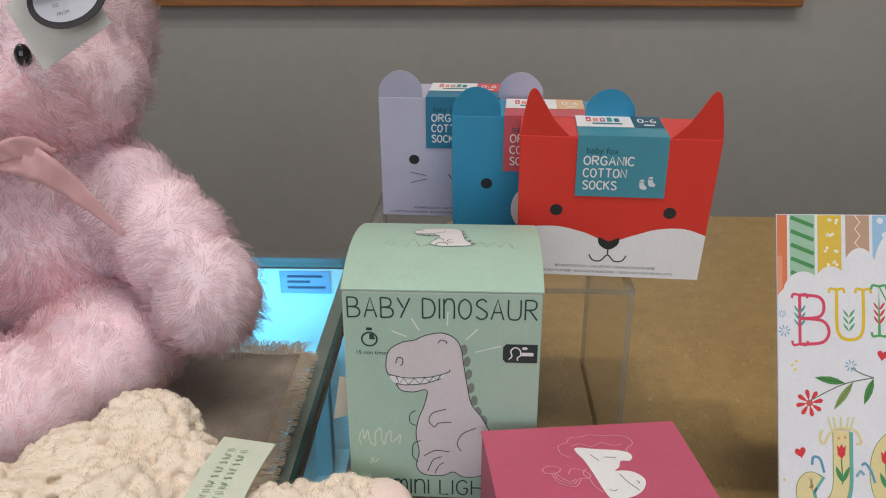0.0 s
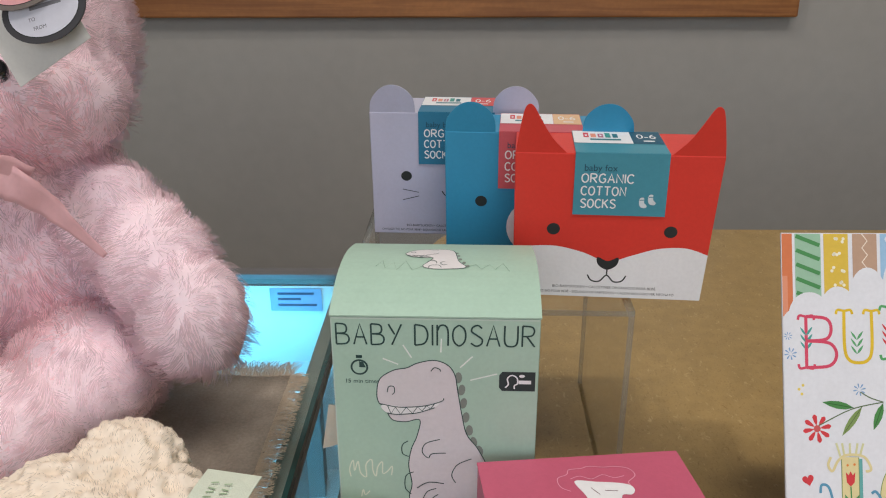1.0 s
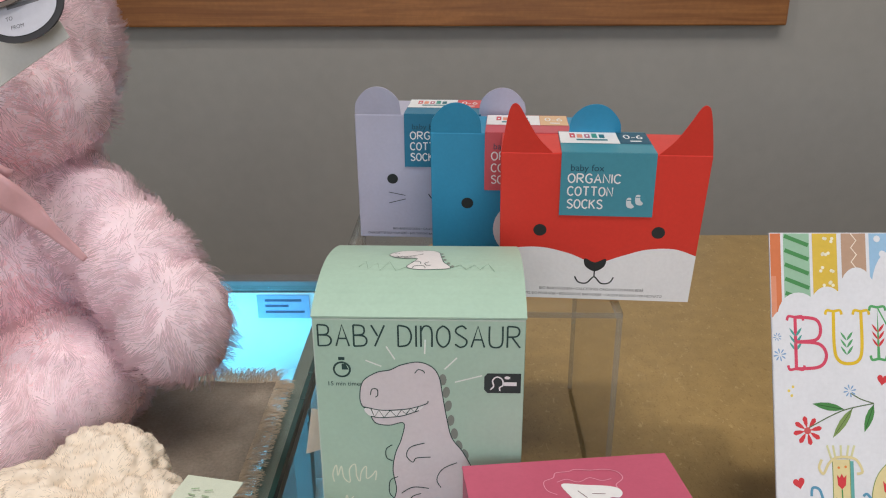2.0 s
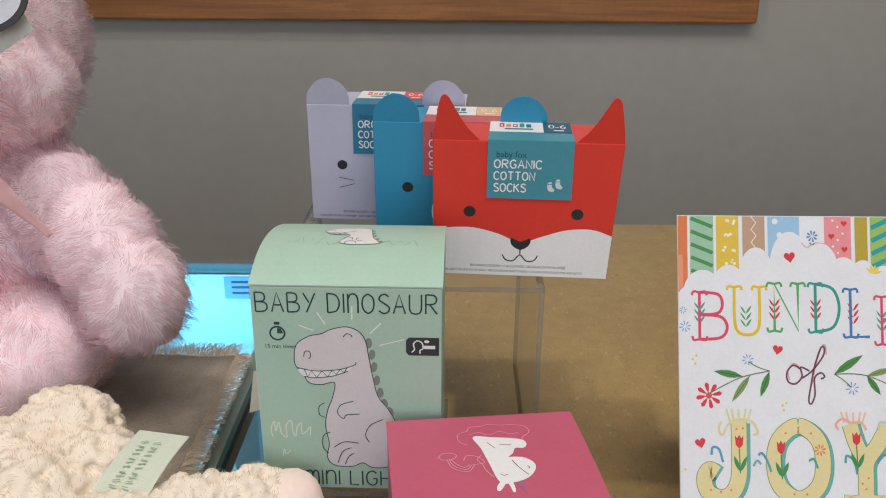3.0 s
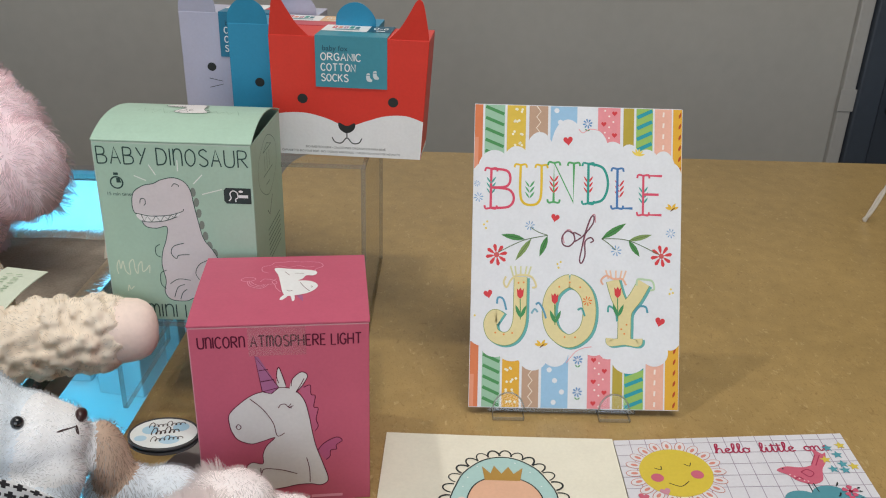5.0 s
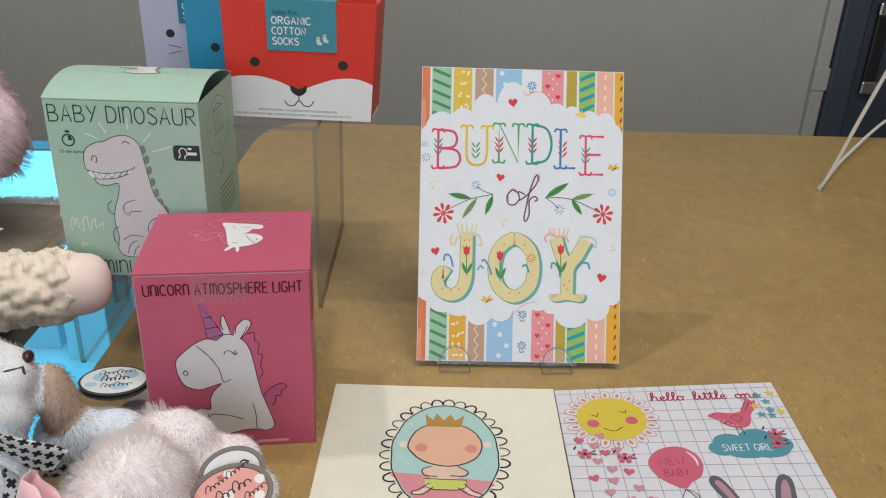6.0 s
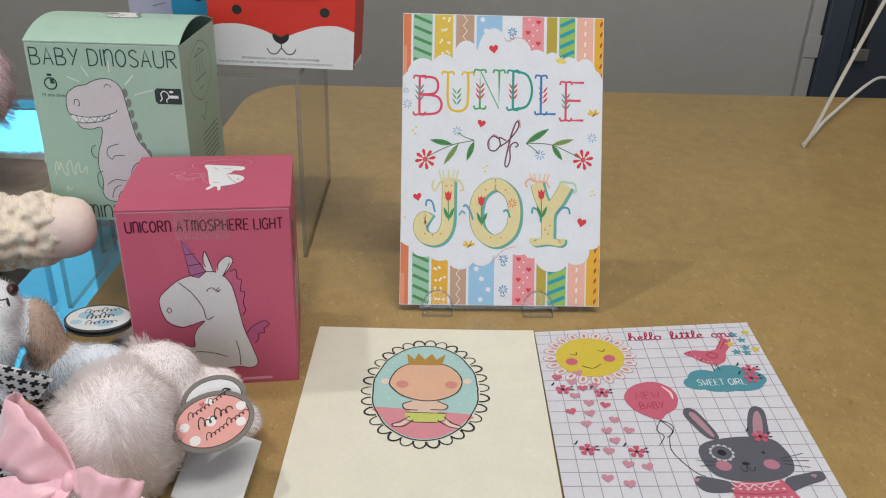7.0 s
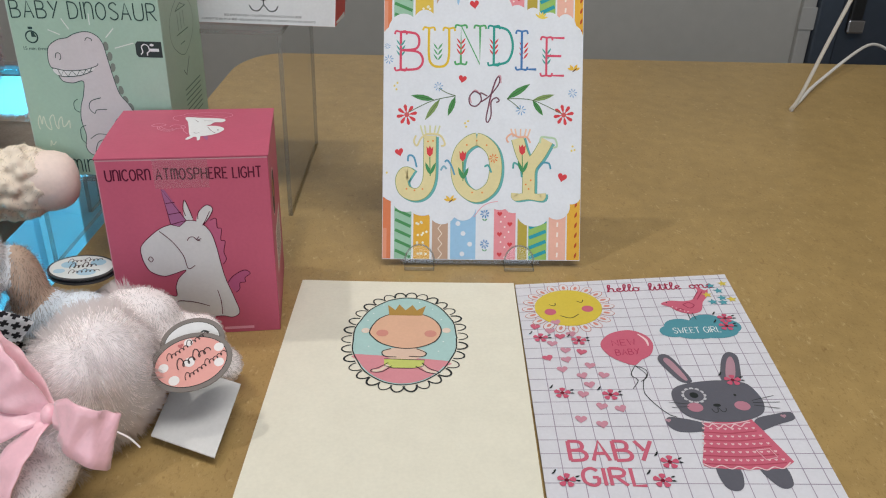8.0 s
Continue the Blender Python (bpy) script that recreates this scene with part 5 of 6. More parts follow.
for i in range(5):
    v, a, b = 0.282 - 0.027 * i, 0.602 - 0.010 * i, 0.800 + 0.013 * i
    f.stroke("dress_line", f"{a:.3f},{v - 0.013:.3f} {(a + b) / 2:.3f},{v - 0.018:.3f} {b:.3f},{v - 0.010:.3f}", 0.0007, (0.40, 0.07, 0.11), 5)
    for q in range(8 + i):
        f.heart("dress_heart", a + 0.008 + (b - a - 0.016) * q / (7 + i), v - 0.003 * math.sin(math.pi * q / (7 + i)), 0.0008, (0.74, 0.50, 0.53), 6)
f.stroke("pocket", ".765,.205 .815,.21 .83,.182 .785,.172 .765,.205", 0.0004, (0.74, 0.50, 0.53), 6, smooth=False)
f.stroke("lace", ".612,.300 .63,.288 .65,.298 .67,.284 .69,.295 .71,.284 .73,.296 .75,.288 .77,.300 .79,.302|.612,.306 .70,.297 .79,.309|.560,.160 .59,.147 .62,.155 .65,.143 .68,.151 .71,.140 .74,.149 .77,.140 .80,.150 .83,.145 .865,.165", 0.0006, (0.76, 0.55, 0.58), 5)
f.letters("lettering", "BABY", 0.103, 0.171, 0.400, 0.0128, 0.0019, PK, 3)
f.letters("lettering", "GIRL", 0.133, 0.090, 0.343, 0.0105, 0.0017, PK, 3)
r = random.Random(4)
for u, v in ((0.06, 0.745), (0.12, 0.72), (0.16, 0.69), (0.21, 0.70), (0.12, 0.655), (0.17, 0.62), (0.235, 0.61), (0.09, 0.585), (0.165, 0.575), (0.255, 0.545), (0.14, 0.53), (0.215, 0.50), (0.30, 0.50), (0.235, 0.46), (0.20, 0.42), (0.26, 0.37), (0.33, 0.36), (0.17, 0.32), (0.245, 0.30), (0.155, 0.765)):
    f.heart("heart", u, v, 0.0029, PK if r.random() < 0.3 else (0.55, 0.26, 0.33), 6, r.uniform(-20, 20))
for u, v in ((0.075, 0.685), (0.235, 0.665), (0.12, 0.425), (0.305, 0.415), (0.445, 0.165), (0.075, 0.105), (0.40, 0.105), (0.80, 0.468), (0.895, 0.755), (0.885, 0.715)):
    f.flower("print_flower", u, v, 0.0042, (0.55, 0.10, 0.17), 5, 8, (0.16, 0.01, 0.03), 0.36)
    for du, dv, a in ((0.030, 0.010, 20), (0.030, 0.0, -10), (-0.048, 0.020, 40), (-0.040, 0.025, 60)):
        f.leaf("leaf", u + du, v + dv, 0.0024, 0.0009, a, INK, 8)
for u, v, c in ((0.965, 0.945, 0), (0.905, 0.935, 1), (0.87, 0.885, 0), (0.93, 0.905, 1), (0.93, 0.865, 1), (0.97, 0.855, 0), (0.88, 0.845, 1), (0.925, 0.84, 1)):
    f.fill("star", [(u + (0.0032 if i % 2 == 0 else 0.0014) * math.sin(math.pi * i / 5) / f.w, v + (0.0032 if i % 2 == 0 else 0.0014) * math.cos(math.pi * i / 5) / f.h) for i in range(10)], ((0.62, 0.5, 0.08), (0.09, 0.31, 0.37))[c], 4, smooth=False)

# ---- soft toys ----
def union(blobs, voxel, relief=0.0, rscale=60.0, passes=4):
    """One skin round a chain of egg shapes: (centre, half axes, turns in degrees)."""
    bm = bmesh.new()
    for c, r, *turn in blobs:
        sub = 3 if max(r) > 0.009 else 1
        m = Matrix.LocRotScale(c, Euler([radians(a) for a in (turn[0] if turn else (0, 0, 0))]), r)
        bmesh.ops.create_icosphere(bm, subdivisions=sub, radius=1, matrix=m)
    me = bpy.data.meshes.new("skin")
    bm.to_mesh(me)
    bm.free()
    ob = bpy.data.objects.new("skin", me)
    scene.collection.objects.link(ob)
    q = ob.modifiers.new("skin", "REMESH")
    q.mode, q.voxel_size, q.use_smooth_shade = "VOXEL", voxel, True
    w = ob.modifiers.new("soft", "SMOOTH")
    w.factor, w.iterations = 0.5, passes
    out = bpy.data.meshes.new_from_object(ob.evaluated_get(bpy.context.evaluated_depsgraph_get()))
    bpy.data.objects.remove(ob)
    v = np.zeros(len(out.vertices) * 3)
    out.vertices.foreach_get("co", v)
    v = v.reshape(-1, 3)
    n = np.zeros(len(out.vertices) * 3)
    out.vertex_normals.foreach_get("vector", n)
    n = n.reshape(-1, 3)
    if relief:
        h = np.array([noise.noise(Vector(p) * rscale) for p in v])
        v = v + n * (relief * h)[:, None]
    out.calc_loop_triangles()
    t = np.zeros(len(out.loop_triangles) * 3, dtype=np.int64)
    out.loop_triangles.foreach_get("vertices", t)
    bpy.data.meshes.remove(out)
    return v, n, t.reshape(-1, 3)


def flow(p, scale, seed):
    """A smooth vector field."""
    r = np.random.RandomState(seed)
    out = np.zeros_like(p)
    for k in range(5):
        a, b, ph = r.normal(size=(3, 3)) * scale, r.normal(size=3), r.uniform(0, 6.28, 3)
        out += np.sin(p @ a.T + ph) * b
    return out


def furry(name, skin, mats, region, count, length, width, label, category="soft toy", group="soft toys", droop=0.4, lay=0.9, seed=1, clumps=1500, gather=0.35, bald=None, trim=None, extra=(), under=None):
    """A toy: its skin, and pile that stands out of it as fine tapered tufts; eyes, nose and hoof are parts."""
    v, n, t = skin
    r = np.random.RandomState(seed)
    a, b, c = v[t[:, 0]], v[t[:, 1]], v[t[:, 2]]
    area = np.linalg.norm(np.cross(b - a, c - a), axis=1)
    pick = r.choice(len(t), count, p=area / area.sum())
    s, q = r.random_sample(count), r.random_sample(count)
    flip = s + q > 1
    s[flip], q[flip] = 1 - s[flip], 1 - q[flip]
    root = a[pick] + (b - a)[pick] * s[:, None] + (c - a)[pick] * q[:, None]
    nn = n[t[pick, 0]] * (1 - s - q)[:, None] + n[t[pick, 1]] * s[:, None] + n[t[pick, 2]] * q[:, None]
    nn /= np.linalg.norm(nn, axis=1)[:, None] + 1e-9
    if bald is not None:
        keep = ~bald(root)
        root, nn = root[keep], nn[keep]
    count = len(root)
    comb = flow(root, 30, seed) * 0.5 + flow(root, 120, seed + 5) * 0.3 + np.array([0, 0, -droop])
    comb -= nn * (comb * nn).sum(1)[:, None]
    d = nn + lay * comb + r.normal(size=(count, 3)) * 0.16
    d /= np.linalg.norm(d, axis=1)[:, None]
    ln = length * r.uniform(0.6, 1.25, count) * (trim(root) if trim else 1.0)
    tip = root + d * ln[:, None] + np.array([0, 0, -1]) * (droop * 0.25 * ln)[:, None]
    # tips gather in locks
    seeds = r.choice(count, min(clumps, count), replace=False)
    near = np.zeros(count, dtype=np.int64)
    hub = (root[seeds] - root.mean(0)).astype(np.float32)
    far = (hub ** 2).sum(1)
    for i in range(0, count, 4000):
        near[i:i + 4000] = (far - 2 * ((root[i:i + 4000] - root.mean(0)).astype(np.float32) @ hub.T)).argmin(1)
    tip += (tip[seeds][near] - tip) * (gather * r.uniform(0.3, 1.2, count))[:, None]
    mid = root * 0.45 + tip * 0.55 + nn * (0.12 * ln)[:, None]
    side = np.cross(tip - root, nn)
    side = side / (np.linalg.norm(side, axis=1)[:, None] + 1e-9) + r.normal(size=(count, 3)) * 0.3
    side *= (width * r.uniform(0.6, 1.3, count) / 2 / (np.linalg.norm(side, axis=1) + 1e-9))[:, None]
    blades = np.stack([root - side, root + side, mid + side * 0.7, mid - side * 0.7, tip], 1).reshape(-1, 3)
    k = len(v) + 5 * np.arange(count)
    quads = np.stack([k, k + 1, k + 2, k + 3], 1)
    tris = np.stack([k + 3, k + 2, k + 4], 1)
    verts, faces = [v, blades], [*t.tolist(), *quads.tolist(), *tris.tolist()]
    rt, rf = (under or region)(v[t].mean(1)), region(root)
    rf = rf + len(mats)
    index = np.concatenate([rt, rf, rf])
    soft = nn * 0.75 + 0.25 * (tip - root) / (np.linalg.norm(tip - root, axis=1)[:, None] + 1e-9)
    normals = [n, np.repeat(soft, 5, axis=0)]
    me = bpy.data.meshes.new(name)
    me.from_pydata(np.concatenate(verts).tolist(), [], faces)
    for m in [*mats, *(PILE.get(q.name, q) for q in mats)]:
        me.materials.append(m)
    me.polygons.foreach_set("material_index", index.astype(np.int32))
    me.polygons.foreach_set("use_smooth", np.ones(len(me.polygons), dtype=bool))
    nv = np.concatenate(normals)
    nv /= np.linalg.norm(nv, axis=1)[:, None] + 1e-9
    me.normals_split_custom_set_from_vertices(nv.tolist())
    me.update()
    ob = tagged(new(name, me), label, category, group)
    for bit, ev, en, et, em in extra:
        piece = bpy.data.meshes.new(bit)
        piece.from_pydata(ev.tolist(), [], et.tolist())
        piece.polygons.foreach_set("use_smooth", np.ones(len(et), dtype=bool))
        piece.materials.append(mats[em])
        new(bit, piece).parent = ob
    return ob


def egg(c, r, turn=(0, 0, 0), sub=3):
    bm = bmesh.new()
    bmesh.ops.create_icosphere(bm, subdivisions=sub, radius=1, matrix=Matrix.LocRotScale(c, Euler([radians(a) for a in turn]), r))
    bm.normal_update()
    v, n = np.array([q.co[:] for q in bm.verts]), np.array([q.normal[:] for q in bm.verts])
    t = np.array([[q.index for q in g.verts] for g in bm.faces])
    bm.free()
    return v, n, t


def plush(name, colour, var=0.08):
    """Pile: light is thrown back and let through in equal parts."""
    m = mat(name, colour, 0.9, var, 35)
    nt = m.node_tree
    p = nt.nodes["Principled BSDF"]
    src = p.inputs["Base Color"].links[0].from_socket
    df, tl, mx = (nt.nodes.new(k) for k in ("ShaderNodeBsdfDiffuse", "ShaderNodeBsdfTranslucent", "ShaderNodeMixShader"))
    mx.inputs[0].default_value = 0.12
    for q in (df, tl):
        nt.links.new(src, q.inputs["Color"])
    nt.links.new(df.outputs[0], mx.inputs[1])
    nt.links.new(tl.outputs[0], mx.inputs[2])
    nt.links.new(mx.outputs[0], nt.nodes["Material Output"].inputs["Surface"])
    nt.nodes.remove(p)
    # the pile itself: blades stand for many finer hairs with gaps between them
    h = m.copy()
    h.name = name + "_pile"
    nh = h.node_tree
    next(q for q in nh.nodes if q.type == "MIX_SHADER").inputs[0].default_value = 0.5
    out = nh.nodes["Material Output"]
    tr, mh = nh.nodes.new("ShaderNodeBsdfTransparent"), nh.nodes.new("ShaderNodeMixShader")
    mh.inputs[0].default_value = 0.5
    nh.links.new(out.inputs["Surface"].links[0].from_socket, mh.inputs[1])
    nh.links.new(tr.outputs[0], mh.inputs[2])
    nh.links.new(mh.outputs[0], out.inputs["Surface"])
    PILE[m.name] = h
    return m


PILE = {}
P_PINK, P_ROSE, P_CREAM, P_HOOF = plush("pink_plush", (0.995, 0.81, 0.86)), plush("rose_plush", (0.96, 0.67, 0.71)), plush("cream_fleece", (0.93, 0.82, 0.685), 0.05), plush("peach_plush", (0.95, 0.79, 0.71))
P_BLUE, P_WHITE, P_TAN, P_SHELL = plush("pale_blue_plush", (0.83, 0.90, 0.97)), plush("white_plush", (0.95, 0.96, 0.98)), plush("tan_plush", (0.62, 0.47, 0.37)), plush("shell_pink_plush", (0.998, 0.935, 0.94))
M_EYE = mat("dark_glass_eye", (0.008, 0.01, 0.014), 0.08, 0, spec=0.8)
M_NOSE = mat("brown_nose", (0.035, 0.012, 0.012), 0.35, 0.1)
none = lambda p: np.zeros(len(p), dtype=np.int64)

# the big pink bear sitting on the runner
bear_skin = union([
    ((-0.418, 0.175, 0.250), (0.082, 0.072, 0.078)), ((-0.385, 0.150, 0.222), (0.052, 0.052, 0.040)), ((-0.43, 0.115, 0.215), (0.045, 0.045, 0.036)),
    ((-0.36, 0.19, 0.315), (0.028, 0.016, 0.028)), ((-0.485, 0.19, 0.315), (0.028, 0.016, 0.028)),
    ((-0.420, 0.190, 0.115), (0.076, 0.066, 0.078)), ((-0.385, 0.165, 0.172), (0.038, 0.034, 0.028)),
    ((-0.3475, 0.1420, 0.1560), (0.0300, 0.0290, 0.0300)), ((-0.3165, 0.1220, 0.1320), (0.0310, 0.0298, 0.0330)), ((-0.2955, 0.1020, 0.1125), (0.0300, 0.0300, 0.0335)), ((-0.3255, 0.1270, 0.1390), (0.0290, 0.0285, 0.0340)),
    ((-0.505, 0.155, 0.140), (0.034, 0.032, 0.045)), ((-0.365, 0.115, 0.072), (0.046, 0.055, 0.036)), ((-0.392, 0.065, 0.066), (0.044, 0.040, 0.034)), ((-0.49, 0.09, 0.07), (0.045, 0.06, 0.036)),
], 0.0032, 0.0034, 95)


def bear_region(p):
    belly = (((p - np.array([-0.405, 0.115, 0.098])) / np.array([0.042, 0.05, 0.030])) ** 2).sum(1) < 1
    cheek = (((p - np.array([-0.372, 0.11, 0.215])) / np.array([0.028, 0.04, 0.020])) ** 2).sum(1) < 1
    sole = (((p - np.array([-0.392, 0.02, 0.055])) / np.array([0.034, 0.014, 0.026])) ** 2).sum(1) < 1
    return (belly | cheek | sole).astype(np.int64)


def ragged(region, amount, seed):
    """The same regions with borders that run into one another."""
    r = np.random.RandomState(seed)
    return lambda p: region(p + r.normal(size=p.shape) * amount)


sole = lambda p: (((p - np.array([-0.392, 0.02, 0.055])) / np.array([0.032, 0.013, 0.024])) ** 2).sum(1) < 1
EYE_AT = (-0.3735, 0.1035, 0.243)
furry("teddy_bear", bear_skin, [P_PINK, P_ROSE, M_EYE], ragged(bear_region, 0.008, 2), 90000, 0.0088, 0.00044, "large fluffy pink teddy bear sitting on a linen runner", seed=3, bald=sole, clumps=6500, gather=0.84, lay=1.05,
      extra=[("eye", *egg(EYE_AT, (0.0042, 0.004, 0.0058)), 2)])

# cream lamb lying on its side beside the bear: curled fleece
def fleece(blobs, size, count, seed):
    v, n, t = union(blobs, 0.004)
    r = np.random.RandomState(seed)
    take = r.choice(len(v), min(count, len(v)), replace=False)
    more = [((v[i] + n[i] * size * r.uniform(0.25, 0.75)).tolist(), (size * r.uniform(0.6, 1.25),) * 3) for i in take]
    return union(blobs + more, 0.0013, 0.0009, 420, 1)


lamb_skin = fleece([
    ((-0.348, -0.045, 0.068), (0.036, 0.032, 0.026)), ((-0.322, -0.008, 0.074), (0.030, 0.024, 0.019)), ((-0.303, 0.018, 0.076), (0.024, 0.021, 0.020)), ((-0.278, -0.008, 0.074), (0.018, 0.018, 0.017)), ((-0.300, -0.030, 0.078), (0.022, 0.018, 0.016)),
    ((-0.33, -0.085, 0.062), (0.055, 0.035, 0.032)), ((-0.285, -0.052, 0.064), (0.030, 0.022, 0.021)), ((-0.255, -0.043, 0.065), (0.026, 0.019, 0.019)), ((-0.225, -0.033, 0.066), (0.024, 0.0185, 0.0185)), ((-0.203, -0.027, 0.066), (0.016, 0.0185, 0.0185)),
], 0.0034, 2600, 5)
hoof = egg((0, 0, 0), (1, 1, 1))
turn = np.array(Matrix.Rotation(radians(20), 3, "Z"))
bluff = hoof[0] / ((np.abs(hoof[0]) ** np.array([3.2, 2.2, 2.2])).sum(1) ** 0.36)[:, None]
hoof = ((bluff * np.array([0.0178, 0.0178, 0.0172])) @ turn.T + np.array([-0.1905, -0.0232, 0.0655]), hoof[1] @ turn.T, hoof[2])
furry("plush_lamb", lamb_skin, [P_CREAM, P_HOOF], none, 22000, 0.0019, 0.00022, "cream fleecy plush lamb lying beside the bear", droop=0.1, seed=8, clumps=7000, gather=0.6, lay=0.8, extra=[("hoof", *hoof, 1)])

# blue and white puppy in front
puppy_skin = union([
    ((-0.222, -0.135, 0.078), (0.033, 0.030, 0.030)), ((-0.198, -0.128, 0.074), (0.023, 0.020, 0.019)), ((-0.185, -0.125, 0.072), (0.0145, 0.0155, 0.0145)), ((-0.186, -0.134, 0.057), (0.0155, 0.015, 0.016)), ((-0.202, -0.142, 0.056), (0.018, 0.015, 0.016)), ((-0.245, -0.13, 0.098), (0.020, 0.016, 0.014)),
    ((-0.168, -0.113, 0.050), (0.0085, 0.012, 0.021), (0, -10, 0)), ((-0.205, -0.155, 0.035), (0.040, 0.038, 0.034)), ((-0.165, -0.112, 0.030), (0.018, 0.014, 0.016)), ((-0.146, -0.108, 0.027), (0.018, 0.013, 0.014)), ((-0.128, -0.112, 0.018), (0.013, 0.012, 0.013)),
], 0.002)


def puppy_region(p):
    ear = (((p - np.array([-0.167, -0.112, 0.049])) / np.array([0.0105, 0.0135, 0.023])) ** 2).sum(1) < 1
    muzzle = (((p - np.array([-0.188, -0.128, 0.066])) / np.array([0.020, 0.021, 0.026])) ** 2).sum(1) < 1
    out = np.where(muzzle, 1, 0)
    out[ear & ~muzzle] = 2
    return out


furry("plush_puppy", puppy_skin, [P_BLUE, P_WHITE, P_TAN, M_NOSE, M_EYE], ragged(puppy_region, 0.0016, 3), 40000, 0.0026, 0.00024, "pale blue and white plush puppy with tan ear", under=puppy_region, droop=0.4, seed=11, clumps=5000, gather=0.45, lay=1.1,
      extra=[("nose", *egg((-0.1735, -0.1212, 0.0800), (0.0026, 0.0038, 0.0029), (0, 20, 10)), 3), ("eye", *egg((-0.1905, -0.1393, 0.0886), (0.0026, 0.0026, 0.0028)), 4),
             ("mouth", *egg((-0.1755, -0.1312, 0.0799), (0.0045, 0.0007, 0.0006), (0, 13, 55)), 3), ("mouth", *egg((-0.1724, -0.1288, 0.0768), (0.0006, 0.0008, 0.0036)), 3)])

# pink rabbit lying on the table
rabbit_skin = union([
    ((-0.120, -0.158, 0.030), (0.026, 0.030, 0.030)), ((-0.126, -0.172, 0.030), (0.022, 0.026, 0.028)), ((-0.148, -0.207, 0.014), (0.032, 0.026, 0.015)),
    ((-0.113, -0.128, 0.037), (0.021, 0.014, 0.014)), ((-0.092, -0.122, 0.026), (0.020, 0.0115, 0.0115)), ((-0.098, -0.133, 0.024), (0.024, 0.0130, 0.0130)), ((-0.080, -0.132, 0.016), (0.016, 0.012, 0.0125)), ((-0.112, -0.126, 0.040), (0.019, 0.014, 0.014)),
], 0.0026, 0.0022, 110)
paws = lambda p: (p[:, 1] > -0.145) & (p[:, 0] > -0.116)
rabbit = furry("plush_rabbit", rabbit_skin, [P_SHELL, P_WHITE], none, 42000, 0.0068, 0.00024, "shell pink long-haired plush rabbit lying on the table", droop=0.3, seed=17, clumps=2600, gather=0.62, lay=1.05, trim=lambda p: np.where(paws(p), 0.3, np.where(p[:, 1] < -0.198, 0.25, 1.0)))

for pts in (((-0.1035, -0.192, 0.0245), (-0.0975, -0.195, 0.0235), (-0.0935, -0.196, 0.0195)), ((-0.107, -0.193, 0.0215), (-0.106, -0.197, 0.0185), (-0.105, -0.198, 0.0160))):
    part("whisker", tube(spline(pts, 5), 0.0004, 6), P_SHELL, rabbit, "pale thread whisker")

# ---- the linen runner on the showcase ----
M_LINEN = mat("linen_weave", (0.315, 0.268, 0.215), 0.85, 0.25, 60, 0.8, 900)
M_FRINGE = mat("linen_fringe", (0.50, 0.41, 0.30), 0.85, 0.2, 80)
runner = thing("table_runner", pose(0, 0, 0), "grey-brown linen runner with frayed edges on the showcase", "cloth")
bm, g = bmesh.new(), {}
RX0, RX1, RY0, RY1 = -0.80, -0.262, -0.55, 0.178
for i in range(41):
    for j in range(41):
        x, y = RX0 + (RX1 - RX0) * i / 40, RY0 + (RY1 - RY0) * j / 40
        z = CT + 0.0016 + 0.0005 * noise.noise(Vector((x * 30, y * 30, 0))) + 0.0003 * noise.noise(Vector((x * 120, y * 90, 3)))
        for s in (0, 1):
            g[i, j, s] = bm.verts.new((x, y, z if s else CT + 0.0003))
for i in range(40):
    for j in range(40):
        for s in (0, 1):
            bm.faces.new([g[a, b, s] for a, b in ((i, j), (i + 1, j), (i + 1, j + 1), (i, j + 1))])
for i in range(40):
    for a, b in (((i, 0), (i + 1, 0)), ((i, 40), (i + 1, 40)), ((0, i), (0, i + 1)), ((40, i), (40, i + 1))):
        bm.faces.new((g[*a, 0], g[*b, 0], g[*b, 1], g[*a, 1]))
part("cloth", bm, M_LINEN, runner, smooth=True)


def fringe(n, start, along, out, length, seed):
    """Frayed threads, laid side by side."""
    r = random.Random(seed)
    verts, faces = [], []
    along, out, up = Vector(along), Vector(out), Vector((0, 0, 1))
    for i in range(n):
        p = Vector(start) + along * (i + r.random()) / n
        sway, w, ln = r.uniform(-0.35, 0.35), r.uniform(0.00012, 0.00026), length * r.uniform(0.55, 1.15)
        lift = r.uniform(-0.0006, 0.0028)
        base = len(verts)
        side = along.normalized() * w
        for k in range(5):
            f = k / 4
            c = p + out * ln * f + along.normalized() * sway * ln * f * f + up * (lift * math.sin(math.pi * 0.7 * f))
            for q in (c - side, c + side, c + up * w):
                verts.append(q[:])
        for k in range(4):
            for m in range(3):
                a, b = base + 3 * k + m, base + 3 * k + (m + 1) % 3
                faces.append((a, b, b + 3, a + 3))
    me = bpy.data.meshes.new("fringe")
    me.from_pydata(verts, [], faces)
    me.materials.append(M_FRINGE)
    ob = new("fringe", me)
    ob.parent = runner
    return tagged(ob, "frayed linen threads", kind="stuff")


fringe(5200, (RX1 - 0.002, RY0, CT + 0.0012), (0, RY1 - RY0, 0), (1, 0, 0), 0.0125, 1)
fringe(3600, (RX0, RY1 - 0.002, CT + 0.0012), (RX1 - RX0, 0, 0), (0, 1, 0), 0.016, 2)

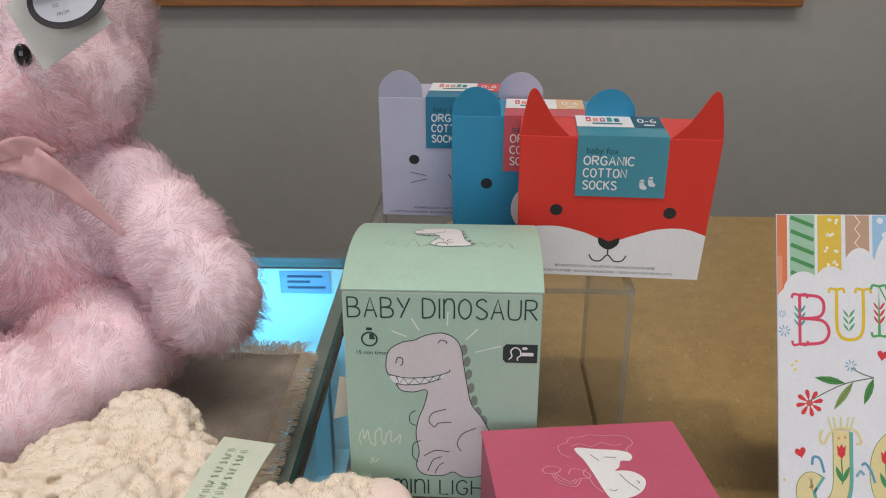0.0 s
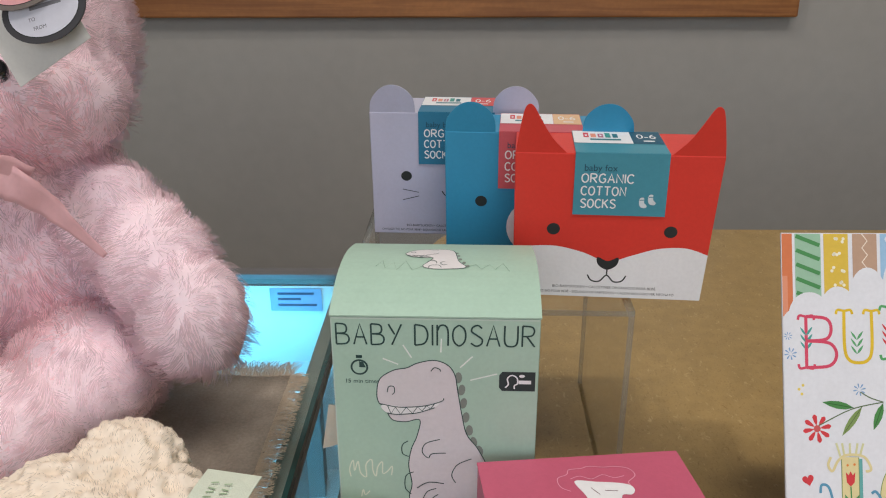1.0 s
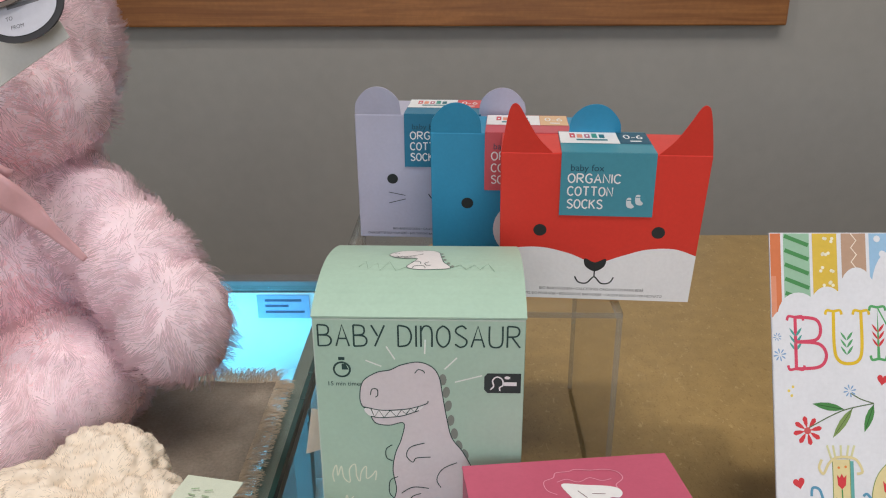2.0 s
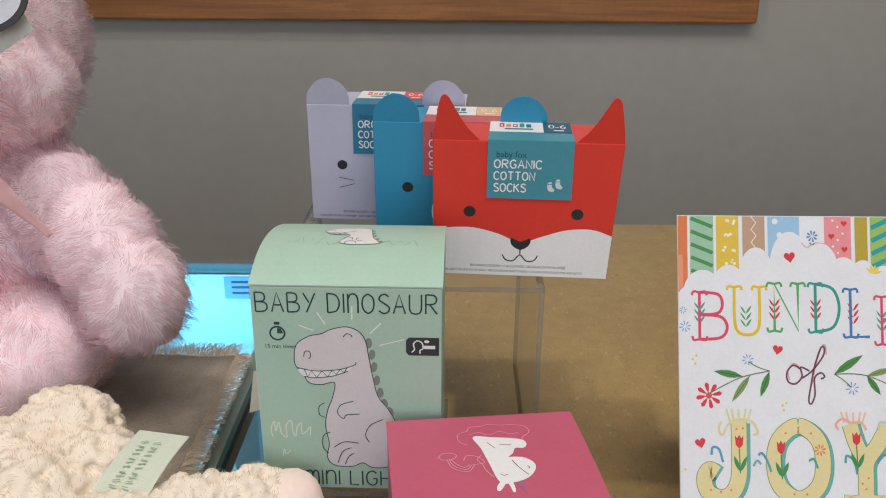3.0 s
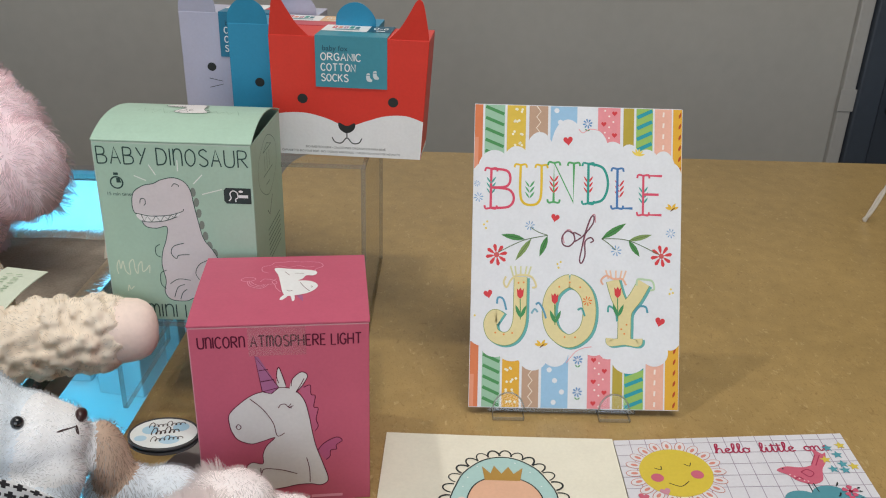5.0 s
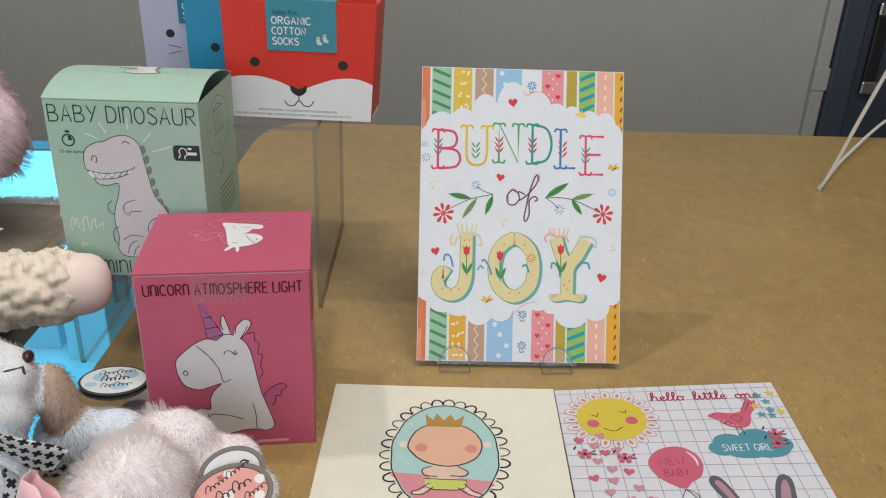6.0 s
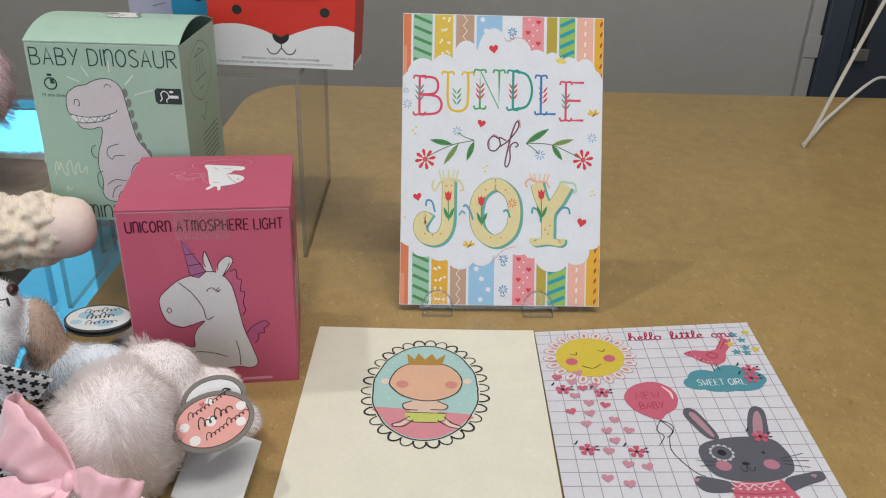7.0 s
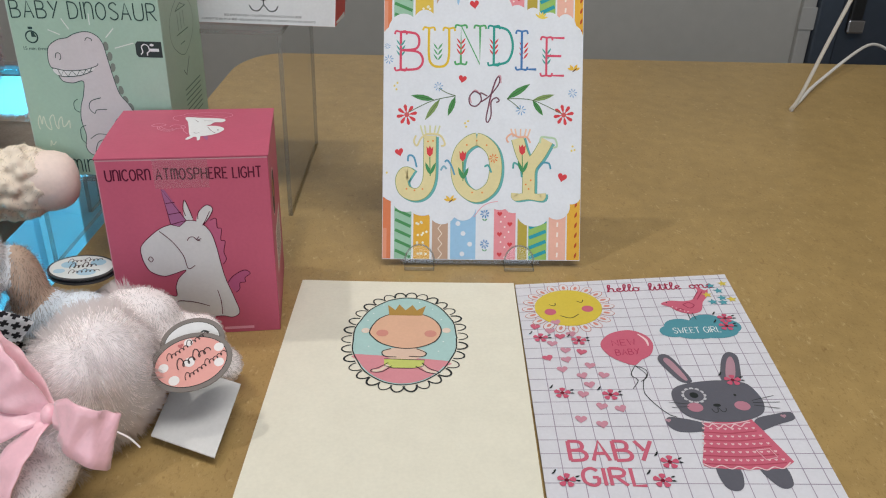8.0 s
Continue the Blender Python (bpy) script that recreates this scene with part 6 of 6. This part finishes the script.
# ---- goods inside the showcase ----
label_card = thing("price_label", pose(-0.3125, CY - 0.009, 0.0005, 90), "small blue-grey label taped to the case back", "label")
part("card", boxed(0, 0.044, 0, 0.021, 0, 0.0006), mat("label_card", (0.25, 0.35, 0.55), 0.5), label_card)
lf = Face(label_card, pose(0, 0, 0.0006), 0.044, 0.021)
for v, u1 in ((0.72, 0.85), (0.48, 0.6), (0.22, 0.9)):
    lf.rect("print_line", 0.15, v, u1, v + 0.11, (0.04, 0.06, 0.12), 1)
for i, (x, y, w, d, h, c) in enumerate(((-0.335, 0.25, 0.045, 0.05, 0.11, (0.7, 0.72, 0.75)), (-0.40, 0.27, 0.05, 0.05, 0.075, (0.6, 0.65, 0.7)), (-0.29, 0.29, 0.022, 0.03, 0.12, (0.35, 0.4, 0.42)), (-0.47, 0.22, 0.06, 0.06, 0.06, (0.7, 0.72, 0.75)))):
    gb = thing("gift_box", pose(x, y, -0.16, 0, 0, 8 * i - 10), "plain pale gift box standing inside the showcase", "box", "boxes in the showcase")
    part("body", boxed(0, w, 0, d, 0, h * 0.72, bevel=0.001), paper(c), gb)
    part("lid", boxed(-0.001, w + 0.001, -0.001, d + 0.001, h * 0.72, h, bevel=0.001), paper(c), gb)

# ---- tags, bows and scarf of the toys ----
M_SATIN = mat("pink_satin", (0.86, 0.50, 0.57), 0.34, 0.06, 60, 0.1, 500, sheen=0.4)
M_SATIN2 = mat("dusty_pink_satin", (0.66, 0.37, 0.39), 0.42, 0.06, 60, 0.1, 500, sheen=0.4)
M_RIM = mat("tag_rim_taupe", (0.17, 0.145, 0.13), 0.45, 0.08, 60)
M_RIM2 = mat("tag_rim_dark", (0.05, 0.05, 0.055), 0.45, 0.08, 60)


def ribbon_bm(path, widths, side, thick=0.0007):
    """A band along a path; side gives the way of its width."""
    bm, prev = bmesh.new(), None
    pts = spline(path, 8)
    for i, p in enumerate(pts):
        f = i / (len(pts) - 1) * (len(widths) - 1)
        k = min(int(f), len(widths) - 2)
        w = widths[k] + (widths[k + 1] - widths[k]) * (f - k)
        d = (pts[min(i + 1, len(pts) - 1)] - pts[max(i - 1, 0)]).normalized()
        s = Vector(side)
        s = (s - d * s.dot(d)).normalized()
        n = d.cross(s)
        rows = []
        for a in (-1, -0.6, -0.2, 0.2, 0.6, 1):
            c = p + s * (w / 2 * a) + n * (0.08 * w * math.cos(a * 1.5 + i * 0.25) * math.sin(i * 0.9 + a))
            rows.append((c + n * thick / 2, c - n * thick / 2))
        ring = [bm.verts.new(q[0]) for q in rows] + [bm.verts.new(q[1]) for q in reversed(rows)]
        if prev:
            for m in range(len(ring)):
                bm.faces.new((prev[m], prev[(m + 1) % len(ring)], ring[(m + 1) % len(ring)], ring[m]))
        else:
            bm.faces.new(ring)
        prev = ring
    bm.faces.new(prev)
    return bm


# bow of the rabbit: knot, two loops, two tails; x right, y up, z towards the viewer
bow = thing("ribbon_bow", look((-0.1185, -0.2035, 0.0440), (-0.0515, 0.0435, -0.1120)) @ pose(0, 0, 0.004, 0, 0, 2), "shiny pink satin ribbon bow on the rabbit", "bow")
k = lambda *a: [Vector(p) for p in a]
part("loop", ribbon_bm(k((0.001, 0, 0.002), (0.011, 0.001, 0.011), (0.021, -0.004, 0.010), (0.0265, -0.007, 0.001), (0.017, -0.005, -0.005), (0.002, 0, -0.002)), (0.004, 0.015, 0.021, 0.022, 0.015, 0.005), (0.05, 1, 0.15)), M_SATIN, bow, smooth=True)
part("loop", ribbon_bm(k((-0.001, 0, 0.002), (-0.012, 0.008, 0.011), (-0.024, 0.014, 0.010), (-0.034, 0.016, 0.001), (-0.020, 0.010, -0.005), (-0.002, 0, -0.002)), (0.004, 0.018, 0.026, 0.027, 0.018, 0.005), (0.25, 1, 0.15)), M_SATIN, bow, smooth=True)
part("tail", ribbon_bm(k((-0.0005, -0.001, 0.002), (-0.004, -0.012, 0.011), (-0.009, -0.026, 0.014), (-0.016, -0.044, 0.012)), (0.004, 0.010, 0.015, 0.018), (1, -0.25, 0.2)), M_SATIN, bow, smooth=True)
part("tail", ribbon_bm(k((-0.001, 0, 0.001), (-0.014, -0.005, 0.011), (-0.028, -0.012, 0.013), (-0.044, -0.022, 0.010)), (0.004, 0.013, 0.019, 0.021), (0.4, -0.9, 0.2)), M_SATIN, bow, smooth=True)
kb = bmesh.new()
bmesh.ops.create_icosphere(kb, subdivisions=3, radius=1, matrix=Matrix.LocRotScale((0, 0, 0.003), None, (0.0030, 0.0042, 0.0036)))
part("knot", kb, M_SATIN, bow, smooth=True)

# ribbon of the bear
rib = thing("ribbon_bow", pose(0, 0, 0), "dusty pink satin ribbon tied round the bear's neck", "bow")
part("loop", ribbon_bm(k((-0.394, 0.087, 0.191), (-0.384, 0.082, 0.198), (-0.372, 0.083, 0.201), (-0.362, 0.090, 0.194)), (0.004, 0.009, 0.014, 0.012), (0.35, -0.2, 0.9)), M_SATIN2, rib, smooth=True)
part("tail", ribbon_bm(k((-0.390, 0.086, 0.193), (-0.370, 0.084, 0.193), (-0.356, 0.088, 0.181), (-0.345, 0.091, 0.167), (-0.332, 0.092, 0.152)), (0.006, 0.018, 0.013, 0.007, 0.003), (0.7, 0.1, 0.7)), M_SATIN2, rib, smooth=True)
part("tail", ribbon_bm(k((-0.396, 0.085, 0.189), (-0.402, 0.082, 0.175), (-0.409, 0.084, 0.155)), (0.005, 0.013, 0.015), (1, 0, 0.2)), M_SATIN2, rib, smooth=True)
kb = bmesh.new()
bmesh.ops.create_icosphere(kb, subdivisions=3, radius=1, matrix=Matrix.LocRotScale((-0.397, 0.082, 0.191), None, (0.006, 0.005, 0.0055)))
part("knot", kb, M_SATIN2, rib, smooth=True)


def oval_bm(rx, ry, z0, z1, n=36):
    return extruded([(rx * math.cos(2 * math.pi * i / n), ry * math.sin(2 * math.pi * i / n)) for i in range(n)], z0, z1, lambda u, v, h: (u, v, h))


def hang_tag(m, rx, ry, rim, centre, label, marks, inner=0.86):
    """An oval card tag: rim, printed field, and what is printed on it."""
    ob = thing("hang_tag", m, label, "tag", "toy tags")
    f = Face(part("rim", oval_bm(rx, ry, 0, 0.0008), rim, ob), pose(-rx, -ry, 0.0008), 2 * rx, 2 * ry)
    f.ellipse("field", 0.5, 0.5, rx * inner, ry * (inner - 0.03), INK, 1, n=36)
    f.ellipse("field", 0.5, 0.5, rx * (inner - 0.02), ry * (inner - 0.055), centre, 2, n=36)
    marks(f)
    return ob


def loops(f, u0, v0, n, step, rise, h, w):
    """A looped pen line in place of script that is not lettered."""
    pts = []
    for i in range(8 * n):
        q = i / 8
        tall = h * (1.5 if int(q) in (0, n // 2) else 0.75)
        a = 2 * math.pi * q
        pts.append(f"{u0 + step * q - 0.35 * step * math.sin(a):.4f},{v0 + rise * q + tall * 0.5 * (1 - math.cos(a)):.4f}")
    f.stroke("script_bar", " ".join(pts), w * 0.8, (0.05, 0.03, 0.03), 5, smooth=False)


def rabbit_marks(f):
    for u, v, rr in ((0.17, 0.52, 0.0022), (0.26, 0.26, 0.0024), (0.86, 0.62, 0.0022), (0.52, 0.84, 0.0020), (0.82, 0.36, 0.0022), (0.48, 0.50, 0.0024)):
        f.ellipse("spot", u, v, rr, rr * 0.9, (0.80, 0.76, 0.75), 3, n=16)
    f.heart("heart", 0.42, 0.82, 0.0012, (0.5, 0.15, 0.15), 4)
    for u0, v0, n, h, w in ((0.24, 0.62, 10, 0.075, 0.00045), (0.34, 0.42, 6, 0.12, 0.0006), (0.40, 0.21, 10, 0.075, 0.00045)):
        loops(f, u0, v0, n, 0.052 if n > 6 else 0.068, 0.028, h, w)


def face_frame(c, xdir, toward):
    x = Vector(xdir).normalized()
    z = Vector(toward)
    z = (z - x * z.dot(x)).normalized()
    y = z.cross(x)
    m = Matrix.Identity(4)
    for i, q in enumerate((x, y, z)):
        m.col[i][:3] = q
    m.translation = c
    return m


tag_m = face_frame((-0.0810, -0.1575, 0.0385), (0.033, 0.009, 0.006), (0.05, -0.62, 0.78))
hang_tag(tag_m @ pose(0.003, 0.0065, -0.002), 0.0145, 0.0112, M_RIM, (0.72, 0.72, 0.72), "white oval tag with taupe rim behind another", lambda f: f.stroke("script_bar", ".62,.60 .70,.66 .78,.60", 0.0008, INK, 3))
hang_tag(tag_m @ pose(0.001, -0.0035, 0.001), 0.0182, 0.0132, M_RIM, (0.74, 0.36, 0.32), "coral spotted oval tag with taupe rim", rabbit_marks, 0.885)
sq = thing("paper_tag", pose(0, 0, 0), "blank white square paper tag beside the rabbit", "tag", "toy tags")
bm = bmesh.new()
lo = [bm.verts.new(p) for p in ((-0.098, -0.1715, 0.0045), (-0.0665, -0.1860, 0.0045), (-0.0615, -0.1470, 0.0150), (-0.0930, -0.1325, 0.0150))]
hi = [bm.verts.new(q.co + Vector((0, -0.0001, 0.0006))) for q in lo]
bm.faces.new(lo)
bm.faces.new(hi)
for i in range(4):
    bm.faces.new((lo[i], lo[(i + 1) % 4], hi[(i + 1) % 4], hi[i]))
part("card", bm, paper((0.62, 0.62, 0.61), 0.35), sq)


def puppy_marks(f):
    for u, v, a, b, c in ((0.3, 0.6, 0.004, 0.003, (0.35, 0.55, 0.68)), (0.72, 0.68, 0.004, 0.003, (0.35, 0.55, 0.68)), (0.6, 0.3, 0.005, 0.003, (0.40, 0.58, 0.70)), (0.2, 0.35, 0.003, 0.002, (0.4, 0.58, 0.7))):
        f.ellipse("spot", u, v, a, b, c, 3, n=16)
    for u0, v0, n, h, w in ((0.28, 0.66, 8, 0.10, 0.0005), (0.34, 0.44, 6, 0.14, 0.0007), (0.36, 0.24, 7, 0.10, 0.0005)):
        loops(f, u0, v0, n, 0.06, 0.012, h, w)


hang_tag(face_frame((-0.1545, -0.081, 0.0405), (1, 0.0, -0.02), (0.02, -0.10, 1)) @ pose(0, 0, 0, 0, 0, 4), 0.0172, 0.0118, M_RIM2, (0.68, 0.72, 0.72), "pale blue oval tag with dark rim", puppy_marks, 0.95)
hang_tag(face_frame((-0.1545, -0.0815, 0.0385), (1, 0.0, -0.02), (0.02, -0.12, 1)) @ pose(0, 0, 0, 0, 0, 2), 0.0171, 0.0117, M_RIM2, (0.66, 0.68, 0.68), "white oval back tag with dark rim", lambda f: None)
sl = thing("paper_tag", face_frame((-0.1415, -0.083, 0.018), (1, -0.75, -0.25), (0.5, -0.6, 0.6)), "grey translucent paper tag beside the puppy", "tag", "toy tags")
part("card", boxed(-0.016, 0.016, -0.012, 0.020, -0.0004, 0.0004), paper((0.40, 0.38, 0.37), 0.35), sl)

# tags of the bear
bt = thing("paper_tag", face_frame((-0.345, 0.0905, 0.262), (0.85, -0.02, 0.52), (0.15, -0.9, 0.35)), "blank white square paper tag on the bear", "tag", "toy tags")
part("card", boxed(-0.0215, 0.0215, -0.0150, 0.0200, -0.0003, 0.0003), paper((0.66, 0.66, 0.63), 0.4), bt)
om = face_frame((-0.3365, 0.0835, 0.2735), (0.97, -0.05, 0.26), (0.12, -0.9, 0.4))


def bear_marks(f):
    f.type("lettering", "TO", 0.30, 0.36, 0.0017, (0.08, 0.08, 0.09), 3)
    f.type("lettering", "FROM", 0.34, 0.22, 0.0017, (0.08, 0.08, 0.09), 3)
    for v in (0.62, 0.52):
        f.rect("print_line", 0.34, v, 0.72, v + 0.06, (0.2, 0.2, 0.22), 3)


hang_tag(om, 0.0205, 0.0150, M_RIM2, (0.58, 0.59, 0.66), "lilac oval tag with dark rim on the bear", bear_marks)
hang_tag(om @ pose(-0.004, 0.0125, 0.003, 0, 0, 6), 0.0205, 0.0110, M_RIM, (0.72, 0.36, 0.38), "pink spotted oval tag on the bear", lambda f: [f.ellipse("spot", u, v, 0.003, 0.0022, (0.8, 0.76, 0.75), 3, n=14) for u, v in ((0.2, 0.5), (0.4, 0.75), (0.75, 0.7), (0.85, 0.4))] and f.stroke("script_bar", ".3,.4 .45,.5 .6,.42 .75,.5", 0.0018, (0.05, 0.02, 0.02), 5))

# sewn label of the lamb
lt = thing("sewn_label", face_frame((-0.2525, -0.0195, 0.0865), (1, -0.20, 0.0), (0.05, -0.14, 1)), "pale green sewn-in fabric label of the lamb", "label", "toy tags")
bm, rows = bmesh.new(), []
for i in range(9):
    y = -0.022 + 0.042 * i / 8
    rows.append([bm.verts.new((x, y, z + 0.002 * math.sin(3 * i / 8))) for x, z in ((-0.0125, 0), (0.0125, 0), (0.0125, 0.0005), (-0.0125, 0.0005))])
for a, b in zip(rows, rows[1:]):
    for m in range(4):
        bm.faces.new((a[m], a[(m + 1) % 4], b[(m + 1) % 4], b[m]))
bm.faces.new(rows[0])
bm.faces.new(rows[-1])
part("fabric", bm, mat("label_fabric", (0.62, 0.68, 0.56), 0.7, 0.05, 200, 0.3, 1500), lt)
lf = Face(lt, pose(-0.0125, -0.022, 0.0029), 0.025, 0.042)
for u in (0.26, 0.50):
    for i in range(11):
        v = 0.14 + 0.064 * i
        lf.stroke("print_bar", f"{u},{v:.3f} {u + 0.13:.3f},{v + (0.02 if i % 3 else -0.01):.3f}", 0.0006, (0.30, 0.42, 0.26), 1, smooth=False)

# price flag sticking out beside the mint box
fl = thing("paper_flag", pose(-0.2095, 0.02, 0.0995, 0, 8, 0), "small cream paper flag beside the mint box", "tag")
part("flag", extruded([(-0.0028, -0.012), (0.0035, -0.009), (0.0035, 0.0115), (-0.0022, 0.0115)], 0, 0.0004, lambda u, v, h: (u, h, v)), paper((0.68, 0.60, 0.50), 0.5), fl)


# scarf of the puppy: crossed weave
def crossed(name):
    m = bpy.data.materials.new(name)
    m.use_nodes = True
    nt = m.node_tree
    p = nt.nodes["Principled BSDF"]
    p.inputs["Roughness"].default_value = 0.8
    tc = nt.nodes.new("ShaderNodeUVMap")
    sep = nt.nodes.new("ShaderNodeSeparateXYZ")
    nt.links.new(tc.outputs[0], sep.inputs[0])

    def math_node(op, a, b=None, c=None):
        q = nt.nodes.new("ShaderNodeMath")
        q.operation = op
        for i, x in enumerate((a, b, c)):
            if x is None:
                continue
            if isinstance(x, (int, float)):
                q.inputs[i].default_value = x
            else:
                nt.links.new(x, q.inputs[i])
        return q.outputs[0]

    row = math_node("FLOOR", sep.outputs[1])
    shift = math_node("MULTIPLY_ADD", row, 0.5, sep.outputs[0])
    fx = math_node("ABSOLUTE", math_node("SUBTRACT", math_node("FRACT", shift), 0.5))
    fy = math_node("ABSOLUTE", math_node("SUBTRACT", math_node("FRACT", sep.outputs[1]), 0.5))
    arm1 = math_node("MULTIPLY", math_node("LESS_THAN", fx, 0.15), math_node("LESS_THAN", fy, 0.40))
    arm2 = math_node("MULTIPLY", math_node("LESS_THAN", fy, 0.15), math_node("LESS_THAN", fx, 0.40))
    cross = math_node("MAXIMUM", arm1, arm2)
    mx = nt.nodes.new("ShaderNodeMix")
    mx.data_type = "RGBA"
    mx.inputs[6].default_value, mx.inputs[7].default_value = (0.74, 0.74, 0.75, 1), (0.025, 0.022, 0.028, 1)
    nt.links.new(cross, mx.inputs[0])
    nt.links.new(mx.outputs[2], p.inputs["Base Color"])
    return m


M_CROSS = crossed("black_white_weave")
scarf = thing("puppy_scarf", pose(0, 0, 0), "white scarf with black crosses tied on the puppy", "scarf")


def scarf_piece(name, path, widths, side, cell=0.0052):
    bm = bmesh.new()
    uv = bm.loops.layers.uv.new("weave")
    pts = spline(path, 8)
    prev, run = None, 0.0
    for i, p in enumerate(pts):
        f = i / (len(pts) - 1) * (len(widths) - 1)
        q = min(int(f), len(widths) - 2)
        w = widths[q] + (widths[q + 1] - widths[q]) * (f - q)
        d = (pts[min(i + 1, len(pts) - 1)] - pts[max(i - 1, 0)]).normalized()
        s = Vector(side)
        s = (s - d * s.dot(d)).normalized()
        n = d.cross(s)
        run += (p - pts[i - 1]).length if i else 0
        row = []
        for a in (-1, -0.5, 0, 0.5, 1):
            c = p + s * (w / 2 * a) + n * (0.06 * w * math.sin(a * 2 + i * 0.4))
            row.append((bm.verts.new(c), (run / cell, (a * w / 2) / cell + 10)))
        if prev:
            for m in range(4):
                quad = (prev[m], prev[m + 1], row[m + 1], row[m])
                face = bm.faces.new([x[0] for x in quad])
                for lp, x in zip(face.loops, quad):
                    lp[uv].uv = x[1]
        prev = row
    bmesh.ops.solidify(bm, geom=bm.faces[:], thickness=0.0007)
    part(name, bm, M_CROSS, scarf, smooth=True)


scarf_piece("loop", k((-0.200, -0.157, 0.070), (-0.184, -0.160, 0.066), (-0.168, -0.156, 0.056), (-0.154, -0.149, 0.045)), (0.016, 0.021, 0.020, 0.014), (0.3, -0.2, 1))
scarf_piece("tail", k((-0.184, -0.163, 0.052), (-0.172, -0.170, 0.043), (-0.162, -0.178, 0.031), (-0.156, -0.186, 0.020)), (0.014, 0.024, 0.027, 0.024), (1, 0.5, 0.6))
scarf_piece("neck_band", k((-0.170, -0.134, 0.026), (-0.157, -0.127, 0.022), (-0.145, -0.126, 0.019), (-0.134, -0.130, 0.016)), (0.010, 0.013, 0.012, 0.008), (0.2, -0.3, 1))

# ---- right side: wire stand and door latch ----
stand = thing("wire_stand", pose(0, 0, 0), "bent white wire stand on the table", "display stand")
b0 = Vector((0.4097, 0.3382, 0.0018))


def along(az, el, d):
    return b0 + d * Vector((math.cos(radians(az)) * math.cos(radians(el)), math.sin(radians(az)) * math.cos(radians(el)), math.sin(radians(el))))


part("upright", tube(spline([b0 + Vector((0.0, 0.002, 0.0)), along(-55, 70, 0.02), along(-55, 74, 0.10), along(-55, 74, 0.26)], 8), 0.0019), M_CABLE, stand, smooth=True)
part("foot", tube(spline([b0, along(54, 2, 0.04), along(53, 2.5, 0.12), along(50, 3, 0.30), along(47, 0, 0.36)], 8), 0.0019), M_CABLE, stand, smooth=True)
part("latch", boxed(0.990, 1.020, Y1 - 0.045, Y1 - 0.0305, -0.135, 0.06, bevel=0.004), M_BLACK, panel, "black door latch with steel plates")
for z in (-0.135, 0.035):
    part("latch_plate", boxed(0.986, 1.024, Y1 - 0.052, Y1 - 0.0455, z, z + 0.03, bevel=0.004), M_CHROME, panel, "steel latch plate")
part("recess", boxed(0.975, 1.6, Y1 - 0.0345, Y1 - 0.0302, Z0 + 0.02, Z1 - 0.35), M_DOOR, panel, "darker inset panel")
